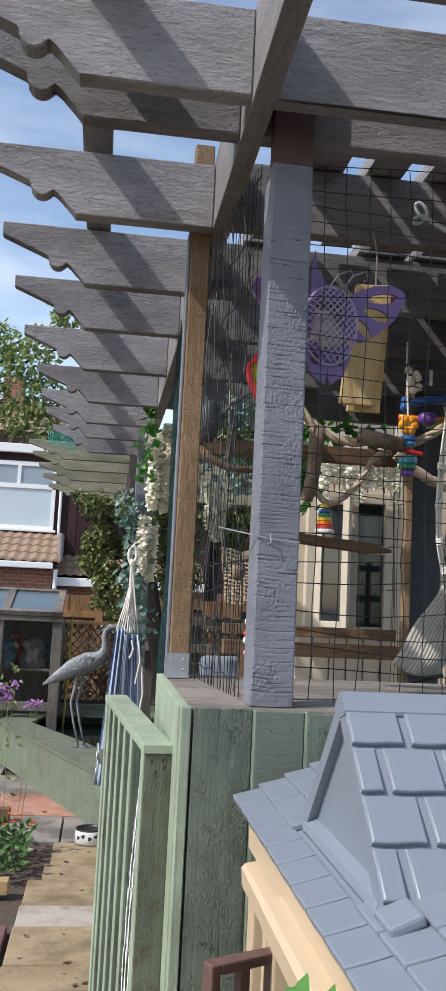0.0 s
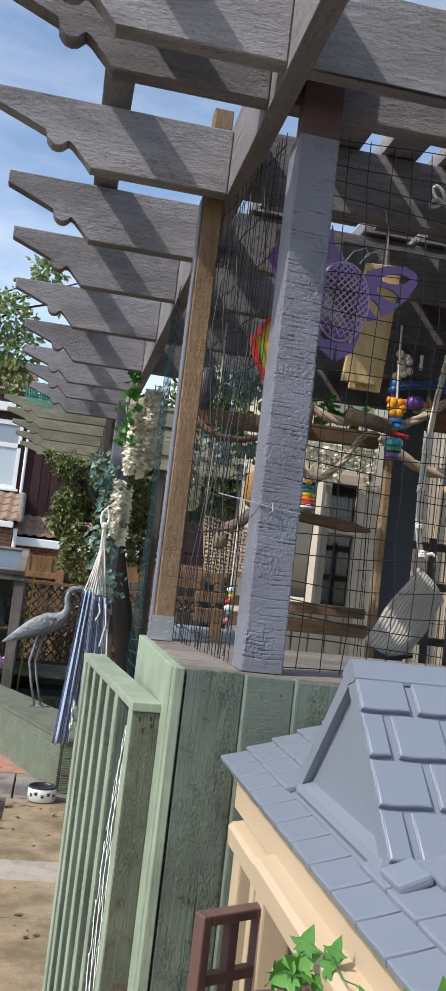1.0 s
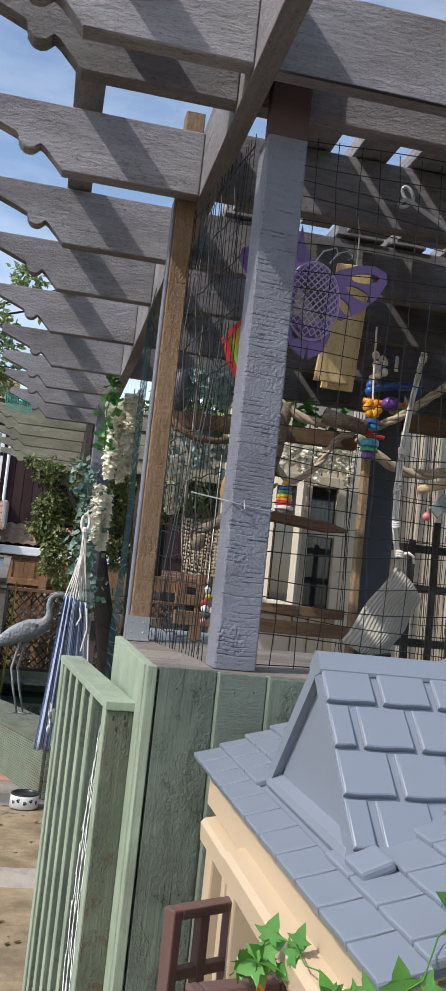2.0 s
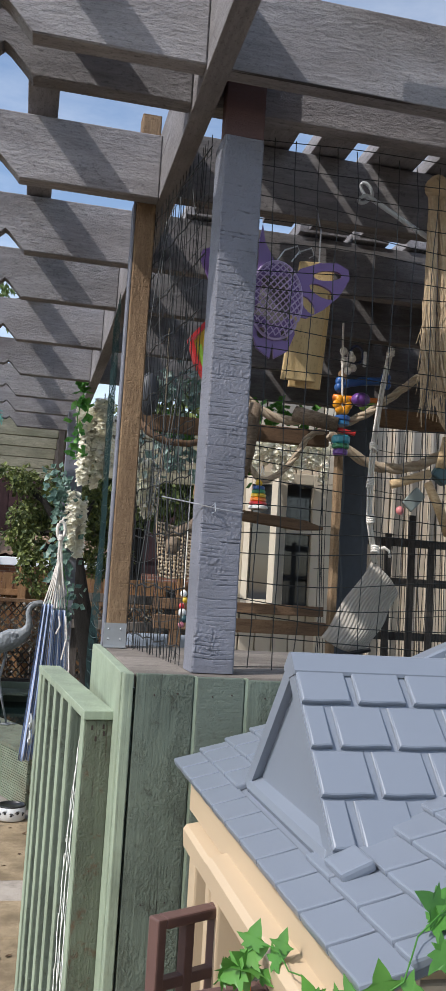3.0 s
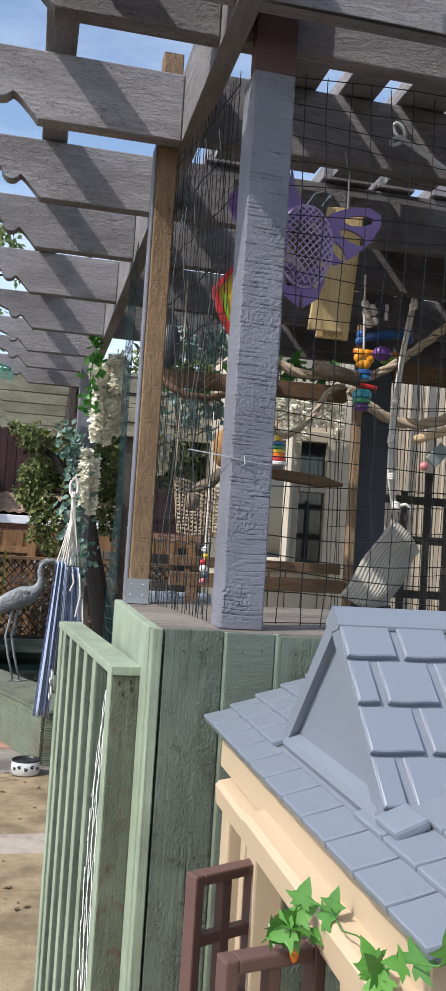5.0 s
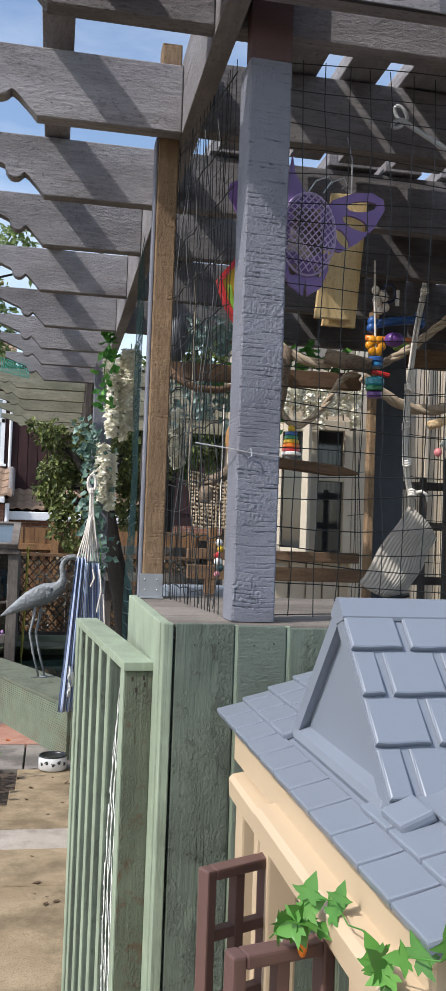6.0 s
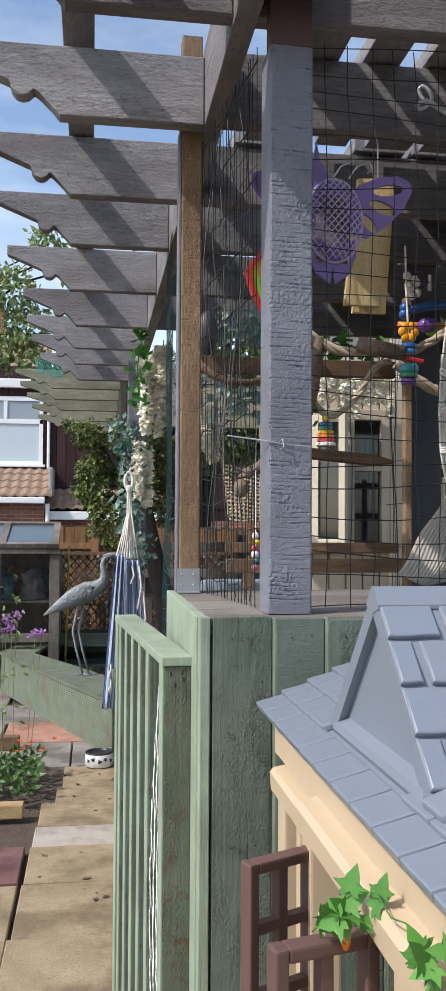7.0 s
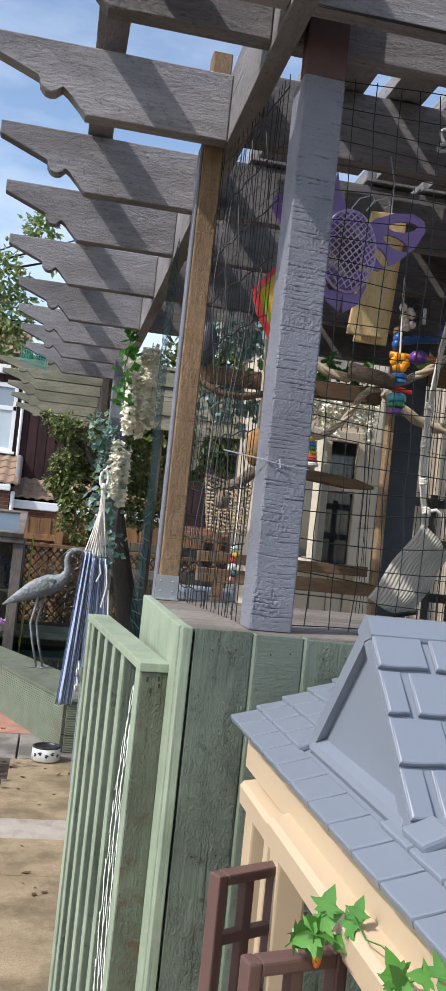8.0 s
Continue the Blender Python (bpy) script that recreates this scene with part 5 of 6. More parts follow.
# ---- house wall behind the aviary ----
M_creamw = plain("cream_painted_cladding", (0.50, 0.43, 0.335), 0.7, var=0.10, scale=10)
cw = thing("garden_room", "cream painted timber garden room with a dark window", "building")
for k in range(28):
    x = 1.26 + k * 0.11
    spans = ((0.02, 1.359), (2.271, 2.9)) if 1.29 < x + 0.055 < 1.87 else ((0.02, 2.9),)
    for z0, z1 in spans:
        part("cladding_board", box(B(), x, x + 0.101, 5.494, 5.52, z0, z1, 0.004), M_creamw, cw)
part("wall", box(B(), 1.861, 4.4, 5.5205, 5.56, 0, 2.9), M_creamw, cw)
part("wall", box(B(), 1.26, 1.299, 5.5205, 5.56, 0, 2.9), M_creamw, cw)
part("wall", box(B(), 1.2995, 1.8605, 5.5205, 5.56, 0, 1.36), M_creamw, cw)
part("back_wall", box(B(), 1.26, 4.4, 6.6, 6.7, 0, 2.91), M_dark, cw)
part("side_wall", box(B(), 1.26, 1.30, 5.561, 6.599, 0, 2.9), M_creamw, cw)
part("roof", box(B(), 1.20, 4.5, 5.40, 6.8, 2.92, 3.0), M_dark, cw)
for x in (2.1, 2.22, 2.36, 2.48, 2.62, 2.75, 2.9):
    part("cover_strip", box(B(), x, x + 0.022, 5.468, 5.4835, 0.02, 2.88, 0.002), M_creamw, cw)
gw = thing("window", "", "")
gw.parent = cw
M_creamf = plain("cream_gloss_paint", (0.55, 0.49, 0.39), 0.4, var=0.05)
for x0, x1, z0, z1 in ((1.30, 1.355, 1.36, 2.27), (1.805, 1.86, 1.36, 2.27), (1.356, 1.804, 2.20, 2.27), (1.356, 1.804, 1.36, 1.42), (1.55, 1.63, 1.421, 2.199), (1.631, 1.804, 1.877, 1.935)):
    part("window_frame", box(B(), x0, x1, 5.45, 5.53, z0, z1, 0.005), M_creamf, gw)
M_dpane, dnt, dpb = mat("dark_window_pane", 0.04, spec=0.7)
nt_c = mixc(dnt, (0.012, 0.014, 0.016), (0.03, 0.035, 0.04), noise_tex(dnt, 3, (1, 1, 1), 3))
dnt.links.new(nt_c, dpb.inputs["Base Color"])
for x0, x1, z0, z1 in ((1.356, 1.549, 1.421, 2.199), (1.631, 1.804, 1.421, 1.876), (1.631, 1.804, 1.936, 2.199)):
    part("pane", box(B(), x0, x1, 5.49, 5.496, z0, z1), M_dpane, gw)
part("corner_trim", box(B(), 1.865, 1.955, 5.455, 5.4935, 0.02, 2.9, 0.004), M_creamf, cw)
leaf_m = Matrix.Translation((1.36, 5.44, 0)) @ Matrix.Rotation(-0.75, 4, 'Z')
for x0, x1, z0, z1 in ((0, 0.045, 1.40, 2.22), (0.185, 0.23, 1.40, 2.22), (0.046, 0.184, 1.40, 1.45), (0.046, 0.184, 2.17, 2.22)):
    part("window_leaf", box(B(), x0, x1, -0.02, 0.02, z0, z1, 0.004, leaf_m), M_creamf, gw, "open cream window leaf")
part("pane", box(B(), 0.0455, 0.1845, -0.003, 0.003, 1.4505, 2.1695, 0, leaf_m), M_dpane, gw)
for k in range(7):
    wisteria(1.36 + 0.075 * k, 5.30, 2.48 + 0.02 * math.sin(k * 2), 2.26 + 0.05 * math.sin(k * 1.7), 0.045, 40 + k, 170)

# ---- garden seat seen through the netting ----
seat = thing("garden_sofa", "grey-blue cushioned garden seat behind the aviary", "garden seat")
M_cush = plain("grey_blue_fabric", (0.16, 0.19, 0.23), 0.95, var=0.15, scale=60, relief=0.002)
part("cushion", box(B(), 0.75, 1.35, 5.6, 6.2, 0.42, 0.62, 0.05), M_cush, seat, smooth=True)
part("backrest", box(B(), 0.75, 1.35, 6.2, 6.35, 0.62, 1.15, 0.05), M_cush, seat, smooth=True)
for x0 in (0.70, 1.36):
    part("arm", box(B(), x0, x0 + 0.05, 5.6, 6.35, 0.0, 0.80, 0.01), M_dark, seat)
part("base", box(B(), 0.751, 1.359, 5.62, 6.34, 0.10, 0.419, 0.01), M_dark, seat)
tb = thing("garden_rail", "weathered timber rail fence behind the seat", "fence")
for z in (1.10, 1.32):
    part("rail", box(B(), 0.30, 1.40, 7.3, 7.35, z, z + 0.07, 0.004), M_old, tb)
for x0 in (0.42, 0.80, 1.2):
    part("upright", box(B(), x0, x0 + 0.07, 7.36, 7.42, 0.0, 1.45, 0.004), M_dark, tb)

# ---- aviary frame inside ----
av = thing("aviary_frame", "brown timber framing across the back of the aviary", "frame")
part("rail", box(B(), 0.55, 1.303, 3.70, 3.74, 1.416, 1.460, 0.003), M_brownx, av)
part("rail", box(B(), 0.55, 1.303, 3.66, 3.72, 1.335, 1.392, 0.003), M_brownx, av)
part("upright", box(B(), 1.326, 1.354, 3.68, 3.73, 0.0, 2.524, 0.003), M_brown, av)
# Blue-grey post; the shade it stands in is put into its colour.
part("upright", box(B(), 1.372, 1.515, 3.75, 3.84, 0.0, 2.524, 0.004), plain("shade_dark_slate_paint", (0.045, 0.052, 0.066), 0.6, var=0.3), av, "slate painted post coloured dark for shade")
part("rail", box(B(), 0.40, 1.303, 3.74, 3.79, 2.18, 2.25, 0.003), M_brownx, av)
part("rail", box(B(), 1.52, 3.2, 3.74, 3.79, 2.30, 2.38, 0.003), M_brownx, av)
part("upright", box(B(), 0.62, 0.665, 3.66, 3.70, 0.0, 1.334, 0.003), M_brownx, av)
tre = thing("trellis", "dark weathered timber trellis against the cream wall", "trellis")
for i, x in enumerate((1.80, 1.96, 2.10, 2.22, 2.40, 2.55, 2.7)):
    part("slat", box(B(), x, x + 0.038, 4.60, 4.615, 0.4, 1.86 - 0.05 * (i % 2) + 0.06 * (i % 3), 0.002, Matrix.Translation((0, 0, 0)) @ Matrix.Rotation(0, 4, 'Y')), M_dark, tre)
for z in (1.28, 1.58, 1.80):
    part("slat", box(B(), 1.76, 2.9, 4.616, 4.63, z, z + 0.045, 0.002), M_dark, tre)
lone("perch_board", prism(B(), [(0.70, 1.775), (0.70, 1.81), (0.99, 1.785), (1.06, 1.765), (1.06, 1.755), (0.98, 1.750)], 3.05, 3.12, "xz", 0.004), M_brownx, "brown timber perch board inside the aviary", "perch")

# ---- ropes and branches ----
def rope(name, pts, r, m, label, strands=3, cat="rope", turns=26):
    """A laid rope: twisted strands about the line through pts."""
    g = thing(name, label, cat)
    pv = [Vector(p) for p in pts]
    n = (len(pv) - 1) * 30
    fine = []
    for i in range(n + 1):
        f = i / n * (len(pv) - 1)
        k = min(int(f), len(pv) - 2)
        u = f - k
        p0, p1, p2, p3 = pv[max(k - 1, 0)], pv[k], pv[k + 1], pv[min(k + 2, len(pv) - 1)]
        fine.append(0.5 * ((2 * p1) + (p2 - p0) * u + (2 * p0 - 5 * p1 + 4 * p2 - p3) * u * u + (3 * p1 - p0 - 3 * p2 + p3) * u ** 3))
    L = sum((b - a).length for a, b in zip(fine, fine[1:]))
    for s in range(strands):
        line = []
        dist = 0.0
        for i, p in enumerate(fine):
            d = (fine[min(i + 1, n)] - fine[max(i - 1, 0)]).normalized()
            u = d.cross(Vector((0.1, 0.2, 0.97)) if abs(d.z) < 0.9 else Vector((0.97, 0.1, 0.1))).normalized()
            w = d.cross(u)
            if i:
                dist += (p - fine[i - 1]).length
            a = 2 * math.pi * s / strands + dist / (r * 1.9)
            line.append(p + (u * math.cos(a) + w * math.sin(a)) * r * 0.5)
        part("strand", tube(B(), line, r * 0.58, 6), m, g, smooth=True)
    return g


M_jute = plain("brown_jute_rope", (0.40, 0.32, 0.23), 0.95, var=0.35, scale=120, relief=0.003)
M_sisal = plain("pale_sisal_rope", (0.42, 0.315, 0.20), 0.95, var=0.3, scale=120, relief=0.003)
M_branch = wood("bark_branch", (0.12, 0.085, 0.06), (0.33, 0.26, 0.19), 'x', grain=1.5, depth=0.006)
rope("rope_perch", [(0.70, 3.1, 2.28), (0.78, 3.1, 2.20), (0.88, 3.08, 2.155), (0.97, 3.06, 2.155)], 0.017, M_jute, "thick twisted brown rope perch", cat="perch")
rope("rope_perch", [(0.79, 3.1, 2.20), (0.765, 3.1, 2.06), (0.775, 3.1, 1.98), (0.84, 3.1, 1.925), (0.93, 3.1, 1.99), (1.0, 3.1, 2.10), (1.06, 3.1, 2.13)], 0.012, M_jute, "looped thin brown rope hanging below the perch", cat="perch")
rope("rope_perch", [(1.09, 3.05, 2.14), (1.20, 3.0, 2.20), (1.32, 2.95, 2.30), (1.44, 2.9, 2.40), (1.6, 2.85, 2.46)], 0.015, M_jute, "thick twisted brown rope rising to the frame", cat="perch")
rope("rope_perch", [(1.10, 3.15, 2.13), (1.2, 3.15, 2.06), (1.32, 3.15, 2.02), (1.46, 3.1, 2.04), (1.64, 3.0, 2.16), (1.9, 3.0, 2.3)], 0.020, M_jute, "sagging thick rope perch across the aviary", cat="perch")
lone("branch_perch", tube(B(), [(0.93, 3.06, 2.175), (1.0, 3.02, 2.155), (1.07, 2.98, 2.135)], 0.030, 12, 0.027), M_branch, "sawn natural branch perch", "perch", smooth=True)
lone("branch_perch", tube(B(), [(0.78, 3.1, 2.20), (0.775, 3.08, 2.12), (0.77, 3.1, 2.02), (0.75, 3.1, 1.93)], 0.030, 10, 0.022), M_branch, "upright natural branch perch", "perch", smooth=True)
lone("branch_perch", tube(B(), [(0.312, 2.7, 2.029), (0.351, 2.68, 1.991), (0.399, 2.66, 1.966), (0.469, 2.66, 1.965), (0.556, 2.7, 1.993)], 0.012, 10, 0.010), M_brownx, "curved brown branch perch behind the netting", "perch", smooth=True)
lone("branch_perch", tube(B(), [(0.483, 2.9, 1.634), (0.463, 2.9, 1.684), (0.498, 2.9, 1.703), (0.539, 2.9, 1.72), (0.578, 2.9, 1.761)], 0.014, 10, 0.020), M_branch, "short knotty branch perch", "perch", smooth=True)
lone("wood_chew", ball(B(), (0.575, 2.9, 1.84), 0.05, 12, (0.7, 0.7, 1.3)), plain("woven_seagrass", (0.33, 0.18, 0.07), 0.9, var=0.5, scale=80, relief=0.006), "orange-brown woven chew toy", "bird toy", smooth=True)
lone("wood_chew", ball(B(), (0.478, 2.88, 1.654), 0.026, 8, (1.0, 0.8, 1.2)), M_branch, "cut branch end hanging in the netting", "perch", smooth=True)
lone("dark_ball", ball(B(), (0.315, 2.5, 2.076), 0.042, 14, (0.75, 0.7, 1.55)), plain("dark_slate_plastic", (0.035, 0.04, 0.05), 0.5), "dark hanging feeder behind the timber upright", "feeder", smooth=True)

mat_ = thing("rope_mat", "pale woven rope mat hanging inside the aviary", "bird hammock")
MA, MB, MC, MD = (Vector(p) for p in [(0.443, 3.05, 1.737), (0.597, 3.0, 1.709), (0.592, 3.0, 1.546), (0.465, 3.05, 1.55)])
bm, bw = B(), B()
for k in range(11):
    e = k / 10
    tube(bm, [MA.lerp(MB, e).lerp(MD.lerp(MC, e), i / 12) + Vector((0, 0.004 * (-1) ** (i + k), 0)) for i in range(13)], 0.0042, 5)
for k in range(15):
    e = k / 14
    tube(bw, [MA.lerp(MD, e).lerp(MB.lerp(MC, e), i / 10) + Vector((0, 0.004 * (-1) ** (i + k + 1), 0.003 * math.sin(i + k))) for i in range(11)], 0.0046, 5)
tagged(part("warp", bm, M_sisal, mat_, smooth=True), kind="stuff")
tagged(part("weft", bw, M_rope, mat_, smooth=True), kind="stuff")
part("hanging_rope", tube(B(), [MB, MB + Vector((0.004, 0, 0.25)), MB + Vector((0.0, 0.0, 0.70))], 0.005, 6), M_rope, mat_)
part("hanging_rope", tube(B(), [MA, MA + Vector((0.004, 0, 0.25)), MA + Vector((0.0, 0.0, 0.70))], 0.003, 6), M_rope, mat_)

# big tassel rope
tas = thing("rope_tassel", "knotted pale sisal rope with two frayed hanging ends", "rope")
bm = B()
tkx, tky, tkz = 0.868, 1.795, 2.485
ball(bm, (tkx, tky, tkz), 0.020, 12)
for s in range(5):
    mm = Matrix.Translation((tkx, tky, tkz)) @ Matrix.Rotation(s * 1.3 + 0.4, 4, 'Y') @ Matrix.Rotation(0.5 + s * 0.9, 4, 'X')
    tube(bm, [mm @ Vector((0.023 * math.cos(a), 0.020 * math.sin(a), 0.006 * math.sin(2 * a))) for a in [i * math.pi / 9 for i in range(19)]], 0.0085, 8)
part("knot", bm, M_sisal, tas, smooth=True)
rng = random.Random(9)
for sx, ln, bend in ((-0.010, 0.41, 0.004), (0.011, 0.45, 0.016)):
    for k in range(18):
        a = k * 0.7
        pts = []
        for i in range(11):
            f = i / 10
            sp = 0.0082 + 0.006 * f * f + 0.0015 * math.sin(k * 3 + i * 1.1)
            pts.append((tkx + sx * (1 + 0.5 * f) + bend * f * 1.4 + sp * math.cos(a + f * 5), tky + sp * math.sin(a + f * 5), tkz - 0.01 - ln * f * (1 + 0.06 * math.sin(k))))
        part("strand", tube(B(), pts, 0.0042, 6, 0.0026), M_sisal, tas, smooth=True)
bm = B()
for k in range(170):
    x = tkx + rng.uniform(-0.028, 0.05)
    z = tkz - 0.36 + rng.uniform(-0.10, 0.10)
    tube(bm, [(x, tky + rng.uniform(-.01, .01), z), (x + rng.uniform(-.012, .012), tky + rng.uniform(-.015, .015), z - rng.uniform(0.05, 0.13))], 0.0009, 3)
tagged(part("frayed_fibre", bm, M_sisal, tas), kind="stuff")

# cord with plastic clip
M_clip = plain("pale_grey_plastic", (0.40, 0.42, 0.44), 0.4)
clip = thing("cord_clip", "pale plastic clip and white cord tied under the rafters", "clip")
bm = B()
for ca, cr in ((2.2, 0.020), (3.6, 0.015)):
    c = Vector((0.716 + 0.018 * math.cos(ca), 1.83, 2.455 + 0.018 * math.sin(ca)))
    tube(bm, [c + Vector((cr * math.cos(ca) * math.cos(a) - 0.45 * cr * math.sin(ca) * math.sin(a), 0.004 * math.sin(a), cr * math.sin(ca) * math.cos(a) + 0.45 * cr * math.cos(ca) * math.sin(a))) for a in [i * math.pi / 7 for i in range(15)]], 0.0042, 7)
part("clip", bm, M_clip, clip, smooth=True)
part("cord", tube(B(), [(0.71, 1.83, 2.455), (0.77, 1.83, 2.425), (0.83, 1.83, 2.395), (0.90, 1.83, 2.36), (0.93, 1.83, 2.34)], 0.006, 7), M_clip, clip)
part("cord", tube(B(), [(0.90, 1.83, 2.36), (0.95, 1.83, 2.385), (1.05, 1.83, 2.44)], 0.005, 7), M_clip, clip)

# ---- bird toys ----
def pl(name, col, rough=0.35):
    return plain(name, col, rough, var=0.06, scale=20, relief=0.0003)


P_red, P_yel, P_grn, P_blu, P_pur, P_org = pl("red_plastic", (0.5, 0.03, 0.03)), pl("yellow_plastic", (0.65, 0.42, 0.03)), pl("green_plastic", (0.03, 0.22, 0.09)), pl("blue_plastic", (0.02, 0.09, 0.30)), pl("purple_plastic", (0.14, 0.05, 0.26)), pl("orange_plastic", (0.72, 0.19, 0.02))
P_lil = pl("violet_plastic", (0.15, 0.08, 0.235))
P_teal = pl("teal_plastic", (0.035, 0.085, 0.095))

# butterfly feeder
bf = thing("butterfly_feeder", "purple plastic butterfly feeder with a wire basket", "bird feeder")
bx, by, bz = 0.490, 1.80, 2.172


def outline(bm, pts, y0, y1, holes=()):
    """A flat moulding with openings, as a filled outline pushed to a thickness."""
    edges = []
    for loop in (pts, *holes):
        vs = [bm.verts.new((u, y0, v)) for u, v in loop]
        edges += [bm.edges.new((a, b)) for a, b in zip(vs, vs[1:] + vs[:1])]
    fs = [f for f in bmesh.ops.triangle_fill(bm, edges=edges, use_beauty=True)["geom"] if isinstance(f, bmesh.types.BMFace)]
    r = bmesh.ops.extrude_face_region(bm, geom=fs)
    bmesh.ops.translate(bm, verts=[v for v in r["geom"] if isinstance(v, bmesh.types.BMVert)], vec=(0, y1 - y0, 0))
    return bm


def oval(cx, cz, a, b, rot=0.0, n=12, point=0.0):
    out = []
    for i in range(n):
        t = 2 * math.pi * i / n
        u, v = a * math.cos(t) * (1 + point * math.cos(t)), b * math.sin(t)
        out.append((cx + u * math.cos(rot) - v * math.sin(rot), cz + u * math.sin(rot) + v * math.cos(rot)))
    return out


for s in (1, -1):
    up = [(0.030, 0.045), (0.055, 0.075), (0.100, 0.095), (0.142, 0.100), (0.168, 0.088), (0.172, 0.066), (0.150, 0.025), (0.115, -0.010), (0.075, -0.035), (0.040, -0.030)]
    holes = [oval(0.120, 0.068, 0.034, 0.012, 0.15), oval(0.108, 0.030, 0.032, 0.013, -0.35), oval(0.078, -0.005, 0.024, 0.011, -0.9)]
    bm = B()
    outline(bm, [(bx + s * u, bz + v) for u, v in up], by - 0.004, by + 0.004, [[(bx + s * (u), bz + v) for u, v in h] for h in holes])
    part("wing", bm, P_lil, bf)
    lo = [(0.022, -0.045), (0.045, -0.040), (0.050, -0.075), (0.035, -0.115), (0.005, -0.135), (-0.03 + 0.03, -0.100), (0.0, -0.06)]
    bm = B()
    outline(bm, [(bx + s * u, bz + v) for u, v in lo], by - 0.004, by + 0.004, [[(bx + s * u, bz + v) for u, v in oval(0.027, -0.080, 0.010, 0.013)]])
    part("lower_wing", bm, P_lil, bf)
bm = B()
outline(bm, [(bx - 0.042, bz + 0.05), (bx - 0.042, bz + 0.125), (bx - 0.036, bz + 0.165), (bx - 0.028, bz + 0.125), (bx - 0.005, bz + 0.085), (bx + 0.018, bz + 0.075), (bx + 0.035, bz + 0.055)], by - 0.003, by + 0.003)
part("head", bm, P_lil, bf)
M_wirep = plain("lilac_coated_wire", (0.40, 0.31, 0.48), 0.4, 0.1)
bm = B()
BW, BH = 0.060, 0.088


def bowl_at(u, v):
    """A point of the domed basket, from its middle."""
    return Vector((bx + 0.002 + u, by - 0.006 - 0.034 * math.sqrt(max(0.0, 1 - (u / BW) ** 2 - (v / BH) ** 2)), bz - 0.004 + v))


for slope in (-1, 1):
    for k in range(-8, 9):
        c0 = k * 0.0165
        line = []
        for i in range(25):
            u = -BW + 2 * BW * i / 24
            v = c0 + slope * u * 1.15
            if (u / BW) ** 2 + (v / BH) ** 2 <= 1.0:
                line.append(bowl_at(u, v))
        if len(line) > 1:
            tube(bm, line, 0.0016, 4)
tube(bm, [(bx + 0.002 + BW * math.cos(a), by - 0.006, bz - 0.004 + BH * math.sin(a)) for a in [i * math.pi / 14 for i in range(29)]], 0.0032, 6)
tagged(part("basket", bm, M_wirep, bf, "lilac wire basket"), kind="stuff")
for s, xo in ((1, 0.045), (1, 0.012)):
    part("hook", tube(B(), [(bx + xo - 0.01, by, bz + 0.09), (bx + xo + 0.006, by, bz + 0.115), (bx + xo + 0.035, by, bz + 0.128), (bx + xo + 0.042, by, bz + 0.112), (bx + xo + 0.03, by, bz + 0.104)], 0.0018, 5), M_steel, bf)

# ply boards
pb = thing("ply_chew_board", "two pale plywood boards hanging behind the feeder", "bird toy")
M_ply = wood("pale_plywood", (0.50, 0.36, 0.17), (0.68, 0.52, 0.28), 'z', stain=(0.42, 0.27, 0.11), grain=0.6)
part("board", prism(B(), [(0.572, 2.045), (0.605, 2.345), (0.690, 2.350), (0.660, 2.045)], 2.0, 2.012, "xz", 0.002), M_ply, pb)
part("board", prism(B(), [(0.600, 2.035), (0.630, 2.335), (0.705, 2.345), (0.682, 2.035)], 2.028, 2.040, "xz", 0.002), M_ply, pb)
part("peg", tube(B(), [(0.66, 1.985, 2.30), (0.66, 2.06, 2.30)], 0.006, 8), M_ply, pb)
part("hanger", tube(B(), [(0.66, 2.02, 2.34), (0.67, 2.05, 2.45), (0.672, 2.10, 2.53)], 0.002, 5), M_steel, pb)

# kite-shaped toy
kt = thing("diamond_toy", "red-rimmed yellow and green diamond-shaped hanging toy", "bird toy")
kx, ky, kz = 0.396, 2.08, 2.118
dia = [(0.006, 0.085), (0.046, 0.045), (0.040, -0.050), (0.012, -0.092), (-0.024, -0.035), (-0.044, 0.022)]
part("rim", outline(B(), [(kx + u, kz + v) for u, v in dia], ky, ky + 0.03, [[(kx + u * 0.72, kz + v * 0.78) for u, v in dia]]), P_red, kt)
part("panel", outline(B(), [(kx + u * 0.70, kz + v * 0.77) for u, v in dia], ky + 0.008, ky + 0.014), P_yel, kt)
part("stripe", outline(B(), [(kx - 0.018, kz + 0.01), (kx - 0.010, kz + 0.01), (kx + 0.004, kz - 0.055), (kx - 0.004, kz - 0.06)], ky + 0.004, ky + 0.0075), pl("lime_plastic", (0.25, 0.45, 0.04)), kt)


def disc(c, r, h, m, parent, name="ring", n=18):
    return part(name, lathe(B(), [(r * 0.86, 0), (r, h * 0.2), (r, h * 0.8), (r * 0.86, h)], c, n), m, parent, smooth=False)


# rainbow ring stack
rs = thing("ring_stack_toy", "small rainbow ring-stack toy hanging on a loop", "bird toy")
rx, ry, rz = 0.820, 3.1, 1.815
for k, (r, m) in enumerate(((0.036, M_white), (0.032, P_red), (0.030, P_org), (0.028, P_yel), (0.025, P_grn), (0.022, P_blu))):
    disc((rx, ry, rz + k * 0.0145), r, 0.0142, m, rs)
part("knob", ball(B(), (rx, ry, rz + 0.098), 0.014, 10), P_yel, rs, smooth=True)
part("hanger", tube(B(), [(rx, ry, rz + 0.11), (rx + 0.01, ry, rz + 0.16), (rx + 0.018, ry, rz + 0.13)], 0.003, 6), M_white, rs)

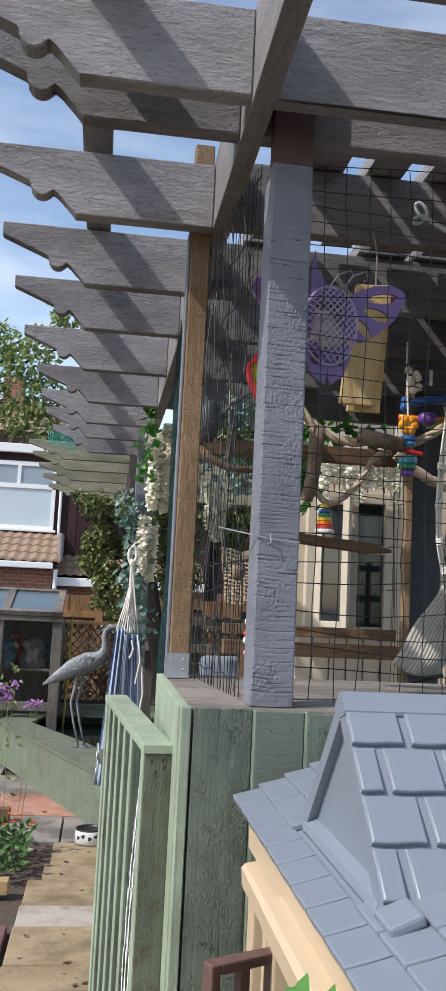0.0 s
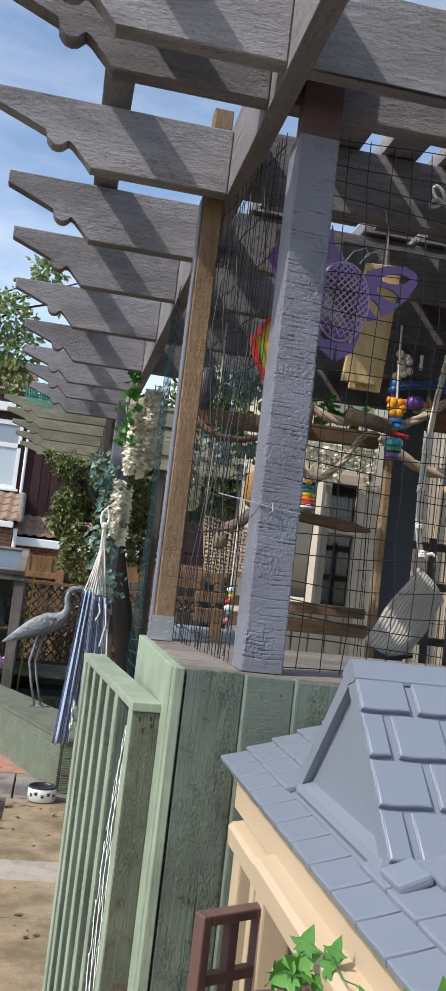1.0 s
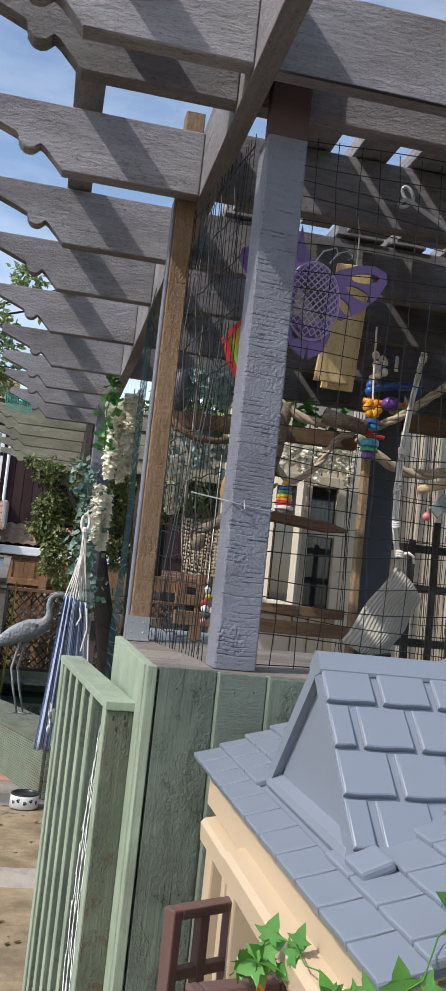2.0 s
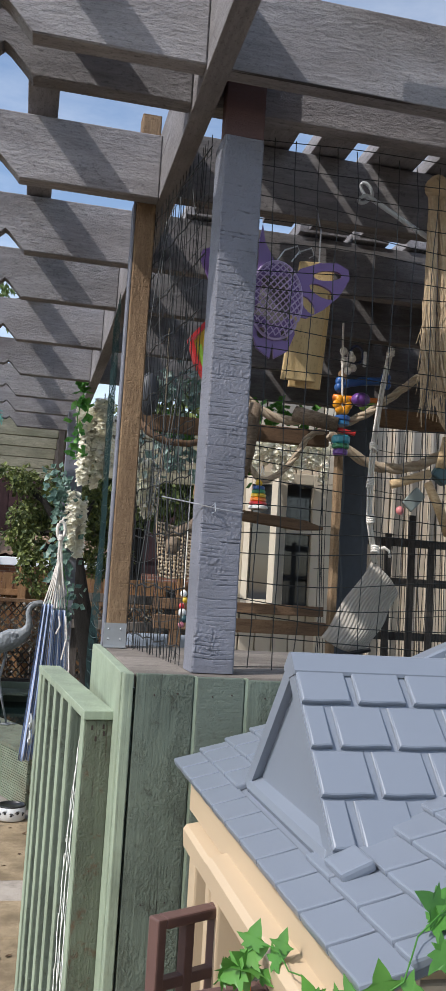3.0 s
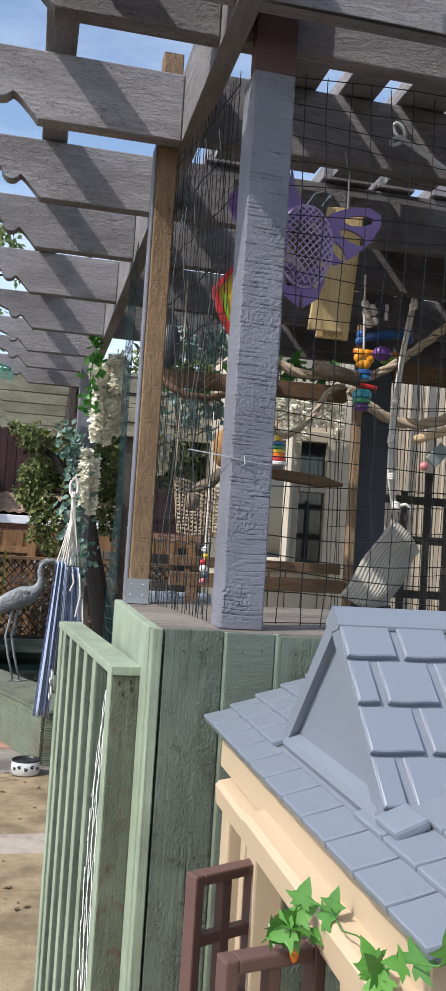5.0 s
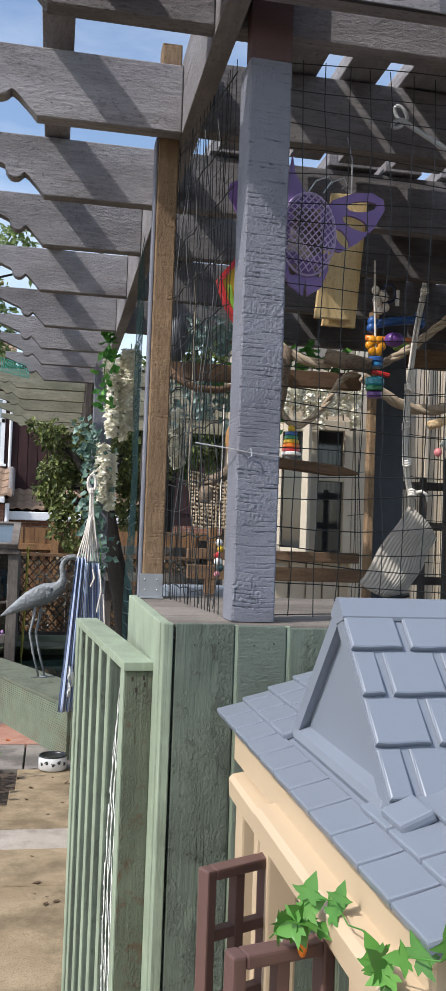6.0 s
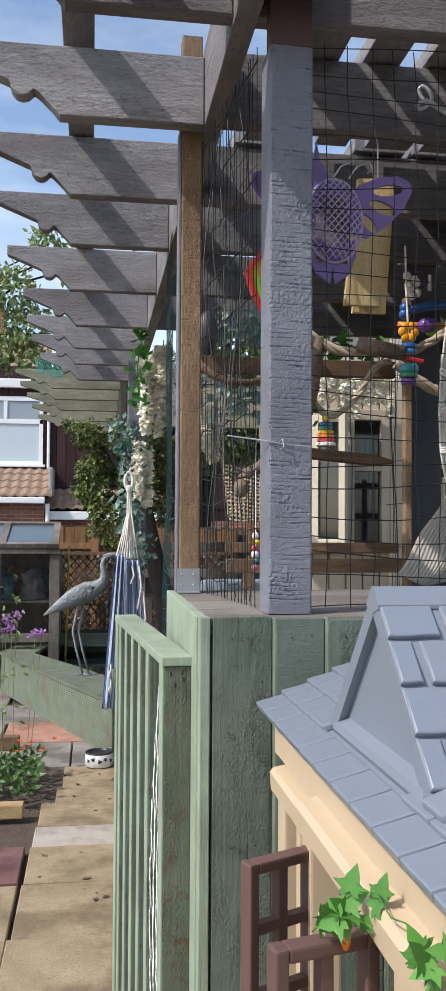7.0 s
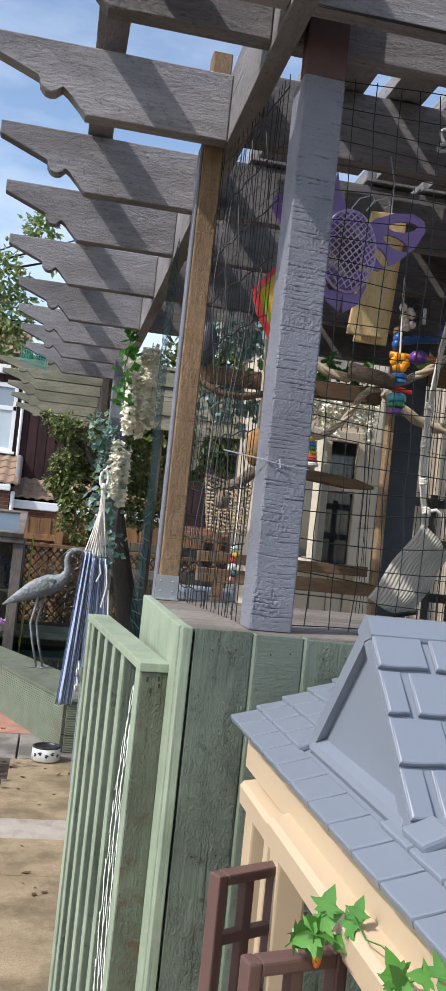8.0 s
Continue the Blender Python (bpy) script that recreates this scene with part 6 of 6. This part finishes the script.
# toy chain
tc_ = thing("toy_chain", "hanging chain of orange, blue and green plastic bird toys", "bird toy")
cx, cy = 1.092, 3.0
part("cord", tube(B(), [(cx - 0.012, cy, 2.52), (cx - 0.008, cy, 2.36), (cx, cy, 2.2)], 0.004, 5), M_cotton, tc_)
bm = B()
for k in range(6):
    a = k * math.pi / 3
    ball(bm, (cx + 0.022 * math.cos(a), cy, 2.215 + 0.022 * math.sin(a)), 0.017, 8, (1, 0.6, 1))
part("flower", bm, pl("amber_plastic", (0.75, 0.30, 0.01)), tc_, smooth=True)
disc((cx, cy, 2.155), 0.030, 0.018, P_blu, tc_)
disc((cx, cy, 2.138), 0.028, 0.016, pl("bright_blue_plastic", (0.03, 0.22, 0.5)), tc_)
part("peg", tube(B(), [(cx - 0.02, cy - 0.02, 2.118), (cx + 0.045, cy - 0.02, 2.108)], 0.009, 8), P_red, tc_)
disc((cx, cy, 2.070), 0.034, 0.030, pl("turquoise_plastic", (0.03, 0.25, 0.33)), tc_)
disc((cx, cy, 2.052), 0.032, 0.018, P_grn, tc_)
disc((cx, cy, 2.028), 0.027, 0.022, P_pur, tc_)
bone = thing("plastic_bone", "blue plastic bone with coloured dangling pieces", "bird toy")
bm = B()
tube(bm, [(1.12, 3.1, 2.315), (1.20, 3.1, 2.335), (1.29, 3.1, 2.345)], 0.016, 10)
for q in ((1.115, 2.326), (1.112, 2.302), (1.297, 2.36), (1.30, 2.332)):
    ball(bm, (q[0], 3.1, q[1]), 0.020, 10)
part("bone", bm, P_blu, bone, smooth=True)
part("ball", ball(B(), (1.185, 3.06, 2.255), 0.032, 14, (1.15, 1, 0.85)), P_pur, bone, smooth=True)
part("bar", tube(B(), [(1.09, 3.1, 2.262), (1.18, 3.1, 2.262), (1.31, 3.1, 2.268)], 0.013, 8, 0.011), P_org, bone, smooth=True)
disc((1.225, 3.08, 2.225), 0.035, 0.02, pl("lime_green_plastic", (0.22, 0.42, 0.06)), bone)
bm = B()
for k in range(7):
    ball(bm, (1.135 + 0.02 * math.sin(k * 1.8), 3.08, 2.365 + 0.012 * k), 0.016, 8)
part("knot", bm, M_cotton, bone, smooth=True)
part("ring", tube(B(), [(1.175 + 0.026 * math.cos(a), 3.1, 2.435 + 0.034 * math.sin(a)) for a in [i * math.pi / 8 for i in range(17)]], 0.006, 6), pl("navy_plastic", (0.02, 0.03, 0.08)), bone)
part("strap", box(B(), 1.20, 1.213, 3.09, 3.10, 2.39, 2.45, 0.003), M_white, bone)

# white rope and hanging bag
M_knit, knt, kb = mat("cream_ribbed_canvas", 0.95, spec=0.1)
knt.links.new(mixc(knt, (0.28, 0.255, 0.22), (0.40, 0.37, 0.325), noise_tex(knt, 26, (1, 1, 1), 6)), kb.inputs["Base Color"])
bump(knt, kb, noise_tex(knt, 260, (1, 1, 1), 3), 0.6, 0.003)
bag = thing("hanging_hammock", "cream ribbed canvas bird hammock hanging on a white rope", "bird hammock")
ha, hb_, hc, hd = Vector((1.223, 2.97, 1.650)), Vector((1.037, 2.95, 1.372)), Vector((1.200, 2.93, 1.330)), Vector((1.322, 2.95, 1.536))
bm = B()
NR, NS = 96, 14
grid = []
for i in range(NR + 1):
    t = i / NR
    row = []
    for j in range(NS + 1):
        s = j / NS
        p = ha.lerp(hd, t).lerp(hb_.lerp(hc, t), s)
        round_ = math.sin(math.pi * min(1, max(0, t)))
        sag = Vector((0.006 * math.sin(9 * s + 3 * t), -0.018 * round_ - 0.006 * math.sin(s * 7 + t * 4) * round_ - 0.0036 * abs(math.sin(t * math.pi * 15)), -0.02 * round_ * s))
        row.append(bm.verts.new(p + sag))
    grid.append(row)
for a, b in zip(grid, grid[1:]):
    for j in range(NS):
        bm.faces.new((a[j], a[j + 1], b[j + 1], b[j]))
r = bmesh.ops.extrude_face_region(bm, geom=bm.faces[:])
bmesh.ops.translate(bm, verts=[v for v in r["geom"] if isinstance(v, bmesh.types.BMVert)], vec=(0, 0.012, 0))
part("canvas", bm, M_knit, bag, smooth=True)
cord_line = [(1.252, 2.95, 2.44), (1.222, 2.95, 2.25), (1.196, 2.95, 2.06), (1.192, 2.95, 1.93), (1.197, 2.95, 1.80), (1.226, 2.96, 1.645)]
for dx in (-0.008, 0.001, 0.010):
    part("cord", tube(B(), [(x + 1.3 * dx * (0.4 + 0.6 * abs(math.sin(i * 2.1 + dx * 90))), y + dx * 0.5, z) for i, (x, y, z) in enumerate(cord_line)], 0.0040, 7), M_cotton, bag, smooth=True)
for x, z, tilt in ((1.248, 2.41, 0.3), (1.198, 2.06, -0.5), (1.192, 1.93, 0.4), (1.20, 1.80, 0.2), (1.222, 1.69, -0.6)):
    bm = B()
    for q in range(3):
        tube(bm, [(x + 0.011 * math.cos(a), 2.945 + 0.011 * math.sin(a), z + 0.008 * (q - 1) + 0.006 * math.sin(a + tilt * 4)) for a in [i * math.pi / 5 for i in range(11)]], 0.0052, 6)
    part("knot", bm, M_cotton, bag, smooth=True)
part("loose_end", tube(B(), [(1.222, 2.945, 1.69), (1.25, 2.93, 1.70), (1.268, 2.93, 1.69), (1.272, 2.93, 1.665)], 0.0075, 7, 0.004), M_cotton, bag, smooth=True)

# wood and stone chew toys
ch = thing("stick_toy", "pale sticks and teal pieces strung as a bird toy", "bird toy")
M_stick = wood("peeled_stick", (0.42, 0.29, 0.15), (0.62, 0.46, 0.28), 'x')
part("stick", tube(B(), [(1.105, 2.55, 1.880), (1.165, 2.55, 1.900), (1.232, 2.55, 1.925)], 0.014, 9, 0.015), M_stick, ch, smooth=True)
part("stick", tube(B(), [(1.268, 2.55, 1.945), (1.277, 2.55, 1.99), (1.288, 2.55, 2.045)], 0.016, 9, 0.014), M_stick, ch, smooth=True)
part("stick", tube(B(), [(1.222, 2.54, 1.895), (1.262, 2.54, 1.82), (1.302, 2.54, 1.735)], 0.014, 9, 0.017), M_stick, ch, smooth=True)
bm = box(B(), -0.028, 0.028, -0.02, 0.02, -0.036, 0.036, 0.008, Matrix.Translation((1.285, 2.565, 1.935)) @ Matrix.Rotation(0.6, 4, 'Y'))
part("block", bm, P_teal, ch, "dark teal block")
bm = box(B(), -0.022, 0.022, -0.006, 0.006, -0.036, 0.036, 0.005, Matrix.Translation((1.182, 2.55, 1.838)) @ Matrix.Rotation(0.75, 4, 'Y'))
part("flap", bm, pl("grey_green_fabric", (0.22, 0.25, 0.23), 0.9), ch, "grey-green cloth flap")
part("bead", ball(B(), (1.137, 2.55, 1.80), 0.014, 8), pl("salmon_plastic", (0.6, 0.2, 0.2)), ch, smooth=True)
part("cord", tube(B(), [(1.285, 2.55, 1.99), (1.30, 2.55, 2.2), (1.32, 2.56, RZ0)], 0.002, 5), M_steel, ch)

# spool string
sp = thing("spool_string", "string of red, yellow and green plastic spools", "bird toy")
sx, sy = 0.957, 1.83
part("ring", tube(B(), [(sx - 0.008 + 0.022 * math.cos(a), sy, 2.30 + 0.026 * math.sin(a)) for a in [i * math.pi / 9 for i in range(19)]], 0.006, 7), P_red, sp, smooth=True)
part("ring", tube(B(), [(sx - 0.004 + 0.020 * math.cos(a), sy + 0.012, 2.265 + 0.028 * math.sin(a)) for a in [i * math.pi / 9 for i in range(19)]], 0.006, 7), P_grn, sp, smooth=True)
part("ring", tube(B(), [(sx + 0.01 + 0.024 * math.cos(a), sy + 0.02, 2.20 + 0.02 * math.sin(a)) for a in [i * math.pi / 9 for i in range(19)]], 0.007, 7), P_pur, sp, smooth=True)
z = 2.165
for r, h, m in ((0.020, 0.03, P_red), (0.019, 0.022, P_yel), (0.016, 0.018, P_yel), (0.020, 0.016, P_grn), (0.016, 0.028, P_grn), (0.026, 0.035, P_red), (0.021, 0.03, P_red), (0.024, 0.03, P_grn), (0.02, 0.02, P_blu)):
    z -= h + 0.0005
    disc((sx, sy, z), r, h, m, sp, "spool")
part("cord", tube(B(), [(sx, sy, z), (sx, sy, 2.27)], 0.002, 5), M_cotton, sp)
rope("pale_rope", [(sx - 0.05, 1.85, 2.0), (sx - 0.01, 1.86, 1.93), (sx + 0.03, 1.86, 1.90)], 0.007, M_sisal, "end of a pale rope behind the spools")
# small hanging charms
cm = thing("charm_string", "small string of pink and pale bird charms", "bird toy")
for k, (m, r) in enumerate(((M_white, 0.014), (P_yel, 0.012), (P_red, 0.012), (M_white, 0.016), (P_teal, 0.015), (pl("pink_plastic", (0.6, 0.2, 0.25)), 0.012))):
    part("bead", ball(B(), (0.457 + 0.005 * math.sin(k * 2), 2.5, 1.503 - 0.018 * k), r * 0.75, 8, (1, 0.8, 1)), m, cm, smooth=True)
part("cord", tube(B(), [(0.457, 2.5, 1.413), (0.457, 2.5, 1.9)], 0.0015, 4), M_cotton, cm)
bo = thing("wire_scroll_chair", "black scrolled metal chair back behind the fence", "chair")
for x0 in (0.62, 0.86, 1.12):
    part("scroll", tube(B(), [(x0 + (0.11 - 0.006 * i) * math.cos(i * 0.45), 2.9, 1.18 + (0.11 - 0.006 * i) * math.sin(i * 0.45)) for i in range(15)], 0.008, 6), M_black, bo)
part("rail", tube(B(), [(0.5, 2.9, 1.30), (0.75, 2.9, 1.27), (0.95, 2.9, 1.28), (1.2, 2.9, 1.34)], 0.009, 6), M_black, bo)
for x0 in (0.5, 1.2):
    part("leg", tube(B(), [(x0, 2.9, 0.0), (x0, 2.9, 1.31)], 0.010, 6), M_black, bo)

# ---- ivy on the playhouse ----
def ivy_leaf(bm, c, d, up, s):
    """A five-pointed ivy leaf, slightly cupped."""
    d, up = d.normalized(), up.normalized()
    w = d.cross(up).normalized()
    n = w.cross(d)
    out = [(0, 0), (0.14, -0.14), (0.44, -0.16), (0.36, 0.04), (0.54, 0.10), (0.80, 0.30), (0.52, 0.32), (0.34, 0.40), (0.30, 0.58), (0.20, 0.78), (0.0, 1.12), (-0.18, 0.80), (-0.30, 0.60), (-0.33, 0.42), (-0.50, 0.32), (-0.82, 0.26), (-0.56, 0.10), (-0.37, 0.03), (-0.46, -0.18), (-0.15, -0.14)]
    mid = bm.verts.new(c + d * s * 0.35 - n * s * 0.03)
    vs = [bm.verts.new(c + w * (u * s) + d * (v * s) + n * s * (0.06 * abs(u) - 0.16 * max(0, v - 0.45))) for u, v in out]
    for a, b in zip(vs, vs[1:] + vs[:1]):
        bm.faces.new((mid, a, b))


IVR = random.Random(5)


def ivy_sprig(stem, leaves, label):
    g = thing("ivy_garland", label, "garland", "ivy garlands")
    part("stem", tube(B(), stem, 0.0008, 6), M_ivy, g, smooth=True)
    for c, d, s in leaves:
        bm = B()
        ivy_leaf(bm, Vector(c), Vector(d), Vector((-0.35, -0.75, 0.75)) + rvec(IVR, 0.3), s * 0.50)
        part("leaf", bm, M_ivyl, g, smooth=True)


M_ivyl, int_, ib = mat("satin_green_leaf", 0.38, spec=0.45)
iinf = int_.nodes.new("ShaderNodeObjectInfo")
icol = mixc(int_, ramp(int_, iinf.outputs["Random"], [(0.0, (0.035, 0.13, 0.02)), (0.5, (0.08, 0.25, 0.04)), (1.0, (0.17, 0.38, 0.08))]), (0.10, 0.28, 0.05), noise_tex(int_, 55, (1, 1, 1), 4))
int_.links.new(icol, ib.inputs["Base Color"])
itr = int_.nodes.new("ShaderNodeBsdfTranslucent")
int_.links.new(icol, itr.inputs[0])
imx = int_.nodes.new("ShaderNodeMixShader")
imx.inputs[0].default_value = 0.25
int_.links.new(ib.outputs[0], imx.inputs[1])
int_.links.new(itr.outputs[0], imx.inputs[2])
int_.links.new(imx.outputs[0], int_.nodes["Material Output"].inputs[0])
def sprig_leaves(spec, seed, size=0.05):
    """Leaves set along a stem: places, each with a few leaves fanned round it."""
    r = random.Random(seed)
    out = []
    for c, n in spec:
        for _ in range(n):
            out.append((Vector(c) + rvec(r, 0.006), (r.uniform(-1, 1), r.uniform(-0.5, 0.3), r.uniform(-0.9, 0.8)), size * r.uniform(0.75, 1.15)))
    return out


ivy_sprig([(0.225, 0.90, 1.12), (0.245, 0.89, 1.145), (0.265, 0.885, 1.165), (0.280, 0.86, 1.172), (0.281, 0.82, 1.165), (0.280, 0.78, 1.178), (0.279, 0.745, 1.184), (0.279, 0.71, 1.180), (0.283, 0.68, 1.20), (0.292, 0.64, 1.215)],
          sprig_leaves([((0.250, 0.885, 1.148), 5), ((0.268, 0.88, 1.148), 4), ((0.236, 0.895, 1.135), 3), ((0.279, 0.72, 1.172), 4), ((0.283, 0.68, 1.205), 2)], 3) + [((0.283, 0.855, 1.172), (0.25, 0.1, 1), 0.04), ((0.26, 0.885, 1.165), (0.3, 0.1, 1), 0.05)],
          "artificial green ivy sprig on the playhouse shutter")
ivy_sprig([(0.279, 0.745, 1.184), (0.284, 0.735, 1.165), (0.281, 0.71, 1.15), (0.284, 0.69, 1.162), (0.280, 0.68, 1.14)], sprig_leaves([((0.281, 0.71, 1.155), 4)], 8, 0.045), "curling ivy tendril hanging on the cream fascia")
ivy_sprig([(0.292, 0.64, 1.215), (0.315, 0.63, 1.235), (0.334, 0.655, 1.247), (0.345, 0.67, 1.254), (0.37, 0.685, 1.264), (0.40, 0.70, 1.275)],
          sprig_leaves([((0.375, 0.69, 1.270), 4), ((0.352, 0.635, 1.255), 3)], 4, 0.052) + [((0.300, 0.635, 1.225), (-0.2, -0.1, 1), 0.05), ((0.315, 0.63, 1.228), (0.9, -0.2, -0.2), 0.045), ((0.322, 0.62, 1.215), (0.5, -0.3, -0.9), 0.05)],
          "artificial green ivy sprig lying on the playhouse roof")
lone("orange_flower", ball(B(), (0.258, 0.892, 1.118), 0.010, 8, (0.6, 0.6, 1.6)), P_org, "orange artificial flower tucked under the ivy", "flower", smooth=True)

ry_ = thing("ribbon_toy", "yellow fabric ribbon toy with a striped end", "bird toy", at=(0.03, 0, 0))
bm = B()
vs = [[bm.verts.new((1.385 + 0.02 * e + 0.012 * math.sin(i * 0.9), 2.6 + 0.01 * math.sin(i * 1.3 + e), 1.70 - i * 0.03)) for e in (-1, 0, 1)] for i in range(8)]
for a, b in zip(vs, vs[1:]):
    for j in range(2):
        bm.faces.new((a[j], a[j + 1], b[j + 1], b[j]))
r = bmesh.ops.extrude_face_region(bm, geom=bm.faces[:])
bmesh.ops.translate(bm, verts=[v for v in r["geom"] if isinstance(v, bmesh.types.BMVert)], vec=(0, 0.003, 0))
part("ribbon", bm, P_yel, ry_)
part("cord", tube(B(), [(1.385, 2.6, 1.70), (1.39, 2.6, 2.1), (1.40, 2.6, RZ0)], 0.002, 5), M_cotton, ry_)
for k in range(6):
    disc((1.42, 2.6, 1.50 + 0.016 * k), 0.02, 0.0078, M_black if k % 2 else M_white, ry_, "band")
fl = thing("flower_toy", "yellow plastic flower toy beside coloured blocks", "bird toy")
bm = B()
for k in range(6):
    a = k * math.pi / 3
    ball(bm, (1.375 + 0.028 * math.cos(a), 2.58, 2.06 + 0.028 * math.sin(a)), 0.018, 8, (1, 0.35, 1))
part("flower", bm, P_yel, fl, smooth=True)
for k, m in enumerate((P_red, M_white, P_blu, P_grn)):
    disc((1.405, 2.6, 2.02 - 0.022 * k), 0.018, 0.021, m, fl, "block")
part("cord", tube(B(), [(1.405, 2.6, 1.95), (1.405, 2.6, RZ0)], 0.0018, 5), M_cotton, fl)
